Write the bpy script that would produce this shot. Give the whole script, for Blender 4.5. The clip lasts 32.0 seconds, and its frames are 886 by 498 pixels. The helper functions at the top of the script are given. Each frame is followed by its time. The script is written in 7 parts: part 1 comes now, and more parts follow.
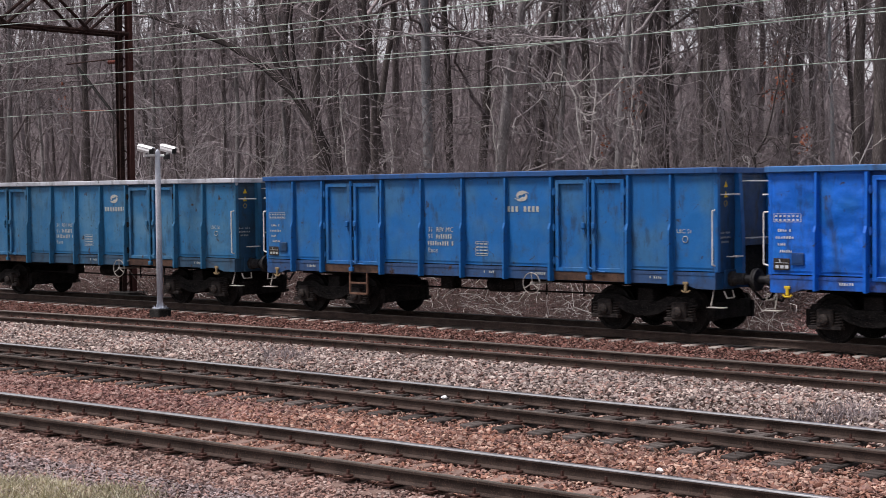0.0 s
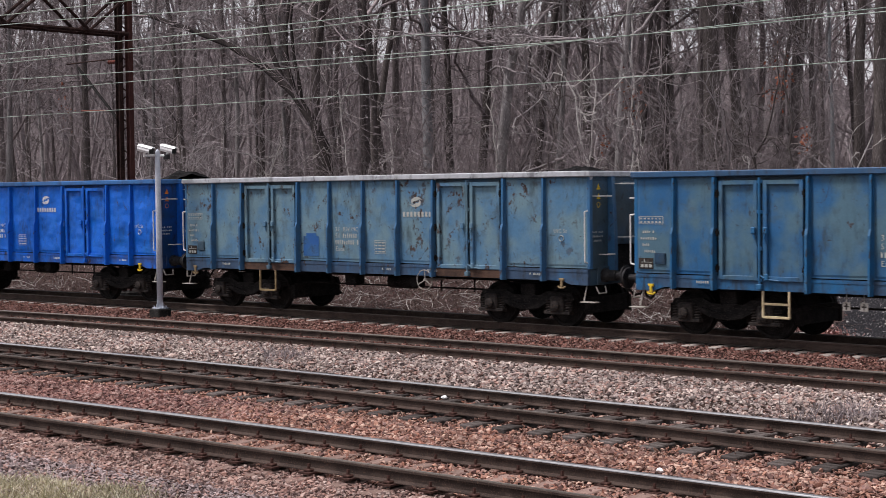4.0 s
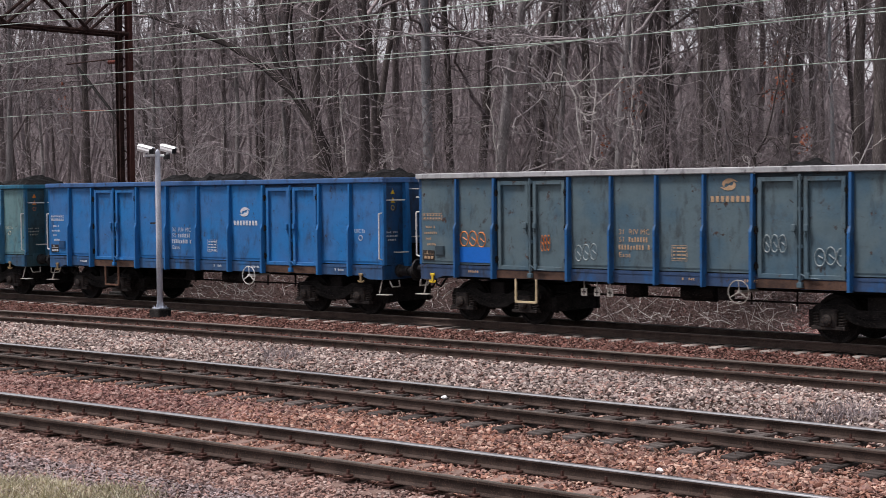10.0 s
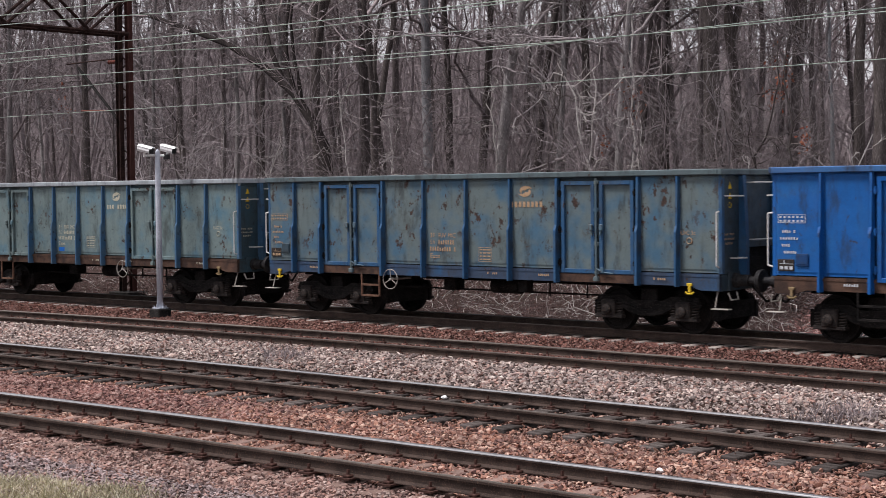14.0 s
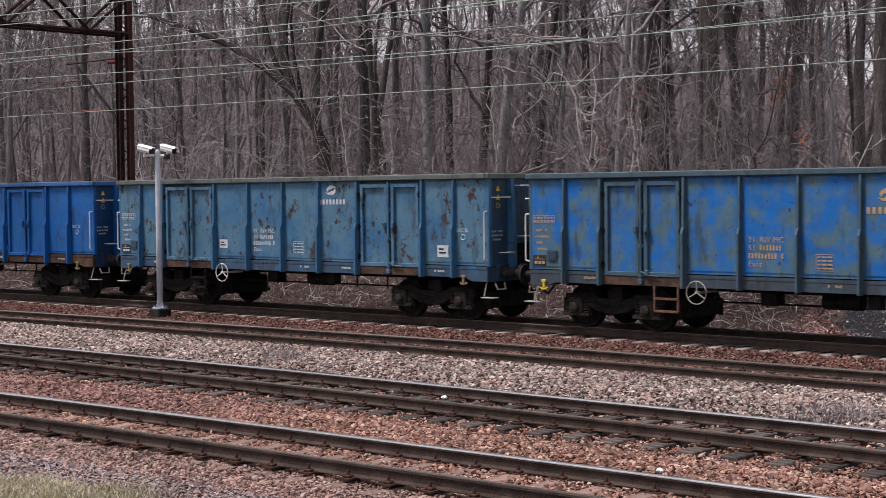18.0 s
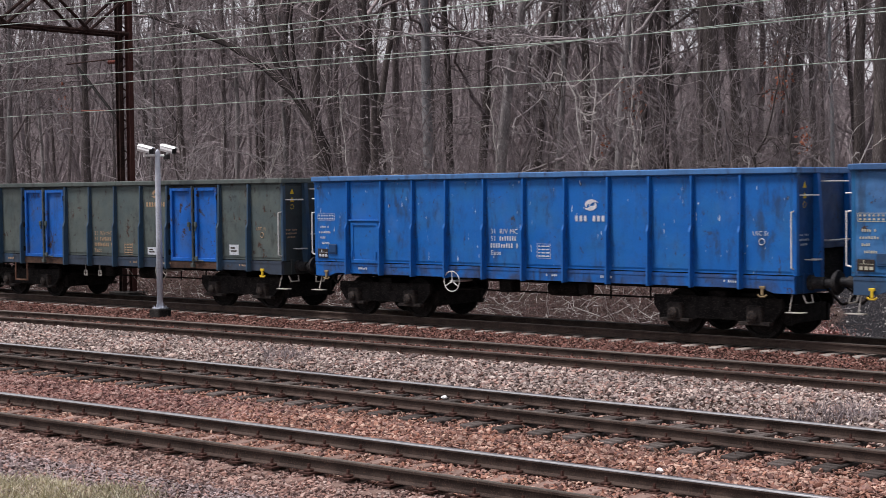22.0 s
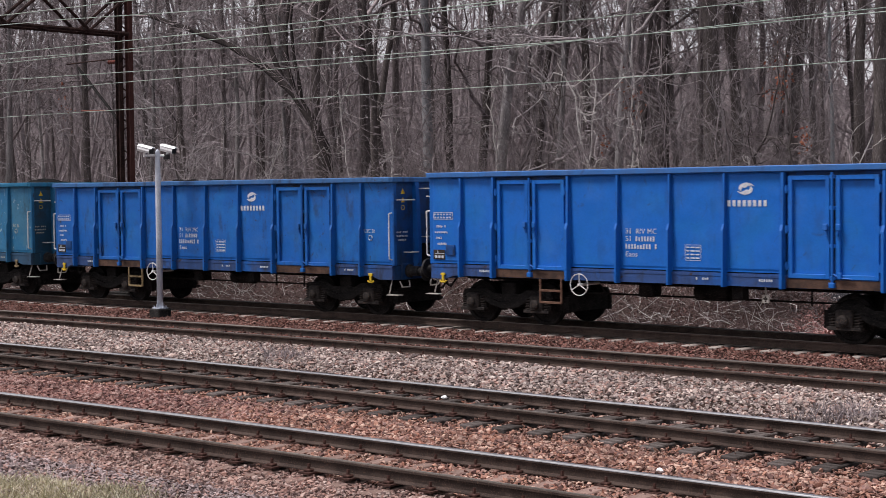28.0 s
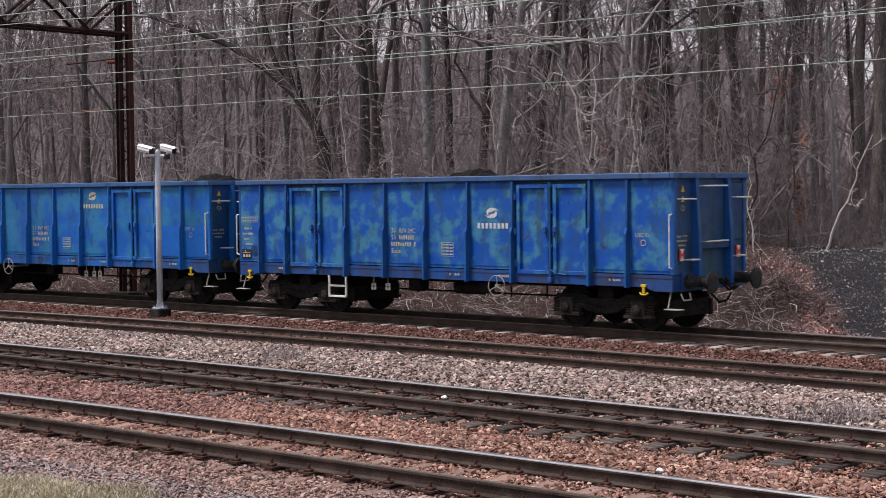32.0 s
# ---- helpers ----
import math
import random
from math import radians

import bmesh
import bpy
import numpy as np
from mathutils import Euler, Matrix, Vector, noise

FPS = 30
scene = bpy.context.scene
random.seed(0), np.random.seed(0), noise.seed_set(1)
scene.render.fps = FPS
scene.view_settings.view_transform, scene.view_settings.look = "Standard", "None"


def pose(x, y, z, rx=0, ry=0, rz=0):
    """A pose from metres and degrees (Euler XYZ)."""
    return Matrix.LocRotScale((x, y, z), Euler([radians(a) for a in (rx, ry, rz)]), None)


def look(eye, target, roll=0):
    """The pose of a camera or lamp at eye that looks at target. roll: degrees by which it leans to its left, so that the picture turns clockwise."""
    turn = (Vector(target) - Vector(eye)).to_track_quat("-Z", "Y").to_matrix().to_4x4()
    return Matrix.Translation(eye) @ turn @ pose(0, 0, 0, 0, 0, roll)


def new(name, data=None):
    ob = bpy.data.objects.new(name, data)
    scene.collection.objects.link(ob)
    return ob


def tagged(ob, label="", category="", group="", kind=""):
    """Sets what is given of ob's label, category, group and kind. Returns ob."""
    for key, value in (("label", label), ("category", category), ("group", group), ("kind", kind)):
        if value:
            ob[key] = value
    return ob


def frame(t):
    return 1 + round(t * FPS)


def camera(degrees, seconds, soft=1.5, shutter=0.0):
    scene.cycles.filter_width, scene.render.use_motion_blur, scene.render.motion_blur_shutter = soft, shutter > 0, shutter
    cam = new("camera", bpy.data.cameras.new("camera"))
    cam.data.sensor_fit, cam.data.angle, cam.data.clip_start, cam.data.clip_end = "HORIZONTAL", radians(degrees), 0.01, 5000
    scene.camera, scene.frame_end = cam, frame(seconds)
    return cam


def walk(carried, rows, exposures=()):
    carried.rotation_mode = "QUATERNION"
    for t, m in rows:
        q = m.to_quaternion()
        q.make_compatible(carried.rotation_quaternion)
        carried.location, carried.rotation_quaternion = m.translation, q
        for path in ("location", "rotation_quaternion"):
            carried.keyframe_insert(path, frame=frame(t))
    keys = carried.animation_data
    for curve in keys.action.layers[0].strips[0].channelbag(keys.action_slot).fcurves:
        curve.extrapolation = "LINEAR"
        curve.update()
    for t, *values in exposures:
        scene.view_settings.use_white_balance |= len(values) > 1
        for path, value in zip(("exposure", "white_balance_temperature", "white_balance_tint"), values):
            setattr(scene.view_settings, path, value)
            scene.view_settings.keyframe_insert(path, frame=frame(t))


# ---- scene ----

# ------------------------------------------------------------------ camera
# World: x runs along the tracks (the train leaves towards -x), y away from the
# camera, z up; z = 0 is the rail head of the farthest track.
EYE = Vector((0.0, 0.0, 2.9396))
YAW, PITCH, ROLL = radians(-41.2164), radians(-2.167), -0.6399
FORWARD = Vector((math.sin(YAW) * math.cos(PITCH), math.cos(YAW) * math.cos(PITCH), math.sin(PITCH)))
CAM_POSE = look(EYE, EYE + FORWARD * 10, ROLL)
cam = camera(32.2513, 32.0, soft=0.8, shutter=0.12)
walk(cam, [(0.0, CAM_POSE), (32.0, CAM_POSE)], [(0.0, 0.6, 6480, 16), (32.0, 0.6, 6480, 16)])

# ------------------------------------------------------------------ world and sun
world = bpy.data.worlds.new("overcast_sky")
scene.world = world
world.use_nodes = True
wn = world.node_tree
sky = wn.nodes.new("ShaderNodeTexSky")
sky.sky_type = "NISHITA"
sky.sun_disc = False
sky.sun_elevation = radians(63)
sky.sun_rotation = radians(221)
sky.air_density, sky.dust_density, sky.ozone_density = 1.0, 1.5, 1.0
desat = wn.nodes.new("ShaderNodeHueSaturation")
desat.inputs["Saturation"].default_value = 0.2
wn.links.new(sky.outputs[0], desat.inputs["Color"])
cloud = wn.nodes.new("ShaderNodeMix")
cloud.data_type = "RGBA"
cloud.inputs[0].default_value = 0.6
cloud.inputs[7].default_value = (5.6, 5.65, 5.9, 1)
wn.links.new(desat.outputs[0], cloud.inputs[6])
wn.links.new(cloud.outputs[2], wn.nodes["Background"].inputs["Color"])
wn.nodes["Background"].inputs["Strength"].default_value = 0.088
sun_data = bpy.data.lights.new("sun", "SUN")
sun_data.energy, sun_data.angle, sun_data.color = 2.5, radians(15), (1.0, 0.97, 0.93)
sun = new("sun", sun_data)
sun.matrix_world = look((0, 0, 60), (21.0, 24.5, 0))

# ------------------------------------------------------------------ tracks in plan
# centre line of each track: y = D + S (x + 20) + C (x + 20)^2 within the bend, straight outside it
TRACKS = {1: (12.4518, 0.0468, -0.0012, -0.060, -0.0215), 2: (17.3031, 0.0126, -0.0013, -0.109, -0.0092),
          3: (22.3745, 0.0134, -0.0023, -0.030, -0.0094), 4: (27.2554, 0.0, -0.0011, 0.0, -0.0081)}
BEND = (-58.0, 2.0)


def track_y(k, x, off=0.0):
    d, s, c = TRACKS[k][:3]
    u = min(max(x, BEND[0]), BEND[1])
    return d + off + s * (u + 20) + c * (u + 20) ** 2 + (s + 2 * c * (u + 20)) * (x - u)


def track_yv(k, x):
    d, s, c = TRACKS[k][:3]
    u = np.clip(x, *BEND)
    return d + s * (u + 20) + c * (u + 20) ** 2 + (s + 2 * c * (u + 20)) * (x - u)


def track_turn(k, x):
    d, s, c = TRACKS[k][:3]
    u = min(max(x, BEND[0]), BEND[1])
    return math.atan(s + 2 * c * (u + 20))


PITCH_WAGON = 14.04
WAGONS = 21


def tail_x(t):
    """x of the last wagon's rear wall: the train gathers speed, then holds it."""
    u = t / 32.0
    return 25.8809 * u ** 4 - 36.4096 * u ** 3 - 9.8934 * u * u - 247.3908 * u + 251.1354

# ------------------------------------------------------------------ materials
def nt(name):
    m = bpy.data.materials.new(name)
    m.use_nodes = True
    t = m.node_tree
    return m, t, t.nodes["Principled BSDF"]


def node(t, kind, **kw):
    n = t.nodes.new(kind)
    for k, v in kw.items():
        n.inputs[k].default_value = v
    return n


def mixc(t, fac, a, b, mode="MIX"):
    n = t.nodes.new("ShaderNodeMix")
    n.data_type = "RGBA"
    n.blend_type = mode
    for s, v in ((n.inputs[0], fac), (n.inputs[6], a), (n.inputs[7], b)):
        if hasattr(v, "is_output"):
            t.links.new(v, s)
        elif isinstance(v, (int, float)):
            s.default_value = v
        else:
            s.default_value = (*v[:3], 1)
    return n.outputs[2]


def ramp(t, src, lo, hi, a=0.0, b=1.0):
    n = t.nodes.new("ShaderNodeMapRange")
    n.interpolation_type = "SMOOTHSTEP"
    t.links.new(src, n.inputs[0])
    for i, v in enumerate((lo, hi, a, b)):
        n.inputs[i + 1].default_value = v
    return n.outputs[0]


def mul(t, a, b, op="MULTIPLY"):
    n = t.nodes.new("ShaderNodeMath")
    n.operation = op
    for s, v in ((n.inputs[0], a), (n.inputs[1], b)):
        if hasattr(v, "is_output"):
            t.links.new(v, s)
        else:
            s.default_value = v
    return n.outputs[0]


def coords(t, scale=(1, 1, 1), shift=None):
    c = t.nodes.new("ShaderNodeTexCoord")
    m = t.nodes.new("ShaderNodeMapping")
    m.inputs["Scale"].default_value = scale
    if shift:
        m.inputs["Location"].default_value = shift
    t.links.new(c.outputs["Object"], m.inputs["Vector"])
    return m.outputs[0]


def noise_tex(t, vec, scale, detail=4.0, rough=0.6):
    n = node(t, "ShaderNodeTexNoise", Scale=scale, Detail=detail, Roughness=rough)
    if vec is not None:
        t.links.new(vec, n.inputs["Vector"])
    return n.outputs["Fac"]


def bump(t, bsdf, h, strength=0.3, dist=0.02):
    b = node(t, "ShaderNodeBump", Strength=strength, Distance=dist)
    t.links.new(h, b.inputs["Height"])
    t.links.new(b.outputs[0], bsdf.inputs["Normal"])


def surface(name, c1, c2, scale=4.0, rough=0.8, metal=0.0, c3=None, bump_s=0.2, bump_d=0.01, fine=40.0, stretch=(1, 1, 1), per_object=0.0, per_island=0.0):
    """Two-scale mottled surface: c1 to c2 by a coarse noise, specks of c3 by a fine one."""
    m, t, b = nt(name)
    v = coords(t, stretch)
    n1 = noise_tex(t, v, scale)
    n2 = noise_tex(t, v, fine, 3.0, 0.65)
    col = mixc(t, ramp(t, n1, 0.35, 0.65), c1, c2)
    if c3:
        col = mixc(t, ramp(t, n2, 0.55, 0.7), col, c3)
    hs = t.nodes.new("ShaderNodeHueSaturation")
    t.links.new(col, hs.inputs["Color"])
    val = ramp(t, n2, 0.3, 0.7, 0.8, 1.2)
    if per_object:
        o = t.nodes.new("ShaderNodeObjectInfo")
        val = mul(t, val, ramp(t, o.outputs["Random"], 0, 1, 1 - per_object, 1 + per_object))
    if per_island:
        o = t.nodes.new("ShaderNodeNewGeometry")
        val = mul(t, val, ramp(t, o.outputs["Random Per Island"], 0, 1, 1 - per_island, 1 + per_island))
    t.links.new(val, hs.inputs["Value"])
    t.links.new(hs.outputs[0], b.inputs["Base Color"])
    b.inputs["Roughness"].default_value = rough
    b.inputs["Specular IOR Level"].default_value = 0.12 if rough > 0.5 else 0.4
    b.inputs["Metallic"].default_value = metal
    if bump_s:
        bump(t, b, n2, bump_s, bump_d)
    return m

# ------------------------------------------------------------------ mesh tools
rng = np.random.default_rng(7)


def to_mesh(bm, name, smooth=False):
    bmesh.ops.recalc_face_normals(bm, faces=bm.faces)
    if smooth:
        for f in bm.faces:
            f.smooth = True
    me = bpy.data.meshes.new(name)
    bm.to_mesh(me)
    bm.free()
    return me


def raw_mesh(name, verts, faces, smooth=False):
    """verts (n,3), faces (m,k) arrays of one size k."""
    verts, faces = np.asarray(verts, np.float32), np.asarray(faces, np.int32)
    me = bpy.data.meshes.new(name)
    me.vertices.add(len(verts))
    me.vertices.foreach_set("co", verts.ravel())
    k = faces.shape[1]
    me.loops.add(faces.size)
    me.loops.foreach_set("vertex_index", faces.ravel())
    me.polygons.add(len(faces))
    me.polygons.foreach_set("loop_start", np.arange(0, faces.size, k, dtype=np.int32))
    me.update(calc_edges=True)
    me.validate()
    me.polygons.foreach_set("use_smooth", np.full(len(faces), smooth))
    return me


def box(bm, x0, x1, y0, y1, z0, z1, bevel=0.0):
    vs = [bm.verts.new((x, y, z)) for z in (z0, z1) for y in (y0, y1) for x in (x0, x1)]
    fs = [bm.faces.new([vs[i] for i in q]) for q in ((0, 2, 3, 1), (4, 5, 7, 6), (0, 1, 5, 4), (1, 3, 7, 5), (3, 2, 6, 7), (2, 0, 4, 6))]
    if bevel:
        es = list({e for f in fs for e in f.edges})
        bmesh.ops.bevel(bm, geom=es, offset=bevel, segments=1, affect="EDGES")


def prism(bm, pts, a, b, axis="y"):
    """Extrude a polygon: axis y takes (x, z) points, axis x takes (y, z), axis z takes (x, y)."""
    def at(p, d):
        return {"y": (p[0], d, p[1]), "x": (d, p[0], p[1]), "z": (p[0], p[1], d)}[axis]
    lo, hi = [bm.verts.new(at(p, a)) for p in pts], [bm.verts.new(at(p, b)) for p in pts]
    n = len(pts)
    bm.faces.new(lo)
    bm.faces.new(hi[::-1])
    for i in range(n):
        bm.faces.new((lo[i], hi[i], hi[(i + 1) % n], lo[(i + 1) % n]))


def rod(bm, p, q, r, sides=8, r2=None):
    p, q = Vector(p), Vector(q)
    r2 = r if r2 is None else r2
    turn = (q - p).to_track_quat("Z", "Y").to_matrix()
    rings = []
    for c, rr in ((p, r), (q, r2)):
        rings.append([bm.verts.new(c + turn @ Vector((rr * math.cos(2 * math.pi * i / sides), rr * math.sin(2 * math.pi * i / sides), 0))) for i in range(sides)])
    bm.faces.new(rings[0][::-1])
    bm.faces.new(rings[1])
    for i in range(sides):
        j = (i + 1) % sides
        bm.faces.new((rings[0][i], rings[0][j], rings[1][j], rings[1][i]))


def bent_rod(bm, pts, r, sides=6):
    for a, b in zip(pts[:-1], pts[1:]):
        rod(bm, a, b, r, sides)


def ring(bm, c, radius, r, axis="y", n=28, sides=6):
    vs = []
    for i in range(n):
        a = 2 * math.pi * i / n
        row = []
        for j in range(sides):
            b = 2 * math.pi * j / sides
            d, e = radius + r * math.cos(b), r * math.sin(b)
            row.append(bm.verts.new((c[0] + d * math.cos(a), c[1] + e, c[2] + d * math.sin(a))))
        vs.append(row)
    for i in range(n):
        for j in range(sides):
            bm.faces.new((vs[i][j], vs[(i + 1) % n][j], vs[(i + 1) % n][(j + 1) % sides], vs[i][(j + 1) % sides]))


def lathe(bm, profile, axis="x", n=24):
    """profile: (along, radius) pairs turned round the x, y or z axis."""
    rows = []
    for s, r in profile:
        row = []
        for i in range(n):
            a = 2 * math.pi * i / n
            u, v = r * math.cos(a), r * math.sin(a)
            row.append(bm.verts.new({"x": (s, u, v), "y": (u, s, v), "z": (u, v, s)}[axis]))
        rows.append(row)
    for p, q in zip(rows[:-1], rows[1:]):
        for i in range(n):
            bm.faces.new((p[i], p[(i + 1) % n], q[(i + 1) % n], q[i]))
    bm.faces.new(rows[0])
    bm.faces.new(rows[-1][::-1])


def put_material(ob, mat):
    if not ob.data.materials:
        ob.data.materials.append(None)
    ob.material_slots[0].link = "OBJECT"
    ob.material_slots[0].material = mat


def part(name, data, mat, parent, label="", m=None):
    """Links a bmesh or a mesh as ONE mesh object under a thing or a part."""
    me = to_mesh(data, name) if isinstance(data, bmesh.types.BMesh) else data
    ob = new(name, me)
    put_material(ob, mat)
    ob.parent = parent
    if m is not None:
        ob.matrix_local = m
    return tagged(ob, label) if label else ob


def thing(name, data, mat, label, category, group="", kind="", m=None):
    me = to_mesh(data, name) if isinstance(data, bmesh.types.BMesh) else data
    ob = new(name, me)
    if me is not None:
        put_material(ob, mat)
    if m is not None:
        ob.matrix_world = m
    return tagged(ob, label, category, group, kind)


def tube_batch(P, R, sides):
    """P (n,k,3) centre points, R (n,k) radii: tubes as (verts, quads)."""
    n, k, _ = P.shape
    T = np.gradient(P, axis=1)
    T /= np.linalg.norm(T, axis=2, keepdims=True) + 1e-9
    ref = np.where(np.abs(T[:, :1, 2:3]) > 0.9, np.array([1.0, 0, 0]), np.array([0, 0, 1.0]))
    A = np.cross(T, np.broadcast_to(ref, T.shape))
    A /= np.linalg.norm(A, axis=2, keepdims=True) + 1e-9
    Bv = np.cross(T, A)
    ang = 2 * np.pi * np.arange(sides) / sides
    V = P[:, :, None, :] + R[:, :, None, None] * (A[:, :, None, :] * np.cos(ang)[None, None, :, None] + Bv[:, :, None, :] * np.sin(ang)[None, None, :, None])
    idx = np.arange(n * k * sides).reshape(n, k, sides)
    a, b = idx[:, :-1, :], idx[:, 1:, :]
    F = np.stack([a, np.roll(a, -1, 2), np.roll(b, -1, 2), b], -1).reshape(-1, 4)
    return V.reshape(-1, 3), F


def joined(batches):
    vs, fs, o = [], [], 0
    for v, f in batches:
        vs.append(v)
        fs.append(f + o)
        o += len(v)
    return np.concatenate(vs), np.concatenate(fs)

# ------------------------------------------------------------------ ground
def smooth(a, b, v):
    u = np.clip((v - a) / (b - a), 0, 1)
    return u * u * (3 - 2 * u)


def wave(x, y, s, seed):
    """Cheap smooth noise, about -1 to 1."""
    r = np.random.default_rng(seed)
    out = 0
    for _ in range(5):
        a, ph, f = r.uniform(0, 6.28), r.uniform(0, 6.28), r.uniform(0.6, 1.6) / s
        out = out + np.sin((x * math.cos(a) + y * math.sin(a)) * f * 6.28 + ph)
    return out / 3.0


def ground_z(x, y):
    """Height of the ground: track bed, the bank behind the tracks, the grass verge."""
    x, y = np.asarray(x, float), np.asarray(y, float)
    z = np.full(np.broadcast(x, y).shape, -0.29)
    for k, bed in ((1, -0.30), (2, -0.375), (3, -0.215), (4, -0.245)):
        d = np.abs(y - track_yv(k, x))
        z = z + (bed - z) * smooth(2.3, 1.4, d)
    hump = y - track_yv(2, x)
    z = z + 0.16 * smooth(0.95, 1.5, hump) * smooth(4.0, 3.2, hump)
    z = z - 0.17 * smooth(29.3, 30.4, y) + 1.75 * smooth(31.0, 36.5, y + 0.5 * wave(x, y, 9, 3)) + 0.02 * np.maximum(y - 37, 0) * (y < 400) + 7.3 * (y >= 400)
    z = z + 0.10 * wave(x, y, 2.2, 5) * smooth(30, 32, y) * (y < 120)
    z = z - 0.05 * smooth(10.9, 9.8, y) + 0.10 * smooth(-13.5, -15.5, x - 1.0 * (y - 9)) * smooth(10.2, 9.2, y)
    return z


def graded(a, b, step, far):
    out = list(np.arange(a, b + 1e-6, step))
    g, s = out[-1], step
    while g < far:
        s *= 1.35
        g += s
        out.append(g)
    lo, g, s = [], a, step
    while g > -far:
        s *= 1.35
        g -= s
        lo.append(g)
    return np.array(lo[::-1] + out)


GX, GY = graded(-75, 12, 0.45, 2500), graded(4, 48, 0.4, 2500)
gx, gy = np.meshgrid(GX, GY)
gv = np.stack([gx, gy, ground_z(gx, gy)], -1).reshape(-1, 3)
gi = np.arange(gv.shape[0]).reshape(gx.shape)
gf = np.stack([gi[:-1, :-1], gi[:-1, 1:], gi[1:, 1:], gi[1:, :-1]], -1).reshape(-1, 4)


def ground_material():
    m, t, b = nt("ground_soil")
    v = coords(t)
    sep = t.nodes.new("ShaderNodeSeparateXYZ")
    t.links.new(v, sep.inputs[0])
    big, mid, fine = noise_tex(t, v, 0.35, 4), noise_tex(t, v, 3.0, 5, 0.7), noise_tex(t, v, 28.0, 4, 0.7)
    litter = mixc(t, ramp(t, fine, 0.38, 0.62), (0.035, 0.025, 0.022), (0.15, 0.105, 0.095))
    litter = mixc(t, ramp(t, mid, 0.5, 0.7), litter, (0.09, 0.07, 0.055))
    coal = mixc(t, ramp(t, fine, 0.45, 0.75), (0.018, 0.0175, 0.02), (0.075, 0.072, 0.08))
    coal = mixc(t, ramp(t, noise_tex(t, v, 60.0, 2, 0.5), 0.655, 0.70), coal, (0.38, 0.36, 0.36))
    wob = mul(t, mul(t, mul(t, big, 4.0), sep.outputs[0], "ADD"), mul(t, mul(t, sep.outputs[1], 31.0, "SUBTRACT"), 0.8), "ADD")
    col = mixc(t, mul(t, ramp(t, wob, -13.6, -13.2), ramp(t, sep.outputs[1], 38.6, 37.4)), litter, coal)
    bed = mixc(t, ramp(t, fine, 0.35, 0.7), (0.018, 0.012, 0.010), (0.085, 0.052, 0.042))
    col = mixc(t, ramp(t, mul(t, sep.outputs[1], mul(t, mid, 1.2), "ADD"), 30.2, 31.4), bed, col)
    run = mul(t, mul(t, mul(t, sep.outputs[0], 20.0, "ADD"), mul(t, sep.outputs[0], 20.0, "ADD")), 0.0011)
    off = mul(t, mul(t, mul(t, sep.outputs[1], 27.2554, "SUBTRACT"), run, "ADD"), mul(t, mul(t, mid, 0.6), 0.3, "SUBTRACT"), "ADD")
    # near-black band along track 4, fading out 0.95 to 1.45 m off centre
    dark_bed = mixc(t, ramp(t, fine, 0.4, 0.7), (0.006, 0.005, 0.005), (0.02, 0.016, 0.015))
    col = mixc(t, ramp(t, mul(t, off, 0.0, "ABSOLUTE"), 1.45, 0.95), col, dark_bed)
    t.links.new(col, b.inputs["Base Color"])
    b.inputs["Roughness"].default_value = 0.95
    b.inputs["Specular IOR Level"].default_value = 0.08
    bump(t, b, mul(t, fine, mid, "ADD"), 0.8, 0.05)
    return m


MAT_GROUND = ground_material()
thing("ground", raw_mesh("ground", gv, gf, True), MAT_GROUND, "brown litter-covered earth bank and stony track bed", "ground", kind="structure")

# ------------------------------------------------------------------ rails and sleepers
MAT_RAIL = surface("rail_rust", (0.040, 0.029, 0.025), (0.075, 0.054, 0.046), 3.0, 0.75, 0.1, (0.10, 0.062, 0.048), 0.3, 0.004, 60)
MAT_HEAD = surface("rail_polished", (0.34, 0.335, 0.34), (0.44, 0.435, 0.44), 2.0, 0.36, 0.95, None, 0.05, 0.001, 90, (0.1, 1, 1))
MAT_HEAD_DULL = surface("rail_dull_head", (0.10, 0.085, 0.075), (0.16, 0.14, 0.125), 2.0, 0.55, 0.3, None, 0.1, 0.001, 90, (0.1, 1, 1))
MAT_HEAD_MID = surface("rail_worn_head", (0.10, 0.095, 0.09), (0.15, 0.14, 0.135), 2.0, 0.5, 0.5, None, 0.1, 0.001, 90, (0.1, 1, 1))
MAT_CONC = surface("sleeper_concrete", (0.27, 0.235, 0.215), (0.36, 0.315, 0.285), 3.0, 0.9, 0, (0.2, 0.15, 0.13), 0.35, 0.006, 45, per_object=0.2)
MAT_BURIED = surface("sleeper_dusty", (0.20, 0.13, 0.11), (0.29, 0.20, 0.17), 4.0, 0.9, 0, (0.14, 0.085, 0.07), 0.4, 0.006, 40, per_object=0.2)
MAT_WOOD = surface("sleeper_old_wood", (0.045, 0.036, 0.032), (0.10, 0.085, 0.08), 3.0, 0.85, 0, (0.15, 0.13, 0.125), 0.5, 0.01, 40, (0.6, 4, 4), per_object=0.3)
MAT_CLIP = surface("clip_rust", (0.05, 0.028, 0.024), (0.085, 0.044, 0.036), 8.0, 0.8, 0.3)

RAIL_BODY = [(-0.070, -0.160), (0.070, -0.160), (0.070, -0.150), (0.012, -0.130), (0.010, -0.045), (0.036, -0.038), (0.036, -0.014), (0.026, -0.006), (-0.026, -0.006), (-0.036, -0.014), (-0.036, -0.038), (-0.010, -0.045), (-0.012, -0.130), (-0.070, -0.150)]
RAIL_HEAD = [(-0.0385, -0.022), (0.030, -0.012), (0.028, -0.002), (0.022, 0.0), (-0.004, 0.0), (-0.024, -0.005), (-0.036, -0.013)]


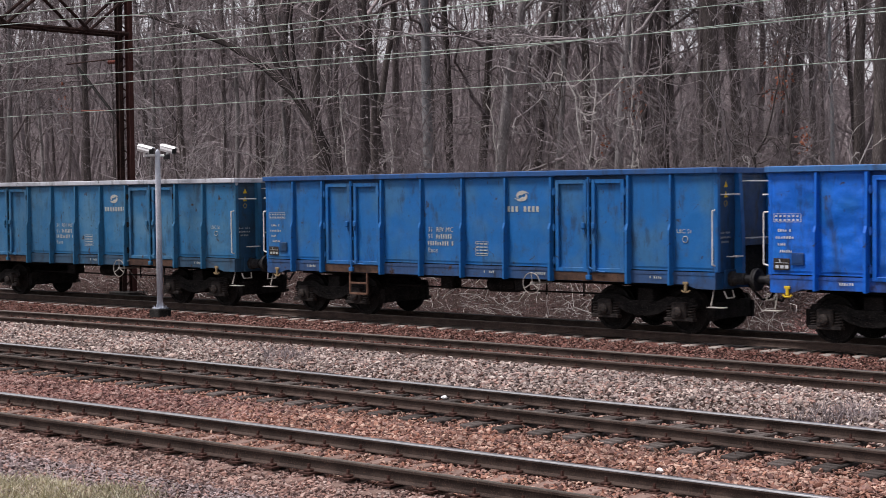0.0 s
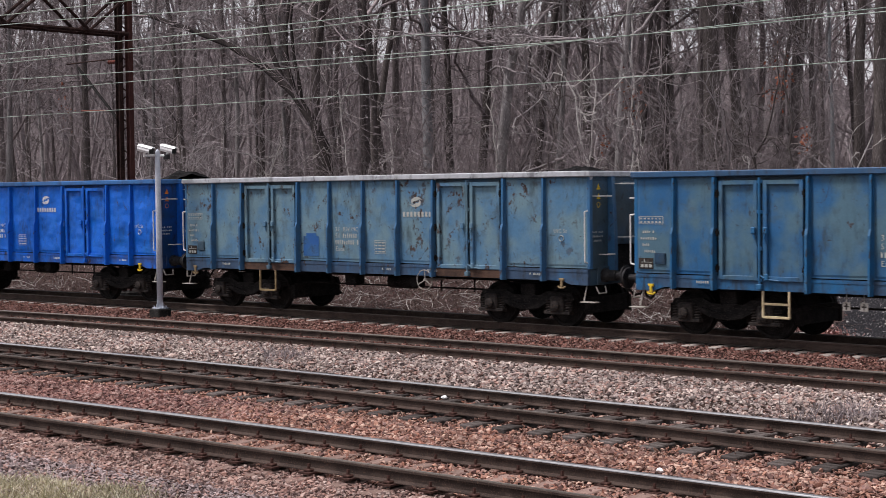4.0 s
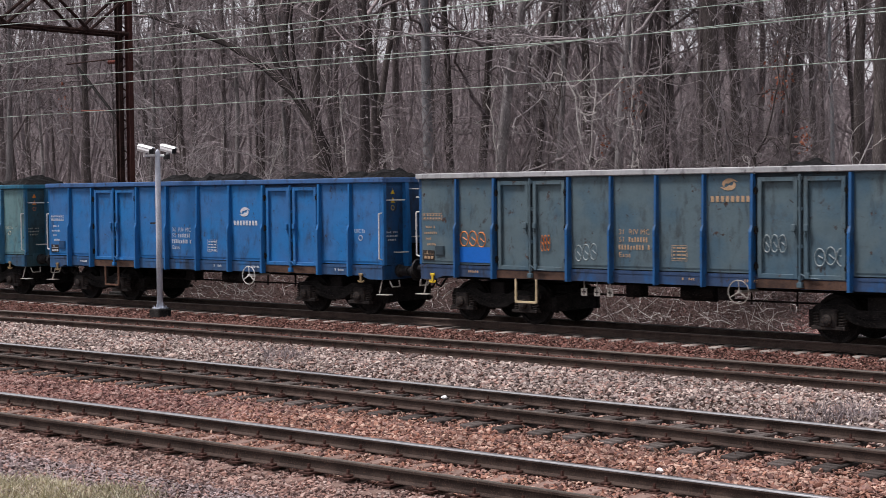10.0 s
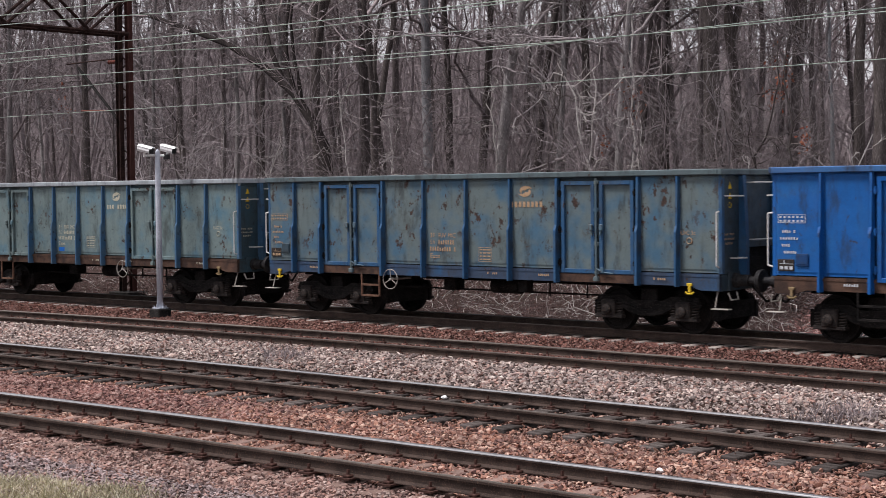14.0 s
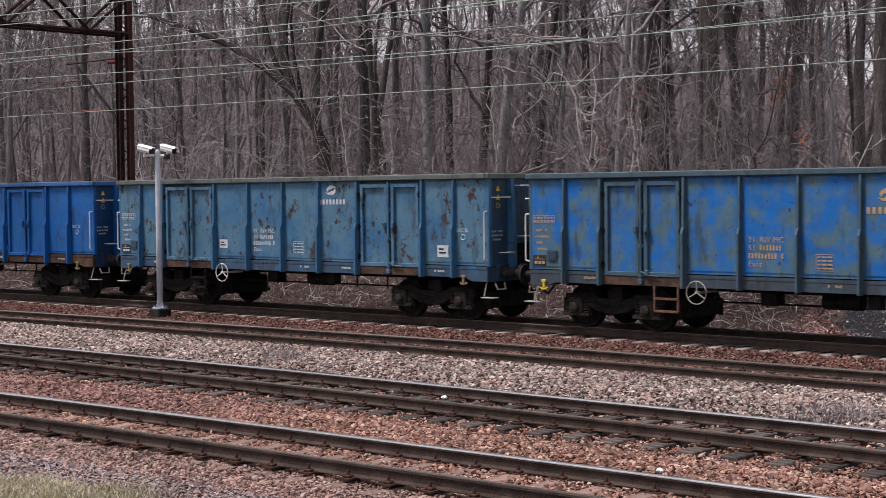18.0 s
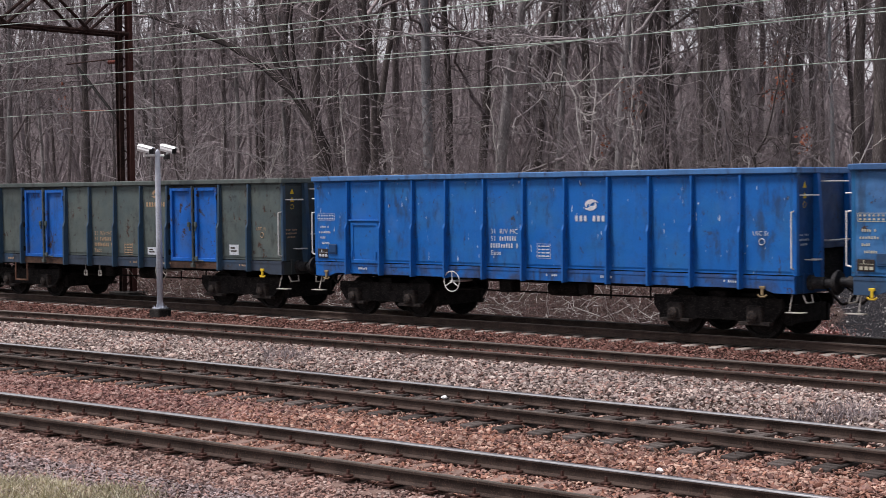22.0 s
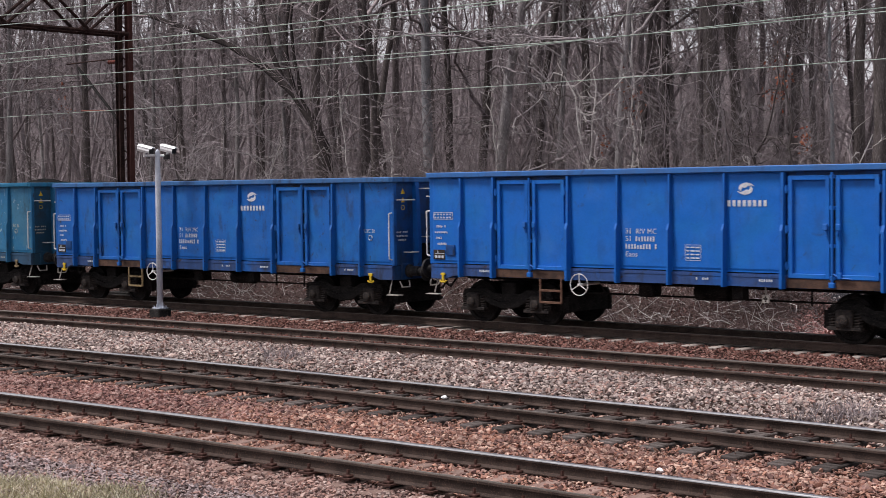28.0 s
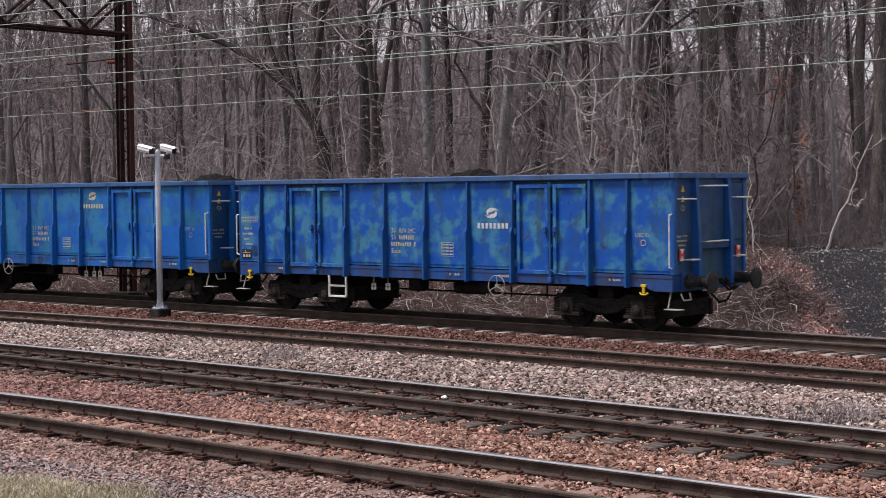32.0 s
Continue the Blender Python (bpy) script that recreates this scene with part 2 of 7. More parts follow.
def rail_sweep(name, k, off, dz, profile, mat, parent=None):
    xs = np.concatenate([[-400, -150], np.arange(-75, 20, 1.5), [60, 200, 400]])
    prof = np.array(profile)
    n = len(prof)
    v = np.array([[(x - py * math.sin(track_turn(k, x)), track_y(k, x, off) + py * math.cos(track_turn(k, x)), pz + dz) for py, pz in prof] for x in xs])
    idx = np.arange(len(xs) * n).reshape(len(xs), n)
    a, b = idx[:-1], idx[1:]
    f = np.stack([a, np.roll(a, -1, 1), np.roll(b, -1, 1), b], -1).reshape(-1, 4)
    me = raw_mesh(name, v.reshape(-1, 3), f)
    return part(name, me, mat, parent) if parent else thing(name, me, mat, "", "rail")


def build_tracks():
    sleeper_c, sleeper_w, clip = bmesh.new(), bmesh.new(), bmesh.new()
    prism(sleeper_c, [(-0.125, -0.20), (0.125, -0.20), (0.10, 0.0), (-0.10, 0.0)], -1.25, 1.25)
    bmesh.ops.bevel(sleeper_c, geom=list(sleeper_c.edges), offset=0.012, segments=1, affect="EDGES")
    box(sleeper_w, -0.125, 0.125, -1.28, 1.28, -0.15, 0.0, 0.014)
    box(clip, -0.09, 0.09, -0.18, 0.18, 0.0, 0.02)
    for s in (-1, 1):
        box(clip, -0.05, 0.05, s * 0.095 - 0.045, s * 0.095 + 0.045, 0.018, 0.052, 0.01)
        rod(clip, (0, s * 0.10, 0.01), (0, s * 0.09, 0.108), 0.020, 6)
    sleeper_c, sleeper_w, clip = to_mesh(sleeper_c, "sleeper"), to_mesh(sleeper_w, "sleeper"), to_mesh(clip, "fastening")
    names = {1: "polished rails on wooden sleepers in reddish ballast", 2: "polished rails on dark wooden sleepers", 3: "disused rusty rails sunk in ballast", 4: "dark rails on pale concrete sleepers under the train"}
    for k in (1, 2, 3, 4):
        dz, cant = TRACKS[k][3], TRACKS[k][4]
        tr = tagged(new("railway_track"), names[k], "railway track", "parallel tracks")
        for side in (-1, 1):
            off, z = side * 0.7525, dz + side * cant
            rail_sweep("rail", k, off, z, RAIL_BODY, MAT_RAIL, tr)
            # near rails' shine faces away: a duller head colour stands for that
            rail_sweep("rail_head", k, off, z, [(side * a, b + 0.003) for a, b in RAIL_HEAD][::side], (MAT_HEAD_MID if k == 4 else MAT_HEAD) if k != 3 and side == 1 else MAT_HEAD_DULL, tr)
        lo, hi = {1: (-24, 0), 2: (-32, -3), 3: (-40, -6), 4: (-50, -6)}[k]
        shift = {1: 0.12, 2: 0.33, 3: 0.2, 4: 0.026}[k]
        x = lo + shift
        while x < hi:
            a = track_turn(k, x)
            s = part("sleeper", sleeper_c if k == 4 or k == 1 else sleeper_w, {1: MAT_BURIED, 4: MAT_CONC}.get(k, MAT_WOOD), tr, "", pose(x, track_y(k, x), dz - 0.182 + {1: -0.008, 4: 0.0}.get(k, rng.uniform(-0.01, 0.01)), 0, math.degrees(rng.normal(0, 0.004)), math.degrees(a) + rng.normal(0, 0.6)))
            if k < 4:
                for side in (-1, 1):
                    part("fastening", clip, MAT_CLIP, s, "", pose(0, side * 0.7525, side * cant + (0.010 if k == 1 else 0.002)))
            x += 0.6


build_tracks()


# ------------------------------------------------------------------ ballast stones
def stones(name, x0, x1, ya, yb, per_m2, size, mat, label, seed, lift=None):
    """Crushed stones scattered between two lines ya(x) and yb(x)."""
    r = np.random.default_rng(seed)
    n = int((x1 - x0) * 3.0 * per_m2)
    x = r.uniform(x0, x1, n)
    lo, hi = np.array([ya(v) for v in x]), np.array([yb(v) for v in x])
    keep = r.uniform(0, 1, n) < (hi - lo) / 3.0
    x, lo, hi = x[keep], lo[keep], hi[keep]
    n = len(x)
    y = lo + (hi - lo) * r.uniform(0, 1, n)
    seen = (x > -1.60 * y - 1) & (x < -0.44 * y + 1) & (0.752 * y - 0.659 * x > 14.6)
    x, y = x[seen], y[seen]
    n = len(x)
    s = size * np.minimum(r.lognormal(0, 0.33, n), 1.9)
    base = np.array([[1, 0, 0], [-1, 0, 0], [0, 1, 0], [0, -1, 0], [0, 0, 1], [0, 0, -1]], float)
    V = base[None] * r.uniform(0.6, 1.15, (n, 6, 1)) + r.normal(0, 0.16, (n, 6, 3))
    V *= (s[:, None] * r.uniform(0.75, 1.2, (n, 3)) * np.array([1.18, 0.95, 0.62]))[:, None, :]
    turn = r.uniform(0, math.pi, n)
    q = np.stack([np.cos(turn), r.normal(0, 0.22, n), r.normal(0, 0.22, n), np.sin(turn)], -1)
    q /= np.linalg.norm(q, axis=1, keepdims=True)
    w, a, b, c = q.T
    M = np.stack([1 - 2 * (b * b + c * c), 2 * (a * b - c * w), 2 * (a * c + b * w), 2 * (a * b + c * w), 1 - 2 * (a * a + c * c), 2 * (b * c - a * w), 2 * (a * c - b * w), 2 * (b * c + a * w), 1 - 2 * (a * a + b * b)], -1).reshape(n, 3, 3)
    V = np.einsum("nij,nkj->nki", M, V)
    z = ground_z(x, y) + r.uniform(-0.1, 0.75, n) * s
    if lift is not None:
        z = z + lift(x, y)
    V += np.stack([x, y, z], -1)[:, None, :]
    tri = np.array([[0, 2, 4], [2, 1, 4], [1, 3, 4], [3, 0, 4], [2, 0, 5], [1, 2, 5], [3, 1, 5], [0, 3, 5]])
    F = tri[None] + 6 * np.arange(n)[:, None, None]
    return thing(name, raw_mesh(name, V.reshape(-1, 3), F.reshape(-1, 3)), mat, label, "ballast", kind="stuff")


def stone_material(name, cols, rough=0.9):
    m, t, b = nt(name)
    g = t.nodes.new("ShaderNodeNewGeometry")
    cr = t.nodes.new("ShaderNodeValToRGB")
    e = cr.color_ramp.elements
    e[0].position, e[0].color = 0.0, (*cols[0], 1)
    e[1].position, e[1].color = 1.0, (*cols[-1], 1)
    for i, c in enumerate(cols[1:-1]):
        k = e.new((i + 1) / (len(cols) - 1))
        k.color = (*c, 1)
    t.links.new(g.outputs["Random Per Island"], cr.inputs[0])
    v = coords(t)
    n1, n2 = noise_tex(t, v, 0.8, 3), noise_tex(t, v, 60, 3)
    hs = t.nodes.new("ShaderNodeHueSaturation")
    t.links.new(cr.outputs[0], hs.inputs["Color"])
    t.links.new(mul(t, ramp(t, n1, 0.3, 0.7, 0.8, 1.2), ramp(t, n2, 0.3, 0.7, 0.85, 1.15)), hs.inputs["Value"])
    t.links.new(hs.outputs[0], b.inputs["Base Color"])
    b.inputs["Roughness"].default_value = rough
    b.inputs["Specular IOR Level"].default_value = 0.15
    bump(t, b, n2, 0.3, 0.006)
    return m


MAT_RED = stone_material("ballast_rusty", [(0.06, 0.032, 0.027), (0.22, 0.115, 0.09), (0.40, 0.215, 0.155), (0.25, 0.15, 0.13), (0.56, 0.38, 0.30), (0.12, 0.072, 0.066), (0.30, 0.14, 0.10), (0.19, 0.12, 0.11)])
MAT_OILY = stone_material("ballast_oily", [(0.035, 0.018, 0.016), (0.13, 0.062, 0.05), (0.22, 0.10, 0.08), (0.10, 0.055, 0.05), (0.30, 0.18, 0.15), (0.17, 0.075, 0.06)])
MAT_GREY = stone_material("ballast_grey", [(0.07, 0.054, 0.051), (0.24, 0.188, 0.172), (0.45, 0.365, 0.325), (0.15, 0.118, 0.115), (0.62, 0.535, 0.485), (0.34, 0.21, 0.175), (0.22, 0.155, 0.142), (0.38, 0.315, 0.295)])
MAT_DARK = stone_material("ballast_dark", [(0.08, 0.062, 0.063), (0.25, 0.195, 0.195), (0.44, 0.35, 0.34), (0.14, 0.108, 0.108), (0.38, 0.225, 0.19), (0.36, 0.31, 0.31), (0.19, 0.14, 0.138)])


def edge(k, off):
    return lambda x: track_y(k, x, off)


MAT_DEEPRED = stone_material("ballast_deep_red", [(0.05, 0.027, 0.026), (0.19, 0.098, 0.085), (0.31, 0.165, 0.14), (0.15, 0.085, 0.082), (0.42, 0.285, 0.25), (0.24, 0.115, 0.095)])
stones("ballast_between_tracks_far_end", -28, -16.3, edge(1, 0.8), edge(2, -1.32), 900, 0.0275, MAT_DEEPRED, "dark red crushed stone ballast between two tracks", 21, lambda x, y: np.full(len(x), 0.012))
stones("ballast_between_near_tracks", -17.6, -3, edge(1, 0.8), edge(2, -1.32), 900, 0.0275, MAT_RED, "reddish-brown crushed stone ballast between two tracks", 11, lambda x, y: np.full(len(x), 0.012))
stones("ballast_in_near_track", -24, -3, edge(1, -0.70), edge(1, 0.70), 760, 0.024, MAT_RED, "reddish ballast between polished rails", 12, lambda x, y: np.full(len(x), 0.022))
MAT_BROWNSTONE = stone_material("ballast_brown", [(0.07, 0.045, 0.042), (0.22, 0.135, 0.118), (0.38, 0.25, 0.21), (0.13, 0.09, 0.086), (0.32, 0.18, 0.145), (0.45, 0.35, 0.31), (0.18, 0.105, 0.095)])
stones("ballast_verge_shoulder", -24, -2, edge(1, -1.95), edge(1, -0.8), 1150, 0.022, MAT_BROWNSTONE, "purplish-brown ballast along the first rail", 20, lambda x, y: np.full(len(x), 0.028))
stones("ballast_verge", -22, -2, lambda x: 7.6, edge(1, -1.8), 1250, 0.0205, MAT_DARK, "dark grey-brown ballast beside the first track", 13, lambda x, y: np.full(len(x), 0.025))
stones("ballast_in_second_track", -31, -5, edge(2, -0.70), edge(2, 0.70), 560, 0.024, MAT_RED, "rusty ballast between dark sleepers", 14, lambda x, y: np.full(len(x), 0.022))
stones("ballast_second_track_shoulder", -31, -5, edge(2, -1.36), edge(2, -0.78), 560, 0.024, MAT_RED, "rusty ballast at the sleeper ends", 18, lambda x, y: np.full(len(x), 0.034))
stones("ballast_hump", -42, -6, edge(2, 0.80), edge(3, -0.98), 700, 0.0295, MAT_GREY, "pale grey crushed stone ballast heaped between tracks", 15, lambda x, y: 0.0 * x)
stones("ballast_in_third_track", -44, -8, edge(3, -0.70), edge(3, 0.70), 420, 0.026, MAT_OILY, "rusty ballast in the disused track", 16, lambda x, y: np.full(len(x), 0.01))
stones("ballast_third_track_shoulder", -44, -8, edge(3, -1.1), edge(3, -0.80), 520, 0.024, MAT_OILY, "dark red ballast beside a disused rail", 19, lambda x, y: 0.0 * x)
stones("ballast_before_train", -52, -9, edge(3, 0.8), edge(4, -0.85), 440, 0.028, MAT_OILY, "dark red ballast beside the train's track", 17, lambda x, y: np.full(len(x), 0.022))

# ------------------------------------------------------------------ open coal wagons
def paint(name, base, fade, patch=0.5, rust=0.0, dirt=0.35, flecks=0.0, scale=1.4, sharp=0.12, shift=0.0, dent=0.25, rough=0.48):
    """Weathered wagon paint: base coat and faded coat in patches, run-down dirt, rust scars, white flecks."""
    base, fade = ((0.95 * c[0], 0.90 * c[1], 0.95 * c[2]) for c in (base, fade))
    m, t, b = nt(name)
    v = coords(t, (1, 1, 1), (shift * 3.7, shift * 1.3, shift * 2.1))
    tall = coords(t, (4.2, 4.2, 0.55), (shift * 2.9, 0, 0))
    n1, n2 = noise_tex(t, v, scale, 3, 0.55), noise_tex(t, v, 22, 4, 0.7)
    st = noise_tex(t, tall, 1.0, 4, 0.65)
    col = mixc(t, ramp(t, n1, 1 - patch - sharp, 1 - patch + sharp), base, fade)
    dk = noise_tex(t, v, 3.2, 5, 0.7)
    col = mixc(t, mul(t, mul(t, ramp(t, st, 0.48, 0.74), ramp(t, noise_tex(t, v, 0.55, 2), 0.38, 0.62)), min(dirt * 1.15, 0.9)), col, tuple(0.35 * c + 0.012 for c in fade))
    col = mixc(t, mul(t, ramp(t, dk, 0.52, 0.72), min(dirt * 1.5, 0.9)), col, tuple(0.5 * c + 0.018 for c in fade))
    chip = noise_tex(t, coords(t, (3.5, 3.5, 1.8), (shift * 6.3, 0, shift * 1.7)), 3.0, 3, 0.6)
    col = mixc(t, mul(t, ramp(t, chip, 0.69, 0.74), min(0.05 + dirt * 1.3, 0.9)), col, (0.03, 0.028, 0.028))
    pale = noise_tex(t, coords(t, (1.3, 1.3, 0.8), (shift * 1.9, 0, shift * 4.4)), 1.1, 4, 0.6)
    col = mixc(t, ramp(t, pale, 0.52, 0.78, 0.0, 0.35), col, tuple(0.8 * c + 0.055 for c in fade))
    # scrapes: thin curved lines, only here and there
    line = noise_tex(t, coords(t, (1.0, 1.0, 0.7), (shift * 7.7, 0, shift * 3.3)), 1.3, 1, 0.4)
    thin = ramp(t, mul(t, mul(t, line, 0.5, "SUBTRACT"), 0.0, "ABSOLUTE"), 0.004, 0.010, 1.0, 0.0)
    col = mixc(t, mul(t, thin, mul(t, ramp(t, chip, 0.50, 0.58), ramp(t, dk, 0.45, 0.6, 0.1, min(2.4 * dirt, 0.9)))), col, (0.035, 0.032, 0.034))
    soot = noise_tex(t, coords(t, (2.4, 2.4, 0.75), (shift * 8.1, 0, shift * 2.2)), 1.3, 5, 0.68)
    col = mixc(t, mul(t, ramp(t, soot, 0.53, 0.70), min(dirt * 1.7, 0.85)), col, tuple(0.22 * c + 0.016 for c in fade))
    if rust:
        scar = coords(t, (1.9, 1.9, 1.35), (shift * 5.1, 0, shift))
        rs = noise_tex(t, scar, 2.4, 5, 0.72)
        big = noise_tex(t, v, 0.7, 2)
        col = mixc(t, mul(t, ramp(t, rs, 0.655 - 0.058 * rust, 0.70 - 0.058 * rust), ramp(t, big, 0.38, 0.55)), col, mixc(t, ramp(t, n2, 0.35, 0.65), (0.022, 0.017, 0.016), (0.075, 0.040, 0.029)))
    if flecks:
        fl = coords(t, (13, 13, 2.0), (shift * 4.1, 0, shift))
        clumps = ramp(t, noise_tex(t, v, 1.1, 1), 0.42, 0.56)
        col = mixc(t, mul(t, clumps, ramp(t, noise_tex(t, fl, 1.6, 2, 0.6), 0.74 - flecks * 0.055, 0.76 - flecks * 0.055)), col, (0.55, 0.60, 0.64))
    hs = t.nodes.new("ShaderNodeHueSaturation")
    t.links.new(col, hs.inputs["Color"])
    t.links.new(ramp(t, n2, 0.25, 0.75, 0.93, 1.07), hs.inputs["Value"])
    t.links.new(hs.outputs[0], b.inputs["Base Color"])
    t.links.new(ramp(t, dk, 0.3, 0.7, rough - 0.08, rough + 0.2), b.inputs["Roughness"])
    b.inputs["Specular IOR Level"].default_value = 0.28
    bump(t, b, mul(t, noise_tex(t, v, 1.5, 2, 0.4), mul(t, n2, 0.03), "ADD"), dent, 0.12 if dent < 0.5 else 0.3)
    return m


# near-black base with lighter specks
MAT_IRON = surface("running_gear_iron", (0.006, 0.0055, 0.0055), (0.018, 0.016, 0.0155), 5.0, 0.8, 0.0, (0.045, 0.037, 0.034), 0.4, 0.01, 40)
MAT_AXLEBOX = surface("axlebox_iron", (0.02, 0.018, 0.018), (0.05, 0.043, 0.04), 7.0, 0.75, 0.1, (0.09, 0.06, 0.045), 0.4, 0.01, 40)
MAT_BUFFER = surface("buffer_iron", (0.02, 0.02, 0.022), (0.05, 0.048, 0.048), 5.0, 0.6, 0.4)
MAT_WHITE = surface("white_paint_worn", (0.62, 0.61, 0.58), (0.75, 0.74, 0.72), 9.0, 0.6, 0, (0.4, 0.37, 0.33))
MAT_STEP = surface("worn_step_paint", (0.30, 0.275, 0.24), (0.42, 0.40, 0.37), 9.0, 0.7, 0, (0.12, 0.09, 0.07))
MAT_CREAM = surface("cream_paint_worn", (0.50, 0.40, 0.24), (0.60, 0.50, 0.33), 9.0, 0.6, 0, (0.3, 0.2, 0.12))
MAT_YELLOW = surface("yellow_paint", (0.62, 0.40, 0.02), (0.70, 0.50, 0.04), 9.0, 0.55, 0, (0.4, 0.24, 0.03))
MAT_OCHRE = surface("ochre_paint_worn", (0.21, 0.155, 0.08), (0.28, 0.21, 0.12), 9.0, 0.65, 0, (0.15, 0.09, 0.05))
MAT_BROWN = surface("brown_rusty_steel", (0.115, 0.06, 0.042), (0.17, 0.10, 0.07), 7.0, 0.75, 0.1, (0.07, 0.04, 0.03))
MAT_SILLRUST = surface("sill_rust", (0.05, 0.034, 0.029), (0.115, 0.068, 0.05), 3.0, 0.8, 0.1, (0.03, 0.024, 0.022))
MAT_TXT = surface("stencil_white", (0.46, 0.50, 0.55), (0.60, 0.63, 0.66), 14, 0.6, 0, (0.36, 0.42, 0.48), 0, fine=30)
MAT_TXTFADE = surface("stencil_faded", (0.34, 0.36, 0.34), (0.46, 0.47, 0.43), 14, 0.65, 0, (0.14, 0.20, 0.24), 0, fine=24)
MAT_TXTCREAM = surface("stencil_cream", (0.40, 0.39, 0.30), (0.52, 0.50, 0.40), 14, 0.65, 0, (0.20, 0.25, 0.26), 0, fine=24)
MAT_TXTORANGE = surface("stencil_orange", (0.38, 0.25, 0.15), (0.46, 0.32, 0.20), 14, 0.65, 0, (0.16, 0.15, 0.13), 0, fine=30)
MAT_PLATE = surface("dark_plate", (0.02, 0.018, 0.018), (0.05, 0.04, 0.035), 9, 0.6)
MAT_RED_SIGN = surface("red_sign", (0.5, 0.03, 0.02), (0.6, 0.05, 0.04), 9, 0.5)
MAT_ORANGE_SIGN = surface("orange_sign", (0.62, 0.17, 0.02), (0.7, 0.22, 0.03), 9, 0.5)
MAT_COAL = surface("coal", (0.004, 0.004, 0.0045), (0.011, 0.0105, 0.011), 6, 0.75, 0, (0.022, 0.022, 0.023), 0.7, 0.03, 22)

# stanchion layouts of the wagon builds: outer post, door edges, inner post
LAYOUTS = {"a": (5.41, 4.40, 2.45, 1.22), "b": (5.28, 4.20, 2.18, 1.10), "c": (5.47, 4.54, 2.51, 1.25)}
SIDE, END = 1.40, 6.40
RIM_Z, FLOOR_Z, SILL_Z = 3.25, 1.22, 0.95
CACHE = {}


def cached(key, build):
    if key not in CACHE:
        bm = bmesh.new()
        build(bm)
        CACHE[key] = to_mesh(bm, key.split("/")[0])
    return CACHE[key]


def post_mesh(s, w=0.044):
    """Side stanchion: slim above, deeper below a knee."""
    def build(bm):
        pts = [(s * SIDE, SILL_Z - 0.02), (s * (SIDE + 0.155), SILL_Z - 0.02), (s * (SIDE + 0.16), SILL_Z + 0.05), (s * (SIDE + 0.155), 2.02), (s * (SIDE + 0.105), 2.14), (s * (SIDE + 0.085), 3.12), (s * SIDE, 3.12)]
        prism(bm, pts, -w / 2, w / 2, "x")
        prism(bm, [(s * SIDE, SILL_Z), (s * (SIDE + 0.03), SILL_Z), (s * (SIDE + 0.03), 3.10), (s * SIDE, 3.10)], -w / 2 - 0.012, w / 2 + 0.012, "x")
    return cached(f"post/{s}{w}", build)


def panel_mesh(s, a, b):
    """One bay of side sheet, pressed slightly outwards."""
    def build(bm):
        y0, y1, y2 = s * (SIDE - 0.012), s * SIDE, s * (SIDE + 0.012)
        box(bm, a, b, min(y0, y1), max(y0, y1), FLOOR_Z, 3.14)
        vs = [bm.verts.new((x, y, z)) for x, y, z in ((a + 0.05, y1, FLOOR_Z + 0.03), (b - 0.05, y1, FLOOR_Z + 0.03), (b - 0.05, y1, 3.10), (a + 0.05, y1, 3.10), (a + 0.09, y2, FLOOR_Z + 0.07), (b - 0.09, y2, FLOOR_Z + 0.07), (b - 0.09, y2, 3.06), (a + 0.09, y2, 3.06))]
        for q in ((4, 5, 6, 7), (0, 1, 5, 4), (1, 2, 6, 5), (2, 3, 7, 6), (3, 0, 4, 7)):
            bm.faces.new([vs[i] for i in q])
    return cached(f"panel/{s}{a}{b}", build)


def door_frame_mesh(s, a, b):
    def build(bm):
        lo, hi, f = 1.14, 3.05, 0.085
        y0, y1 = sorted((s * (SIDE - 0.005), s * (SIDE + 0.055)))
        for q in ((a, a + f, lo, hi), (b - f, b, lo, hi), (a + f, b - f, lo, lo + f), (a + f, b - f, hi - f, hi)):
            box(bm, q[0], q[1], y0, y1, q[2], q[3], 0.006)
    return cached(f"door_frame/{s}{a}{b}", build)


def door_leaf_mesh(s, a, b):
    def build(bm):
        y0, y1 = sorted((s * (SIDE - 0.035), s * (SIDE - 0.012)))
        box(bm, a + 0.05, b - 0.05, y0, y1, 1.16, 3.03, 0.004)
    return cached(f"door/{s}{a}{b}", build)


def latch_mesh(s, x):
    def build(bm):
        y = s * (SIDE + 0.075)
        rod(bm, (x, y, 1.05), (x, y, 3.10), 0.026, 8)
        for z in (1.16, 1.75, 2.45, 3.02):
            box(bm, x - 0.05, x + 0.05, min(y, s * SIDE), max(y, s * SIDE), z - 0.035, z + 0.035, 0.006)
        box(bm, x - 0.055, x + 0.055, y - 0.045, y + 0.045, 0.98, 1.08, 0.01)
    return cached(f"latch_bar/{s}{x}", build)


def handle_mesh(s, d):
    def build(bm):
        y = s * (SIDE + 0.085)
        box(bm, d - 0.045, d + 0.045, y - 0.025, y + 0.025, 2.03, 2.16, 0.012)
        rod(bm, (d, y, 2.03), (d * 0.75, y, 1.93), 0.018, 6)
    return cached(f"handle/{s}{d}", build)


def lever_mesh(s):
    def build(bm):
        y = s * (SIDE + 0.085)
        bent_rod(bm, [(0.02, y, 1.24), (0.16, y, 1.17), (0.42, y, 1.15)], 0.016, 6)
        box(bm, 0.12, 0.20, y - 0.03, y + 0.01, 1.15, 1.27, 0.010)
    return cached(f"lever/{s}", build)


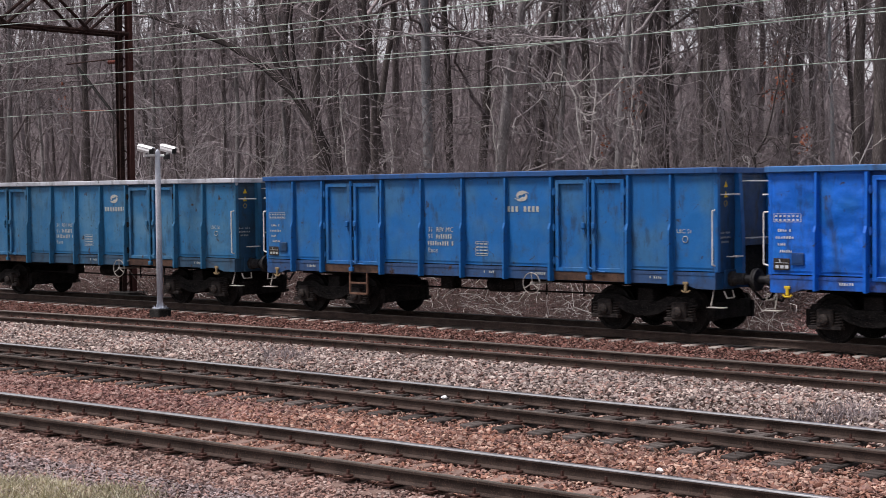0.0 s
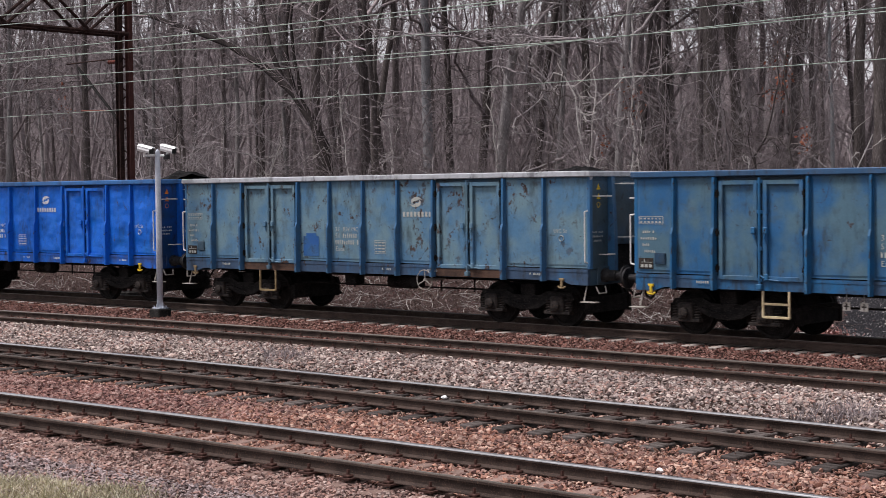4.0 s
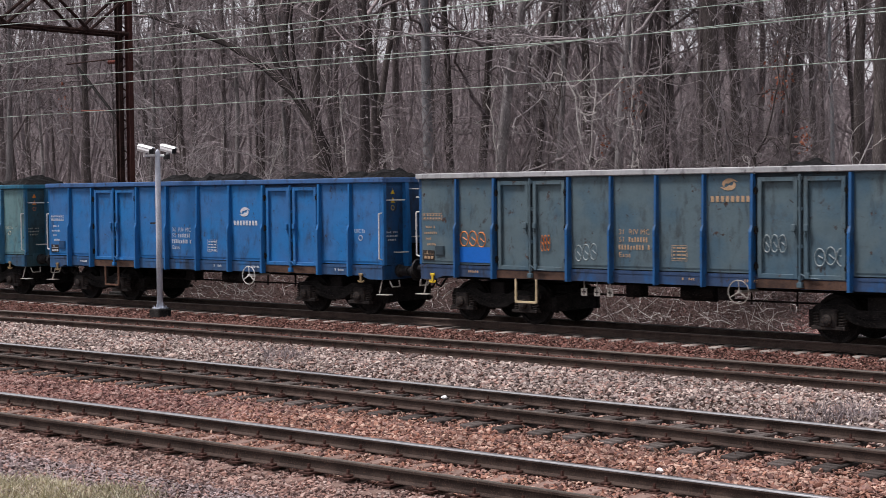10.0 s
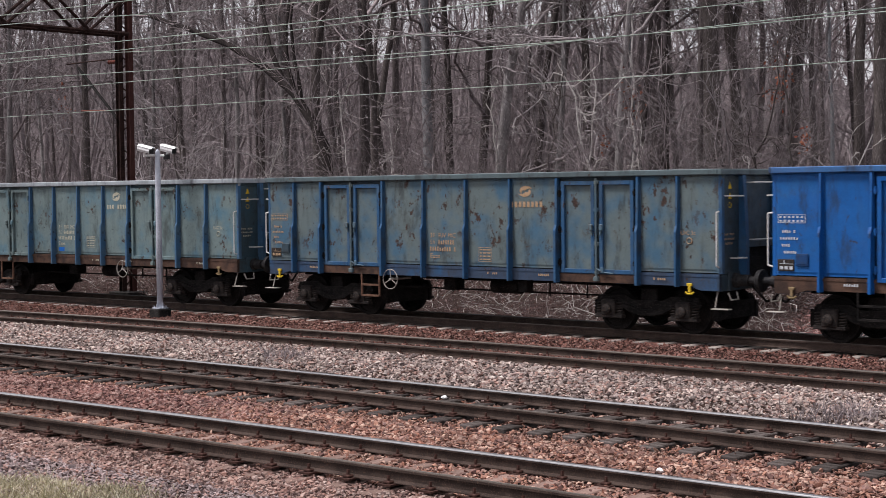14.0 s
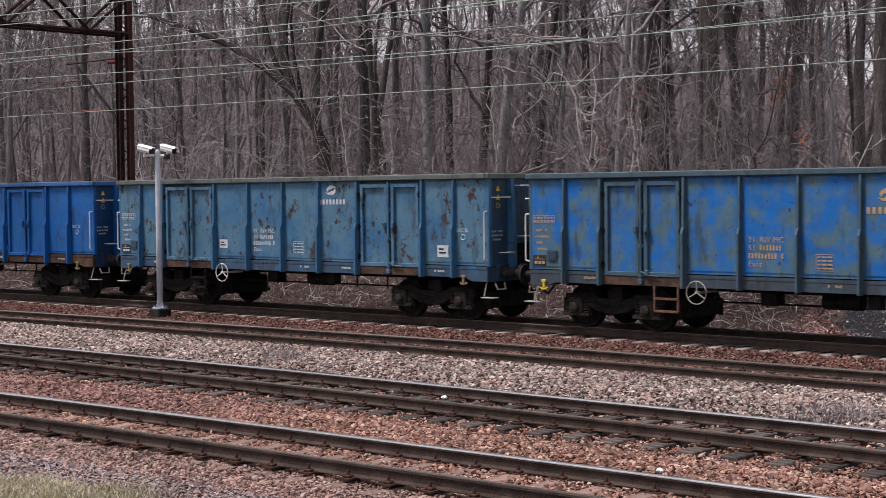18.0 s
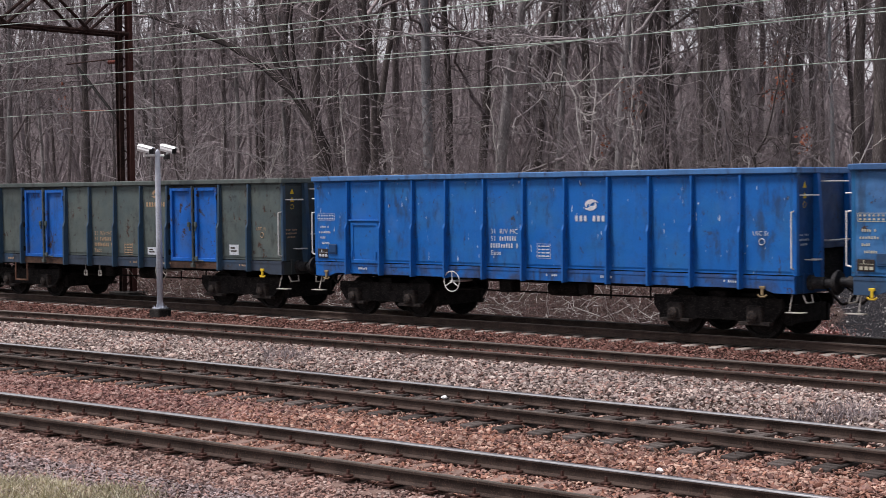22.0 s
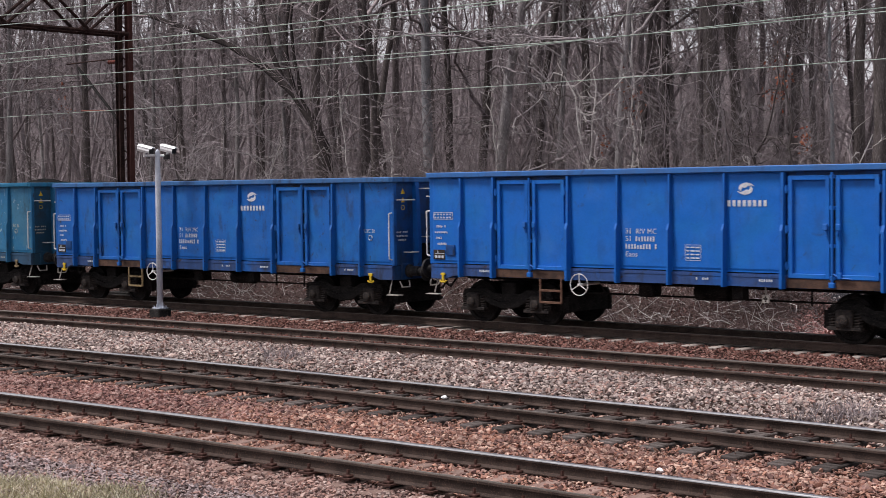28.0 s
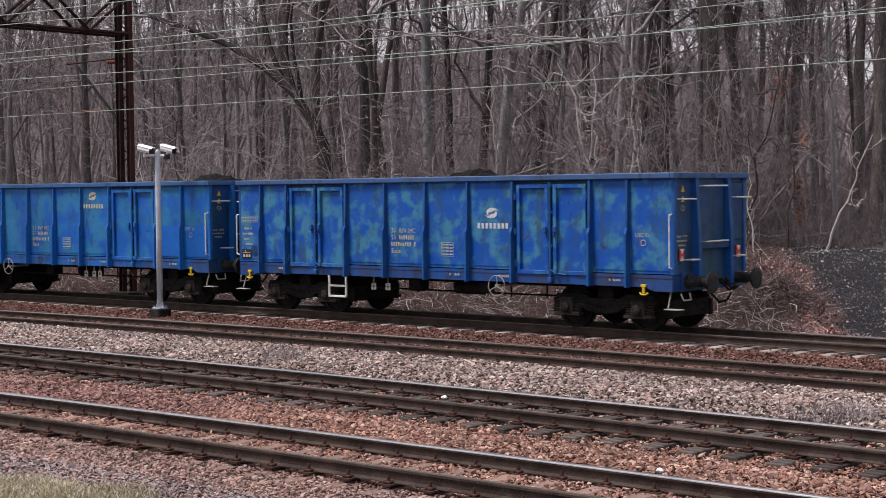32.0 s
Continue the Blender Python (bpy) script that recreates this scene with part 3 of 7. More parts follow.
def hinge_mesh(s):
    def build(bm):
        y = s * (SIDE + 0.06)
        rod(bm, (0, y, -0.075), (0, y, 0.075), 0.026, 8)
        box(bm, -0.05, 0.05, min(y, s * SIDE), max(y, s * SIDE), -0.04, 0.04)
    return cached(f"hinge/{s}", build)


def rim_mesh(s):
    def build(bm):
        y0, y1 = sorted((s * (SIDE - 0.05), s * (SIDE + 0.098)))
        box(bm, -END, END, y0, y1, 3.13, RIM_Z, 0.016)
    return cached(f"top_rim/{s}", build)


def sill_mesh(s):
    def build(bm):
        y0, y1 = sorted((s * (SIDE - 0.06), s * (SIDE + 0.025)))
        pts = [(-END, 0.87), (-END + 0.42, 0.87), (-END + 0.68, SILL_Z), (END - 0.68, SILL_Z), (END - 0.42, 0.87), (END, 0.87), (END, FLOOR_Z - 0.022), (-END, FLOOR_Z - 0.022)]
        prism(bm, pts, y0, y1)
        box(bm, -END, END, *sorted((s * (SIDE + 0.022), s * (SIDE + 0.034))), FLOOR_Z - 0.085, FLOOR_Z - 0.045)
    return cached(f"sill/{s}", build)


def end_rim_mesh(e):
    def build(bm):
        x0, x1 = sorted((e * (END - 0.05), e * (END + 0.09)))
        box(bm, x0, x1, -SIDE - 0.08, SIDE + 0.08, 3.13, RIM_Z - 0.003, 0.014)
        for s in (-1, 1):
            y = s * (SIDE - 0.06)
            prism(bm, [(e * END, 3.13), (e * (END + 0.09), 3.13), (e * END, 2.98)], min(y, y + s * 0.06), max(y, y + s * 0.06), "y")
    return cached(f"end_rim/{e}", build)


def end_wall_mesh(e):
    def build(bm):
        x0, x1 = sorted((e * (END - 0.012), e * END))
        box(bm, x0, x1, -SIDE, SIDE, FLOOR_Z - 0.02, 3.13)
    return cached(f"end_wall/{e}", build)


def end_panel_mesh(e, a, b):
    def build(bm):
        x0, x1 = sorted((e * END, e * (END + 0.018)))
        box(bm, x0, x1, a, b, 1.85, 3.05, 0.012)
    return cached(f"end_panel/{e}{a}", build)


def end_post_mesh(e):
    def build(bm):
        prism(bm, [(e * END, 0.95), (e * (END + 0.17), 0.95), (e * (END + 0.17), 1.9), (e * (END + 0.10), 3.13), (e * END, 3.13)], -0.06, 0.06)
    return cached(f"end_post/{e}", build)


def end_beam_mesh(e):
    def build(bm):
        x0, x1 = sorted((e * END, e * (END + 0.13)))
        box(bm, x0, x1, -0.57, 0.57, 1.70, 1.82, 0.01)
    return cached(f"cross_beam/{e}", build)


def headstock_mesh(e):
    def build(bm):
        x0, x1 = sorted((e * (END - 0.25), e * END))
        box(bm, x0, x1, -SIDE + 0.03, SIDE - 0.03, 0.86, FLOOR_Z - 0.03, 0.012)
        for s in (-1, 1):
            a, b = sorted((e * END, e * (END + 0.03)))
            box(bm, a, b, s * 0.875 - 0.24, s * 0.875 + 0.24, 0.86, 1.24, 0.01)
    return cached(f"headstock/{e}", build)


def buffer_meshes(e):
    def shank(bm):
        lathe(bm, [(e * (END + 0.02), 0.15), (e * (END + 0.10), 0.15), (e * (END + 0.12), 0.115), (e * (END + 0.36), 0.115), (e * (END + 0.36), 0.085), (e * (END + 0.56), 0.085)], "x", 16)

    def head(bm):
        lathe(bm, [(e * (END + 0.54), 0.06), (e * (END + 0.56), 0.215), (e * (END + 0.60), 0.225), (e * (END + 0.614), 0.17), (e * (END + 0.619), 0.05)], "x", 24)
    return cached(f"buffer/{e}", shank), cached(f"buffer_head/{e}", head)


def coupling_meshes(e):
    def hook(bm):
        box(bm, *sorted((e * END, e * (END + 0.30))), -0.05, 0.05, 0.98, 1.10, 0.01)
        prism(bm, [(e * (END + 0.28), 0.96), (e * (END + 0.42), 0.96), (e * (END + 0.46), 1.06), (e * (END + 0.40), 1.15), (e * (END + 0.36), 1.06), (e * (END + 0.28), 1.08)], -0.035, 0.035)

    def link(bm):
        bent_rod(bm, [(e * (END + 0.30), -0.07, 1.03), (e * (END + 0.5), -0.08, 0.86), (e * (END + 0.62), -0.06, 0.94), (e * (END + 0.62), 0.06, 0.94), (e * (END + 0.5), 0.08, 0.86), (e * (END + 0.30), 0.07, 1.03)], 0.022)

    def hose(bm):
        bent_rod(bm, [(e * (END + 0.05), -0.32, 0.98), (e * (END + 0.22), -0.32, 0.80), (e * (END + 0.40), -0.30, 0.62), (e * (END + 0.55), -0.26, 0.66), (e * (END + 0.63), -0.22, 0.82)], 0.026)
    return cached(f"draw_hook/{e}", hook), cached(f"coupling_link/{e}", link), cached(f"brake_hose/{e}", hose)


def bogie_meshes(style):
    def frame_y25(bm):
        for s in (-1, 1):
            y0, y1 = sorted((s * 0.96, s * 1.06))
            top = [(-1.28, 0.60), (-1.22, 0.74), (-0.55, 0.76), (-0.35, 0.66), (0.35, 0.66), (0.55, 0.76), (1.22, 0.74), (1.28, 0.60)]
            low = [(1.20, 0.50), (0.62, 0.52), (0.40, 0.40), (0.15, 0.34), (-0.15, 0.34), (-0.40, 0.40), (-0.62, 0.52), (-1.20, 0.50)]
            prism(bm, top + low, y0, y1)
            y0, y1 = sorted((s * 1.06, s * 1.12))
            prism(bm, [(-0.75, 0.62), (-0.42, 0.55), (-0.15, 0.48), (0.15, 0.48), (0.42, 0.55), (0.75, 0.62), (0.62, 0.52), (0.40, 0.41), (0.15, 0.36), (-0.15, 0.36), (-0.40, 0.41), (-0.62, 0.52)], y0, y1)
        box(bm, -0.20, 0.20, -1.0, 1.0, 0.55, 0.92, 0.02)
        for x in (-1.15, 1.15):
            box(bm, x - 0.06, x + 0.06, -0.96, 0.96, 0.58, 0.70)

    def frame_plate(bm):
        for s in (-1, 1):
            y0, y1 = sorted((s * 0.98, s * 1.06))
            prism(bm, [(-1.45, 0.80), (1.45, 0.80), (1.45, 0.60), (1.20, 0.30), (0.62, 0.30), (0.45, 0.36), (-0.45, 0.36), (-0.62, 0.30), (-1.20, 0.30), (-1.45, 0.60)], y0, y1)
        box(bm, -0.20, 0.20, -1.0, 1.0, 0.55, 0.92, 0.02)

    def gear(bm):
        box(bm, -1.22, 1.22, -0.42, 0.42, 0.56, 0.86, 0.02)
        for x in (-1.42, -0.36, 0.36, 1.42):
            box(bm, x - 0.05, x + 0.05, -0.70, 0.70, 0.30, 0.66, 0.01)
            for s in (-1, 1):
                box(bm, x - 0.08, x + 0.08, s * 0.75 - 0.05, s * 0.75 + 0.05, 0.28, 0.62, 0.01)

    def axlebox(bm):
        box(bm, -0.17, 0.17, -0.10, 0.12, -0.15, 0.19, 0.03)
        lathe_bm = [(-0.10, 0.11), (-0.15, 0.105), (-0.17, 0.06)]
        lathe(bm, lathe_bm, "y", 12)
        box(bm, -0.34, 0.34, -0.08, 0.08, -0.19, -0.12, 0.01)

    def coil(bm):
        n, turns = 60, 5
        pts = [(0.07 * math.cos(2 * math.pi * turns * i / n), 0.07 * math.sin(2 * math.pi * turns * i / n), -0.12 + 0.27 * i / n) for i in range(n + 1)]
        P = np.array([pts])
        v, f = tube_batch(P, np.full((1, n + 1), 0.018), 5)
        vs = [bm.verts.new(p) for p in v]
        for q in f:
            bm.faces.new([vs[i] for i in q])

    def wheelset(bm):
        prof = [(0.68, 0.10), (0.69, 0.15), (0.72, 0.16), (0.72, 0.38), (0.69, 0.40), (0.685, 0.485), (0.715, 0.487), (0.72, 0.462), (0.82, 0.458), (0.82, 0.395), (0.775, 0.38), (0.785, 0.17), (0.84, 0.15), (0.84, 0.10)]
        for s in (-1, 1):
            lathe(bm, [(s * a, r) for a, r in prof], "y", 32)
        rod(bm, (0, -1.02, 0), (0, 1.02, 0), 0.075, 12)
        for s in (-1, 1):
            for a in range(4):
                ca, sa = math.cos(a * math.pi / 2), math.sin(a * math.pi / 2)
                rod(bm, (0.28 * ca, s * 0.775, 0.28 * sa), (0.28 * ca, s * 0.79, 0.28 * sa), 0.035, 8)
    return cached(f"bogie_frame/{style}", frame_plate if style == "plate" else frame_y25), cached("axlebox/", axlebox), cached("spring/", coil), cached("wheelset/", wheelset), cached("brake_gear/", gear)


def text_mesh(txt, size):
    key = f"text/{txt}{size}"
    if key not in CACHE:
        cu = bpy.data.curves.new("lettering", "FONT")
        cu.body, cu.size, cu.resolution_u = txt, size, 2
        cu.space_character = 1.06
        ob = bpy.data.objects.new("lettering", cu)
        me = bpy.data.meshes.new_from_object(ob)
        me.name = "lettering"
        bpy.data.objects.remove(ob)
        bpy.data.curves.remove(cu)
        CACHE[key] = me
    return CACHE[key]


def bars_mesh(key, rects):
    """Flat strokes (x0, x1, z0, z1) in the side's own plane, as thin plates."""
    def build(bm):
        for a, b, c, d in rects:
            vs = [bm.verts.new(p) for p in ((a, c, 0), (b, c, 0), (b, d, 0), (a, d, 0))]
            bm.faces.new(vs)
    return cached(key, build)


def side_pose(x, z, out=0.021):
    return pose(x, -SIDE - out, z, 90, 0, 0)


def word_rects(w, h, n, seed, gap=0.42):
    """A row of n plain bars standing for unreadable letters."""
    r = random.Random(seed)
    out, cw = [], w / n
    for i in range(n):
        if r.random() < 0.9:
            out.append((i * cw, i * cw + cw * (1 - gap), 0, h * r.choice((1, 1, 1, 0.8))))
    return out


def logo_shape(bm):
    """Two hooked blades turning about a small gap."""
    for k in (1, -1):
        outer = [(-0.012, 0.012), (-0.055, 0.028), (-0.09, 0.0), (-0.105, -0.055), (-0.155, 0.0), (-0.135, 0.06), (-0.07, 0.105), (0.02, 0.118), (0.10, 0.105), (0.20, 0.045), (0.12, 0.062), (0.05, 0.05)]
        bm.faces.new([bm.verts.new((k * x, k * y, 0)) for x, y in outer])


# blues and greens as linear base colours
BLUE = (0.006, 0.1254, 0.3783)
BRIGHT = (0.005, 0.132, 0.51)
MUD = (0.05, 0.045, 0.042)

# one row a wagon, head of the train first:
# panel base, panel fade, patch, rust, flecks, posts, rim, doors, sill(rust or paint), lettering, logo place (x,z), brake wheel x, step (x, colour, style), coal mounds (x,height), lower half repainted, label
SPECS = [
    dict(tz=-0.12, lift=0.076, lay="b", base=(0.0255, 0.1562, 0.3125), fade=(0.0638, 0.1980, 0.3187), rust=0.3, posts=(0.0255, 0.1540, 0.2812), rim=(0.55, 0.60, 0.62), sill="rustdoor", txt="fade", logo=(1.65, 2.75), wheel=1.9, coal=[], label="faded teal open coal wagon with a whitened rim"),
    dict(lift=0.093, lay="a", base=(0.0088, 0.1380, 0.3944), fade=(0.0350, 0.1564, 0.3264), posts=(0.0088, 0.1380, 0.3944), rim=(0.0165, 0.0966, 0.276), sill="rustdoor", txt="fade", logo=(1.65, 2.72), lower=True, wheel=1.95, step=(-3.25, "brown", 2), coal=[], label="dirty mid-blue open coal wagon with rusty sill"),
    dict(lift=0.085, lay="a", base=(0.0036, 0.1399, 0.6222), fade=(0.0043, 0.1329, 0.4615), patch=0.35, posts=(0.0036, 0.1399, 0.6222), rim=(0.0399, 0.1713, 0.4174), sill="paint", txt="white", logo=(1.65, 2.72), wheel=-2.15, step=(-2.9, "cream", 1), coal=[(6.0, 0.27)], dent=0.6, signs="orange", label="bright blue open coal wagon with dented sheet sides"),
    dict(lift=0.076, lay="b", base=(0.0780, 0.1998, 0.3200), fade=(0.1440, 0.2538, 0.2900), patch=0.5, rust=1.5, posts=(0.0360, 0.1404, 0.2800), rim=(0.50, 0.55, 0.56), sill="mix", txt="fade", logo=(1.65, 2.62), wheel=1.95, step=(-3.3, "ochre", 1), patchblue=(-1.74, 1.61), coal=[(5.2, 0.12)], label="faded grey-blue open wagon with rust scars and pale rim"),
    dict(lift=0.03, lay="c", base=(0.0220, 0.1202, 0.2650), fade=(0.0800, 0.1680, 0.2160), patch=0.5, rust=0.2, posts=(0.0141, 0.1312, 0.2891), rim=(0.03, 0.10, 0.20), sill="paint", txt="fade", logo=(1.65, 2.92), wheel=1.95, step=(-3.2, "cream", 3), tags=(-1.8, -1.45), coal=[(-0.3, 0.06), (4.5, 0.05)], tape=True, signs="yellow", label="dull steel-blue open wagon with a strip of blue tape"),
    dict(marks=((-0.30, 2.05, 0.035, 0.5, 'dark'),), tz=-0.05, lift=0.01, lay="a", base=(0.0570, 0.2012, 0.2584), fade=(0.1368, 0.2665, 0.2676), patch=0.62, rust=0.15, posts=(0.022, 0.145, 0.27), rim=(0.022, 0.192, 0.299), sill="paint", txt="cream", logo=(1.65, 2.82), wheel=1.95, coal=[(-4.0, 0.12), (-2.6, 0.16), (-1.2, 0.3), (0.6, 0.05), (2.6, 0.2), (4.0, 0.18), (5.2, 0.34)], signs="orange", label="pale teal open wagon heaped with coal"),
    dict(marks=((-1.72, 2.15, 0.04, 0.72, 'dark'), (-1.95, 2.13, 0.23, 0.04, 'dark')), lift=0.021, lay="a", base=(0.0123, 0.1665, 0.4239), fade=(0.0308, 0.1520, 0.3681), patch=0.5, rust=0.1, posts=(0.0123, 0.1586, 0.4016), rim=(0.0419, 0.1404, 0.3291), sill="rustdoor", txt="white", logo=(1.75, 2.45), wheel=1.95, step=(-3.6, "brown", 1), coal=[(-2.3, 0.22), (-0.8, 0.24), (0.0, 0.25), (2.6, 0.18), (4.5, 0.2), (5.4, 0.26)], label="mid-blue open wagon with a scrawled mark, loaded with coal"),
    dict(lift=0.085, lay="b", base=(0.0594, 0.1196, 0.1552), fade=(0.0918, 0.1456, 0.1600), patch=0.55, rust=0.55, posts=(0.0107, 0.1056, 0.2813), rim=(0.42, 0.45, 0.44), sill="mix", txt="orange", logo=(1.65, 2.92), wheel=1.9, step=(-3.35, "cream", 1), tags=(-1.88, -1.55, -1.22), coal=[(2.6, 0.12), (5.3, 0.36)], graffiti=True, label="grey-green open wagon with graffiti and orange stencils"),
    dict(marks=((-0.93, 1.30, 0.25, 0.11, "bright"),), lift=0.064, lay="b", base=(0.0901, 0.1995, 0.2500), fade=(0.1643, 0.2363, 0.2250), patch=0.6, rust=1.1, posts=(0.0477, 0.1470, 0.2700), rim=(0.40, 0.47, 0.48), sill="rust", txt="cream", logo=(1.65, 2.82), lower=True, wheel=1.95, step=(-3.4, "brown", 1), coal=[], label="pale grey-green open wagon with blue stanchions"),
    dict(tz=-0.25, lift=0.064, lay="c", base=(0.0590, 0.1440, 0.2117), fade=(0.1298, 0.1800, 0.1754), patch=0.55, rust=1.4, posts=(0.0236, 0.0983, 0.2076), rim=(0.10, 0.15, 0.155), sill="rustdoor", txt="orange", logo=(1.65, 2.85), wheel=-2.25, step=(-2.95, "brown", 2), coal=[], label="grey weathered open wagon with blue stanchions and door frames"),
    dict(lift=0.068, lay="a", base=(0.0049, 0.1108, 0.3679), fade=(0.0124, 0.1212, 0.3463), patch=0.4, posts=(0.0049, 0.1108, 0.3679), rim=(0.0379, 0.1460, 0.3452), sill="rust", txt="white", logo=(1.65, 2.72), lower=True, wheel=1.9, step=(-4.4, "dark", 2), stickers=((-5.8, 1.5, 0.14, 0.12),), coal=[(-0.5, 0.05), (1.5, 0.06)], label="blue open wagon with rusty sill and white stencils"),
    dict(tz=-0.2, lift=0.068, lay="c", base=(0.0390, 0.1498, 0.2856), fade=(0.0845, 0.1980, 0.2772), patch=0.55, rust=1.7, posts=(0.0390, 0.1498, 0.2772), rim=(0.12, 0.15, 0.13), sill="rustdoor", txt="white", logo=(1.65, 2.92), wheel=-2.2, step=(-3.2, "dark", 2), stickers=((-2.21, 1.59, 0.3, 0.22), (5.12, 1.52, 0.32, 0.27)), coal=[], label="scratched blue open wagon with long rust scars"),
    dict(tz=-0.22, lift=0.037, lay="c", base=(0.0055, 0.1405, 0.4498), fade=(0.0850, 0.1650, 0.1848), patch=0.47, sharp=0.17, scale=2.8, rust=0.1, posts=(0.0500, 0.1045, 0.1456), rim=(0.06, 0.11, 0.13), sill="mix", txt="orange", logo=(1.75, 2.75), wheel=-2.2, step=(-2.95, "brown", 2), coal=[(2.6, 0.12), (3.8, 0.12)], label="blue open wagon with grey-green patches of old paint"),
    dict(tz=-0.3, lift=0.048, lay="b", base=(0.0780, 0.1112, 0.1071), fade=(0.1000, 0.1288, 0.1142), patch=0.5, rust=1.1, posts=(0.0350, 0.0876, 0.1479), rim=(0.095, 0.125, 0.11), sill="rustdoor", txt="orange", logo=(1.7, 2.9), wheel=1.95, step=(-4.35, "brown", 1), doorbase=(0.005, 0.132, 0.51), bogie="plate", tags=(-1.48, -0.85), stickers=((1.5, 1.38, 0.36, 0.2), (4.69, 1.46, 0.34, 0.26)), coal=[], label="grey-olive open wagon with bright blue doors"),
    dict(lift=0.068, lay="b", base=(0.0044, 0.1295, 0.4451), fade=(0.0132, 0.1421, 0.3983), patch=0.42, flecks=0.65, posts=(0.0044, 0.1295, 0.4451), rim=(0.06, 0.20, 0.44), sill="paint", txt="white", logo=(1.75, 2.55), lower=True, wheel=-2.0, bogie="plate", kind="hatch", coal=[], label="blue open wagon with ten stanchions and a small hatch"),
    dict(tz=-0.3, lift=0.102, lay="c", base=(0.0288, 0.1560, 0.3552), fade=(0.0480, 0.1500, 0.3216), patch=0.5, rust=0.3, posts=(0.0123, 0.1312, 0.2998), rim=(0.0379, 0.1179, 0.2648), sill="rustdoor", txt="cream", logo=(1.75, 2.72), lower=True, wheel=1.95, step=(-3.2, "brown", 3), dent=0.6, coal=[], label="blue open wagon with rust-speckled doors"),
    dict(lift=0.068, lay="a", base=(0.0213, 0.1733, 0.3283), fade=(0.0510, 0.2029, 0.3136), patch=0.5, flecks=1.3, posts=(0.0168, 0.1653, 0.3234), rim=(0.0165, 0.2016, 0.357), sill="rustdoor", txt="cream", logo=(1.8, 2.82), wheel=1.95, step=(-4.1, "brown", 2), stickers=((-5.8, 1.5, 0.14, 0.12),), coal=[(-2.0, 0.05), (0.0, 0.06), (5.3, 0.14)], label="teal-blue open wagon with white run-down streaks"),
    dict(lift=0.025, lay="c", base=(0.0052, 0.1176, 0.4257), fade=(0.0094, 0.1453, 0.4375), patch=0.4, posts=(0.0052, 0.1107, 0.3902), rim=(0.0359, 0.1516, 0.3612), sill="rustdoor", txt="white", logo=(1.7, 2.82), wheel=-2.1, step=(-2.9, "ochre", 3), coal=[(-2.6, 0.05), (-1.2, 0.04)], label="clean blue open wagon with brown door sills"),
    dict(lift=0.102, lay="c", base=(0.0046, 0.1367, 0.5176), fade=(0.0065, 0.1519, 0.4917), patch=0.4, posts=(0.0046, 0.1290, 0.4787), rim=(0.0339, 0.1561, 0.4174), sill="rustdoor", txt="white", logo=(1.7, 2.82), wheel=-2.2, step=(-3.0, "brown", 2), tags=(2.07,), coal=[], dirt=0.15, label="fresh blue open wagon with crisp white stencils"),
    dict(lift=0.025, lay="a", base=(0.006, 0.118, 0.47), fade=(0.022, 0.195, 0.40), patch=0.50, sharp=0.10, scale=1.8, posts=(0.0069, 0.1406, 0.4819), rim=(0.0399, 0.1404, 0.3291), sill="paint", txt="cream", logo=(1.7, 2.88), wheel=-2.15, step=(-4.15, "white", 1), tags=(1.25, 1.6, 1.85), coal=[(5.2, 0.22)], halves=True, label="blue open wagon with teal patches, partly repainted"),
    dict(dx=-0.11, tz=-0.1, lift=0.009, lay="c", base=(0.0032, 0.0874, 0.4048), fade=(0.045, 0.22, 0.36), patch=0.46, sharp=0.10, scale=2.6, posts=(0.0072, 0.0807, 0.3036), rim=(0.0458, 0.1231, 0.2796), sill="paint", txt="cream", logotxt="white", logo=(1.8, 2.44), wheel=1.98, step=(-2.95, "white", 3), tags=(-1.85, -1.4), coal=[(0.2, 0.21)], tail=True, label="patchy blue open wagon closing the train, red tail plates"),
]
MAT_TXTSCRAWL = surface("faded_spray_paint", (0.24, 0.30, 0.31), (0.36, 0.41, 0.42), 14, 0.65, 0, (0.12, 0.16, 0.17), 0, fine=30)
STEP_MATS = {"brown": MAT_BROWN, "cream": MAT_CREAM, "ochre": MAT_OCHRE, "white": MAT_WHITE, "dark": MAT_IRON}
WHEELSETS = []


def door_leaf_mesh_low():
    def build(bm):
        y0, y1 = -SIDE - 0.055, -SIDE - 0.005
        box(bm, -5.19, -4.30, y0 + 0.02, y1, 1.20, 2.16, 0.006)
        for q in ((-5.19, -5.10, 1.20, 2.16), (-4.39, -4.30, 1.20, 2.16), (-5.10, -4.39, 1.20, 1.28), (-5.10, -4.39, 2.08, 2.16)):
            box(bm, q[0], q[1], y0, y1, q[2], q[3], 0.006)
        box(bm, -5.25, -4.24, y0 - 0.02, y1, 2.18, 2.22, 0.006)
    return cached("hatch/", build)


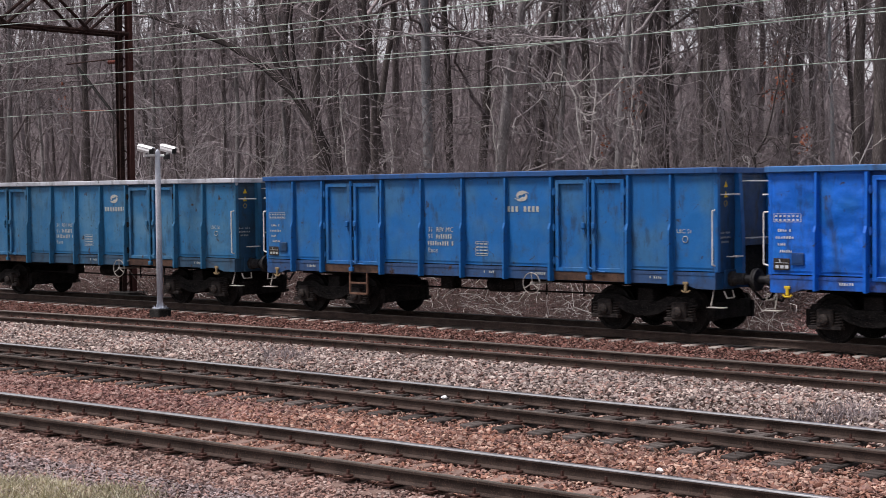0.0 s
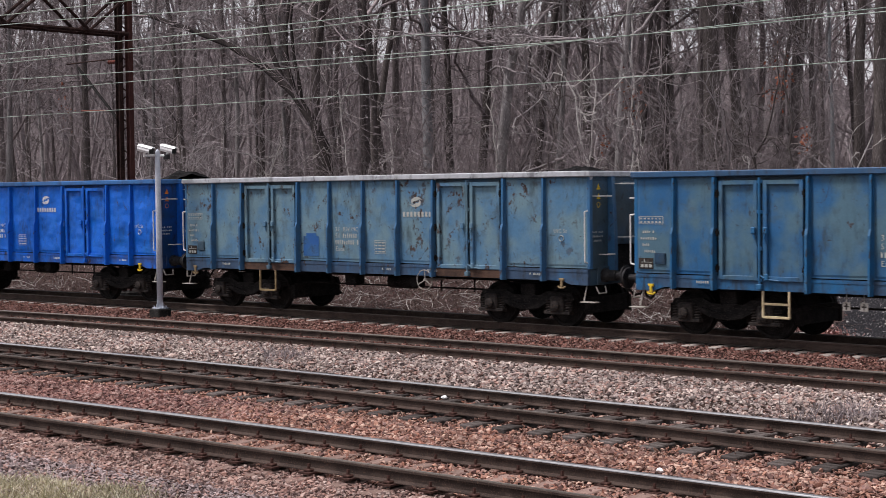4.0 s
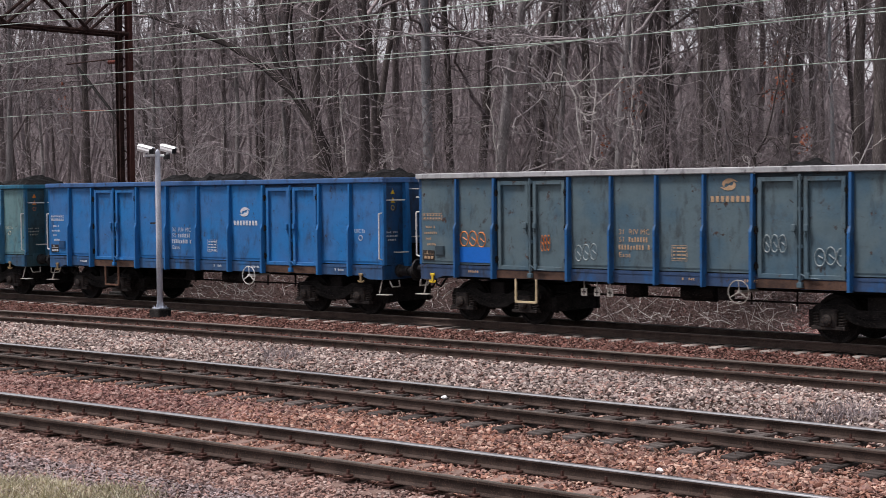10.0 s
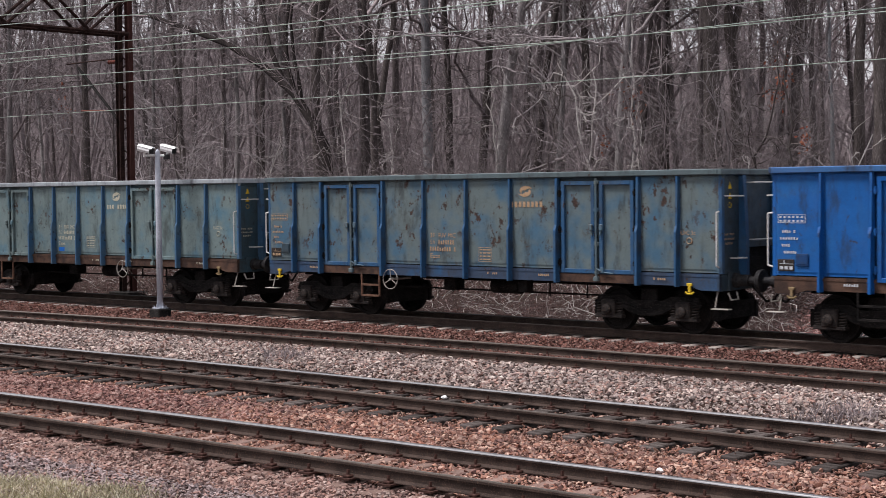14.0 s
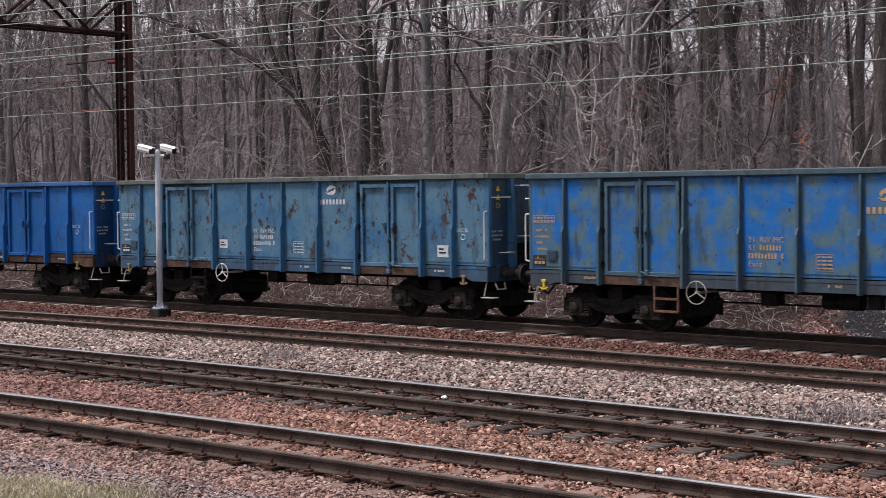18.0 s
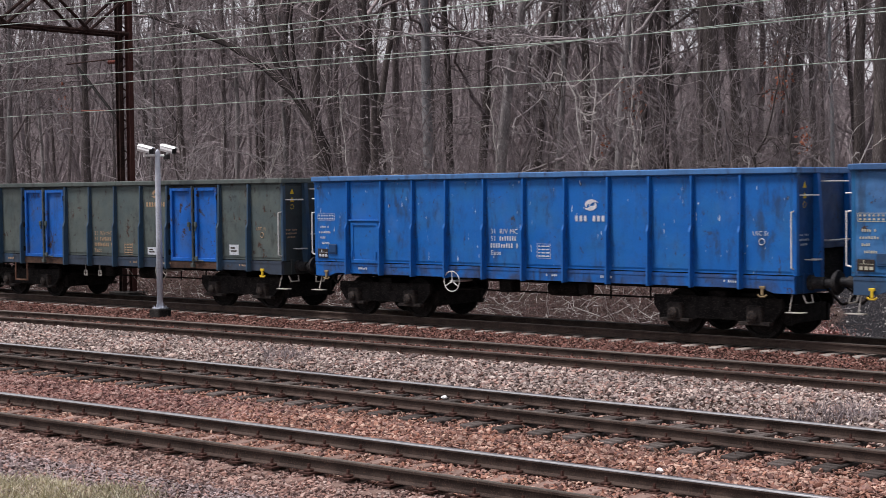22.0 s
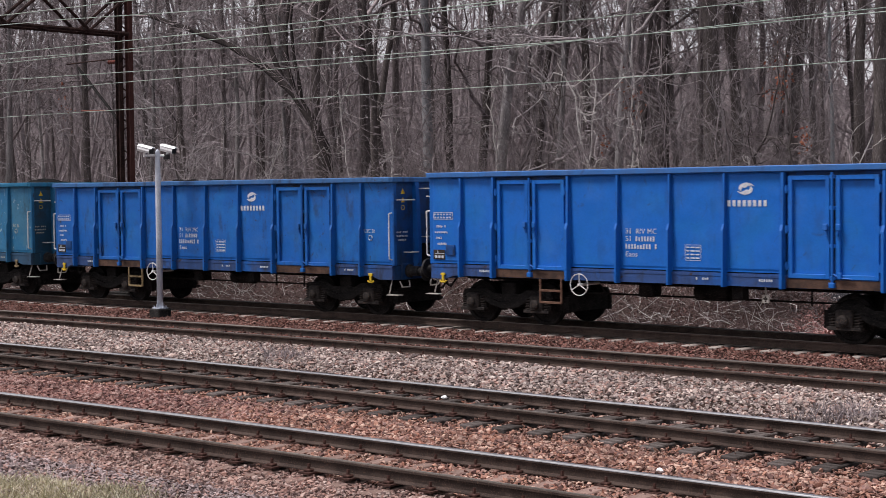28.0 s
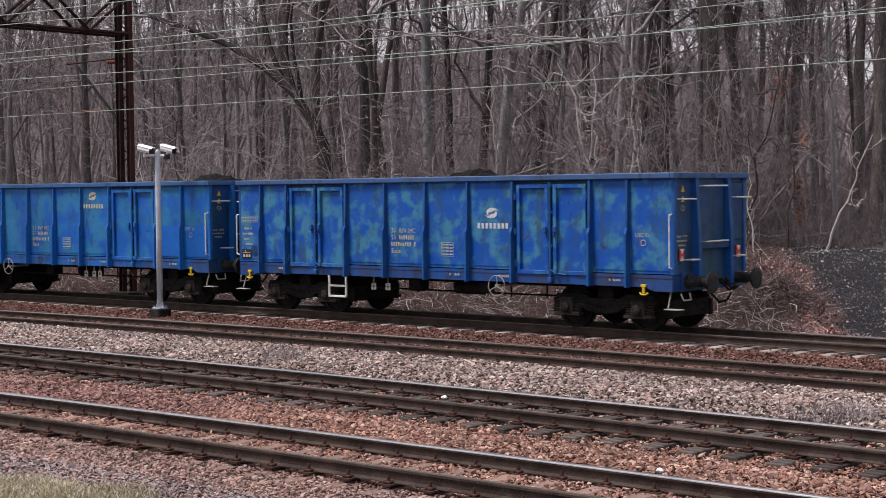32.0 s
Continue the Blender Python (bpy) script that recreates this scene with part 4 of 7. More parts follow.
def side_of(root, s, sp, M):
    """One long side with its stanchions, bays and doors."""
    hatch = sp.get("kind") == "hatch"
    if hatch:
        posts = [-5.28, -4.19, -3.20, -2.20, -1.10, 0.0, 1.10, 2.20, 3.20, 4.19, 5.28]
        edges, doors = [-END] + posts + [END], []
    else:
        p, q, d, n = LAYOUTS[sp["lay"]]
        o = sp.get("dx", 0.0)
        posts, doors, edges = [o - p, o - n, o, o + n, o + p], [(o - q, o - d), (o + d, o + q)], None
    bays = list(zip(edges[:-1], edges[1:])) if hatch else [(-END, o - p), (o - p, o - q), (o - d, o - n), (o - n, o), (o, o + n), (o + n, o + d), (o + q, o + p), (o + p, END)]
    for a, b in bays:
        part("side_panel", panel_mesh(s, a, b), M["panel"], root)
    for x in posts:
        part("post", post_mesh(s), M["post"], root, "", pose(x, 0, 0))
    for a, b in doors:
        for x in (a, b):
            part("post", post_mesh(s, 0.056), M["post"], root, "", pose(x, 0, 0))
        mid = (a + b) / 2

        def backing(bm, a=a, b=b):
            y0, y1 = sorted((s * (SIDE - 0.060), s * (SIDE - 0.045)))
            box(bm, a, b, y0, y1, FLOOR_Z - 0.06, 3.14)
        # darkened end paint puts the shade of the door gaps into the plate
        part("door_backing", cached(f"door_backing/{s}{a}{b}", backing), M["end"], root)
        for p, q in ((a + 0.105, mid - 0.062), (mid + 0.062, b - 0.105)):
            d = part("door", door_leaf_mesh(s, p, q), M["door"], root)
            if s < 0:
                part("door_frame", door_frame_mesh(s, p, q), M["doorframe"], d)
                for hz in (1.36, 2.05, 2.80):
                    part("hinge", hinge_mesh(s), M["hinge"], d, "", pose(p - 0.03 if p < mid else q + 0.03, 0, hz))
        if s < 0:
            part("latch_bar", latch_mesh(s, mid), M["latch"], root)
            for d in (-0.13, 0.13):
                part("handle", handle_mesh(s, d), M["latch"], root, "", pose(mid, 0, 0))
            part("lever", lever_mesh(s), M["latch"], root, "", pose(mid, 0, 0))
        else:
            part("door_frame", door_frame_mesh(s, a + 0.105, b - 0.105), M["doorframe"], root)
        if sp["sill"] in ("rustdoor", "mix"):
            def plate(bm, a=a, b=b):
                y0, y1 = sorted((s * (SIDE + 0.026), s * (SIDE + 0.04)))
                box(bm, a + 0.06, b - 0.06, y0, y1, SILL_Z + 0.006, 1.125)
            part("door_sill", cached(f"door_sill/{s}{a}{b}", plate), MAT_SILLRUST, root, "rusty brown sill under the doors")
    if hatch and s < 0:
        h = part("hatch", door_leaf_mesh_low(), M["door"], root, "small hinged hatch")
        for hx in (-5.14, -4.36):
            part("hinge", hinge_mesh(s), M["hinge"], h, "", pose(hx, 0, 1.40))
    part("top_rim", rim_mesh(s), M["rim"], root)
    part("sill", sill_mesh(s), M["sill"], root)
    # corner handrails
    for e in (-1, 1):
        def rail(bm):
            x, y = e * (END - 0.02), s * (SIDE + 0.10)
            bent_rod(bm, [(x, s * SIDE, 2.42), (x, y, 2.40), (x, y, 1.36), (x, s * SIDE, 1.33)], 0.0155, 6)
        if e > 0 or s > 0:
            part("handrail", cached(f"handrail/{s}{e}", rail), MAT_WHITE, root, "white handrail")
    # lashing hooks on the sill
    if s < 0:
        def hook(bm):
            y = -SIDE - 0.05
            box(bm, -0.06, 0.06, y - 0.02, y + 0.02, 0.03, 0.085, 0.008)
            box(bm, -0.028, 0.028, y - 0.02, y + 0.02, -0.10, 0.035, 0.008)
            bent_rod(bm, [(-0.095, y, -0.085), (-0.05, y, -0.12), (0.05, y, -0.12), (0.095, y, -0.085)], 0.019, 6)
        for x in (-6.02, 5.74):
            part("lashing_hook", cached("lashing_hook/", hook), M["hook"], root, "yellow hook", pose(x, 0, 0.92))


def lettering(root, sp, M):
    mat = M["txt"]

    def mark(name, me, label, m):
        return tagged(part(name, me, mat, root, "", m), label, kind="stuff")
    lx, lz = sp["logo"]
    lm = {"white": MAT_TXT}.get(sp.get("logotxt", ""), mat)
    part("emblem", cached("emblem/", logo_shape), lm, root, "two-bladed emblem", side_pose(lx, lz))
    rects = [(-0.43 + i * 0.112, -0.37 + i * 0.112, 0, 0.115) for i in range(8) if i != 3 or not sp.get("lower")]
    for a, b, c, d in rects:
        part("emblem_bar", bars_mesh("emblem_bar/", [(0, 0.066, 0, 0.12)]), lm, root, "", side_pose(lx + 0.03 + a, lz - 0.34))
    x0, z0 = sp.get("dx", 0.0) + 0.17 - LAYOUTS[sp["lay"]][3], 1.62 + sp.get("tz", -0.15)
    for txt, x, z in (("31", 0, 0.465), ("RIV MC", 0.25, 0.465), ("51", 0, 0.31), ("Eaos", 0, 0.0)):
        mark("lettering", text_mesh(txt, 0.15), "stencilled letters", side_pose(x0 + x, z0 + z))
    mark("lettering", bars_mesh("number_bars/", word_rects(0.48, 0.10, 7, 4, 0.5)), "plain bars", side_pose(x0 + 0.25, z0 + 0.31))
    mark("lettering", bars_mesh("number_bars_2/", word_rects(0.78, 0.10, 11, 5, 0.5)), "plain bars", side_pose(x0, z0 + 0.155))
    mark("lettering", text_mesh("UIC St", 0.12), "stencilled letters", side_pose(5.52, 1.96))

    def circle(bm):
        ring(bm, (0, 0, 0), 0.06, 0.008, n=16, sides=4)
    mark("lettering", cached("ring_mark/", circle), "ring mark", pose(5.72, -SIDE - 0.02, 1.84))
    grid = [(0, 0.36, 0, 0.008), (0, 0.36, 0.302, 0.310), (0, 0.008, 0.008, 0.302), (0.352, 0.36, 0.008, 0.302)]
    for i in range(4):
        grid += [(0.03 + a, 0.03 + b, 0.035 + i * 0.07, 0.062 + i * 0.07) for a, b in ((0, 0.06), (0.09, 0.19), (0.21, 0.30))]
    mark("inspection_grid", bars_mesh("inspection_grid/", grid), "stencilled table of plain bars", side_pose(0.34, z0 - 0.05))
    load = [(0, 0.58, 0, 0.01), (0, 0.58, 0.15, 0.16), (0, 0.01, 0, 0.15), (0.57, 0.58, 0, 0.15)]
    for i in range(6):
        load += [(0.03 + i * 0.09, 0.075 + i * 0.09, 0.095, 0.13), (0.03 + i * 0.09, 0.08 + i * 0.09, 0.025, 0.06)]
    mark("load_table", bars_mesh("load_table/", load), "stencilled load table of plain bars", side_pose(-6.32, 2.20))
    rows = []
    for i, (w, n) in enumerate(((0.34, 5), (0.40, 5), (0.22, 3), (0.36, 6))):
        rows += [(a, b, -i * 0.13, -i * 0.13 + d * 0.9) for a, b, c, d in word_rects(w, 0.055, n + 2, 20 + i)]
    tagged(part("notice", bars_mesh("notice_bars/", rows), mat, root, "", side_pose(-6.28, 2.02)), "rows of plain bars", kind="stuff")

    def plate(bm):
        y = -SIDE - 0.016
        box(bm, -6.33, -5.98, y - 0.01, y, 1.30, 1.52, 0.004)
    part("data_plate", cached("data_plate/", plate), MAT_PLATE, root, "dark data plate")
    mark("plate_bars", bars_mesh("plate_bars/", [(0.02 + i * 0.1, 0.09 + i * 0.1, 0.02, 0.08) for i in range(3)] + [(0.02, 0.30, 0.12, 0.13), (0.10, 0.12, 0.13, 0.19)]), "small plain marks", side_pose(-6.30, 1.31, 0.030))

    def pocket(bm):
        y = -SIDE - 0.014
        box(bm, -5.94, -5.68, y - 0.03, y, 1.40, 1.63, 0.008)
        box(bm, -5.91, -5.71, y - 0.036, y - 0.028, 1.44, 1.60)
    # shade of the inset painted on with the darkened end paint
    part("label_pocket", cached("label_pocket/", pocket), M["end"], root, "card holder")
    for k, x in enumerate((-4.95, 0.6, 2.0, 4.9)):
        tagged(part("sill_marking", bars_mesh(f"sill_marking/{k}", word_rects(0.30, 0.05, 6, 40 + k)), mat, root, "", side_pose(x, 1.05, 0.050)), "small plain bars", kind="stuff")


def ends_of(root, sp, M):
    for e in (-1, 1):
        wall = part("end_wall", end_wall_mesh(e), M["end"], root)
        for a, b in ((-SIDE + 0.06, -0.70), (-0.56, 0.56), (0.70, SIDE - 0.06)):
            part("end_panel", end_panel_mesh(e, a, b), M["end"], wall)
        for y in (-0.63, 0.63):
            part("end_post", end_post_mesh(e), M["post"], root, "", pose(0, y, 0))
        for y in (-SIDE + 0.045, SIDE - 0.045):
            def corner(bm, y=y):
                box(bm, *sorted((e * (END - 0.03), e * (END + 0.05))), y - 0.05, y + 0.05, FLOOR_Z - 0.02, 3.13, 0.008)
            part("corner_post", cached(f"corner_post/{e}{y}", corner), M["post"], root)
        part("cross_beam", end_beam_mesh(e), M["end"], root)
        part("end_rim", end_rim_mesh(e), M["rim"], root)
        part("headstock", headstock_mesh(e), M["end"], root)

        # thin dark sheet drawn in place of the shaded recess
        def recess(bm):
            x0, x1 = sorted((e * END, e * (END + 0.006)))
            box(bm, x0, x1, -0.56, 0.56, 1.00, 1.69)
        part("end_recess", cached(f"end_recess/{e}", recess), M["end"] if sp.get("tail") else MAT_IRON, root, "dark sheet standing for the lower recess's shade")
        shank, head = buffer_meshes(e)
        for y in (-0.875, 0.875):
            b = part("buffer", shank, MAT_BUFFER, root, "", pose(0, y, 1.06))
            part("buffer_head", head, MAT_BUFFER, b, "round iron buffer plate")
        for nm, me in zip(("draw_hook", "coupling_link", "brake_hose"), coupling_meshes(e)):
            part(nm, me, MAT_IRON, root)
        # white rungs and corner step
        rungs = [(-1.28, -0.84, 2.72), (-1.0, -0.72, 1.50), (-0.42, 0.42, 1.85), (0.72, 1.36, 2.74), (0.74, 1.10, 1.52), (-0.45, 0.38, 2.98)] if e > 0 else [(-1.32, -0.76, 2.72), (-0.95, -0.72, 1.50)]
        for i, (a, b, z) in enumerate(rungs):
            def rung(bm, a=a, b=b):
                rod(bm, (e * (END + 0.20), a, 0), (e * (END + 0.20), b, 0), 0.018, 6)
                for y in (a, b):
                    rod(bm, (e * END, y, 0), (e * (END + 0.20), y, 0), 0.014, 6)
            part("rung", cached(f"rung/{e}{a}{b}", rung), MAT_WHITE, root, "white rung", pose(0, 0, z))

        def grab(bm):
            x = e * (END + 0.16)
            bent_rod(bm, [(e * END, -SIDE + 0.02, 2.40), (x, -SIDE + 0.02, 2.38), (x, -SIDE + 0.02, 1.40), (e * END, -SIDE + 0.02, 1.36)], 0.018, 6)
        if e < 0:
            part("handrail", cached(f"end_handrail/{e}", grab), MAT_WHITE, root, "white handrail")

        def step(bm):
            bent_rod(bm, [(e * (END - 0.1), -SIDE + 0.10, 0.9), (e * (END - 0.1), -SIDE - 0.02, 0.55)], 0.015, 6)
            box(bm, *sorted((e * (END - 0.20), e * (END + 0.18))), -SIDE - 0.03, -SIDE + 0.14, 0.505, 0.525, 0.004)
        part("corner_step", cached(f"corner_step/{e}", step), MAT_STEP, root, "pale worn corner step")

        def bow(bm):
            x = e * (END + 0.12)
            bent_rod(bm, [(x, -1.30, 0.84), (x + e * 0.05, -1.27, 0.70), (x + e * 0.05, -1.0, 0.70), (x, -0.97, 0.84)], 0.016, 6)
        part("shunter_grip", cached(f"shunter_grip/{e}", bow), MAT_STEP, root, "pale bent grip")


def underframe(root, sp, M):
    def floor(bm):
        box(bm, -END + 0.02, END - 0.02, -SIDE + 0.02, SIDE - 0.02, FLOOR_Z - 0.10, FLOOR_Z - 0.03)
        for y in (-0.35, 0.35):
            box(bm, -END + 0.2, END - 0.2, y - 0.06, y + 0.06, 0.82, FLOOR_Z - 0.10)
        for x in (-3.2, -1.6, 0.0, 1.6, 3.2):
            box(bm, x - 0.05, x + 0.05, -SIDE + 0.06, SIDE - 0.06, 0.92, FLOOR_Z - 0.10)
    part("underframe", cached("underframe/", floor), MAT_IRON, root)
    frame_m, box_m, spring_m, wheel_m, gear_m = bogie_meshes(sp.get("bogie", "y25"))
    for bx in (-4.5, 4.5):
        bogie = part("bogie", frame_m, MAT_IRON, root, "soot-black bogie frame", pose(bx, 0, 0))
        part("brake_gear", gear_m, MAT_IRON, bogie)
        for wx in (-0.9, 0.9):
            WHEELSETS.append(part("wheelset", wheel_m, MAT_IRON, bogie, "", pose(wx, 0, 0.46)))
            for s in (-1, 1):
                part("axlebox", box_m, MAT_AXLEBOX, bogie, "", pose(wx, s * 1.10, 0.47, 0, 0, 0 if s < 0 else 180))
                if sp.get("bogie") != "plate":
                    for d in (-0.25, 0.25):
                        part("spring", spring_m, MAT_AXLEBOX, bogie, "", pose(wx + d, s * 1.08, 0.45))

    def reservoir(bm):
        lathe(bm, [(0.05, 0.05), (0.08, 0.17), (0.85, 0.17), (0.88, 0.05)], "x", 16)
        for v in bm.verts:
            v.co += Vector((0.0, -0.55, 0.74))
    part("air_reservoir", cached("air_reservoir/", reservoir), MAT_IRON, root)

    def brake(bm):
        rod(bm, (-3.4, -0.5, 0.62), (3.3, -0.5, 0.62), 0.022, 6)
        for x in (-1.2, 1.6, 2.6):
            rod(bm, (x, -0.5, 0.55), (x, -0.5, 0.95), 0.022, 6)
        box(bm, -1.1, -0.75, -0.95, -0.6, 0.62, 0.90, 0.02)
        box(bm, 1.25, 1.5, -1.2, -0.95, 0.66, 0.92, 0.02)
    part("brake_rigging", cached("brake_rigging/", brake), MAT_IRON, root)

    def wheel(bm):
        y = -SIDE - 0.10
        ring(bm, (0, y, 0), 0.225, 0.0105, n=28, sides=6)
        for i in range(3):
            a = radians(90 + 120 * i)
            rod(bm, (0, y + 0.02, 0), (0.22 * math.cos(a), y, 0.22 * math.sin(a)), 0.011, 6)
        rod(bm, (0, y - 0.02, 0), (0, -0.8, 0), 0.028, 8)
    part("brake_wheel", cached("brake_wheel/", wheel), MAT_WHITE if sp["txt"] == "white" else MAT_STEP, root, "pale three-spoked brake wheel", pose(sp["wheel"], 0, 0.86))
    if "step" in sp:
        x, colour, n = sp["step"]

        def step(bm):
            y = -SIDE - 0.02
            for d in (-0.28, 0.28):
                box(bm, d - 0.02, d + 0.02, y - 0.02, y + 0.02, -0.5, 0.0, 0.004)
            for i in range(1, n + 1):
                z = -0.5 + 0.25 * (i - 1)
                if i < n or n < 3:
                    box(bm, -0.28, 0.28, y - 0.03, y + 0.03, z - 0.02, z + 0.025, 0.004)
            if n >= 3:
                box(bm, -0.28, 0.28, y - 0.03, y + 0.03, -0.27, -0.225, 0.004)
        part("side_step", cached(f"side_step/{n}", step), STEP_MATS[colour], root, f"{colour} hanging step", pose(x, 0, 0.95))


def extras(root, sp, M, i):
    def tri(bm):
        bm.faces.new([bm.verts.new(p) for p in ((-0.07, 0, 0), (0.07, 0, 0), (0, 0.13, 0))])
    at_end = pose(END + 0.022, -1.05, 2.66, 90, 0, 90)
    sign = {"orange": MAT_ORANGE_SIGN, "yellow": MAT_YELLOW}.get(sp.get("signs"), MAT_YELLOW)
    part("warning_triangle", cached("warning_triangle/", tri), sign, root, "small warning triangle", at_end)
    part("warning_triangle", cached("warning_triangle/", tri), sign, root, "small warning triangle", pose(END + 0.022, -1.05, 2.86, 90, 0, 90))

    def disc(bm):
        ring(bm, (0, 0, 0), 0.055, 0.012, n=14, sides=4)
    part("warning_ring", cached("warning_ring/", disc), sign, root, "small painted ring", pose(END + 0.012, -1.05, 2.54, 0, 0, 90))
    part("notice", bars_mesh("end_bars/", [(a, b, c - k * 0.09, d - k * 0.09) for k in range(3) for a, b, c, d in word_rects(0.40, 0.04, 7, 60 + k)]), M["txt"], root, "rows of plain bars", pose(END + 0.022, -1.28, 1.95, 90, 0, 90))
    if sp.get("tape"):
        part("tape", bars_mesh("tape/", [(0, 0.85, 0.0, 0.20)]), M["bright"], root, "strip of bright blue tape", side_pose(0.30, 2.06))
        part("tape", bars_mesh("tape_2/", [(0, 0.25, 0.0, 0.22)]), M["bright"], root, "patch of bright blue paint", side_pose(1.30, 2.02))
    if "patchblue" in sp:
        part("tape", bars_mesh("blue_patch/", [(-0.28, 0.25, -0.28, 0.2), (-0.18, 0.16, 0.2, 0.27)]), paint("old_blue_patch", (0.02, 0.10, 0.30), (0.03, 0.12, 0.28), 0.5, 0, 0.4, 0, 2.5), root, "patch of dark blue paint", side_pose(*sp["patchblue"]))
    if sp.get("graffiti"):
        for k, (x, z, w, mat) in enumerate(((-5.22, 1.62, 0.75, MAT_ORANGE_SIGN), (-2.05, 1.38, 0.58, MAT_TXTSCRAWL), (3.45, 1.40, 0.66, MAT_TXTSCRAWL), (2.38, 1.62, 0.5, MAT_TXTSCRAWL), (-2.95, 1.55, 0.25, MAT_ORANGE_SIGN))):
            def scrawl(bm, w=w, k=k):
                rr = random.Random(30 + k)
                for j in range(3):
                    c = (w * (j + 0.5) / 3, rr.uniform(0.15, 0.19))
                    m = len(bm.verts)
                    ring(bm, (0, 0, 0), 0.13, 0.011, n=18, sides=4)
                    bm.verts.ensure_lookup_table()
                    for v in bm.verts[m:]:
                        v.co.x = v.co.x * w * rr.uniform(1.15, 1.25) + c[0]
                        v.co.z = v.co.z * 1.25 + c[1]
                    rod(bm, (c[0] - w * 0.05, 0, c[1] + 0.03), (c[0] + w * 0.1, 0, c[1] - rr.uniform(0.0, 0.08)), 0.011, 4)
            part("graffiti", cached(f"graffiti/{k}", scrawl), mat, root, "spray-painted scrawl", pose(x, -SIDE - 0.012, z))
        part("tape", bars_mesh("repaint/", [(0, 0.98, 0, 0.34)]), M["bright"], root, "patch of bright blue paint", side_pose(-5.23, 1.27, 0.016))
    for x, z, w, h, tone in sp.get("marks", ()):
        part("paint_mark", bars_mesh(f"paint_mark/{w}{h}", [(0, w, 0, h)]), M["bright"] if tone == "bright" else MAT_PLATE, root, "small fresh blue patch" if tone == "bright" else "dark scrape in the paint", side_pose(x, z, 0.016))
    if sp.get("halves"):
        for a, b in ((4.47, 5.34), (5.48, 6.34), (-5.34, -4.47)):
            part("repaint", bars_mesh(f"repaint/{a}", [(0, b - a, 0, 0.80)]), M["bright"], root, "freshly repainted lower half", side_pose(a, 1.27, 0.016))
    def tag_plate(bm):
        box(bm, -0.075, 0.075, -0.012, 0.0, -0.08, 0.08, 0.004)
        rod(bm, (0, -0.006, 0.08), (0, -0.006, 0.26), 0.012, 6)
    for x in sp.get("tags", ()):
        tag = part("brake_tag", cached("brake_tag/", tag_plate), MAT_STEP, root, "small white brake indicator plate", pose(x, -SIDE + 0.08, 0.72))
        part("tag_mark", bars_mesh("tag_mark/", [(-0.05, 0.05, -0.015, 0.015), (-0.015, 0.015, -0.06, 0.06)]), MAT_PLATE, tag, "", pose(0, -0.015, 0, 90))
    for x, z, w, h in sp.get("stickers", ()):
        st = part("sticker", bars_mesh(f"sticker/{w}{h}", [(-w / 2, w / 2, -h / 2, h / 2)]), MAT_TXT, root, "pale paper sticker", side_pose(x, z, 0.017))
        part("sticker_mark", bars_mesh(f"sticker_mark/{w}", [(-w * 0.35, w * 0.3, -h * 0.2, -h * 0.05), (-w * 0.35, w * 0.1, h * 0.1, h * 0.25)]), MAT_PLATE, st, "", pose(0, 0, 0.004))
    if sp.get("tail"):
        for y in (-1.12, 1.1):
            def plate(bm):
                box(bm, END + 0.02, END + 0.04, -0.085, 0.085, -0.125, 0.125, 0.004)
            p = part("tail_plate", cached("tail_plate/", plate), MAT_RED_SIGN, root, "red and white tail plate", pose(0, y, 1.60))

            def wedge(bm):
                for k in (-1, 1):
                    bm.faces.new([bm.verts.new(q) for q in ((END + 0.044, -0.08, k * 0.12), (END + 0.044, 0.08, k * 0.12), (END + 0.044, 0, k * 0.015))])
            part("white_wedge", cached("white_wedge/", wedge), MAT_WHITE, p, "white wedges")


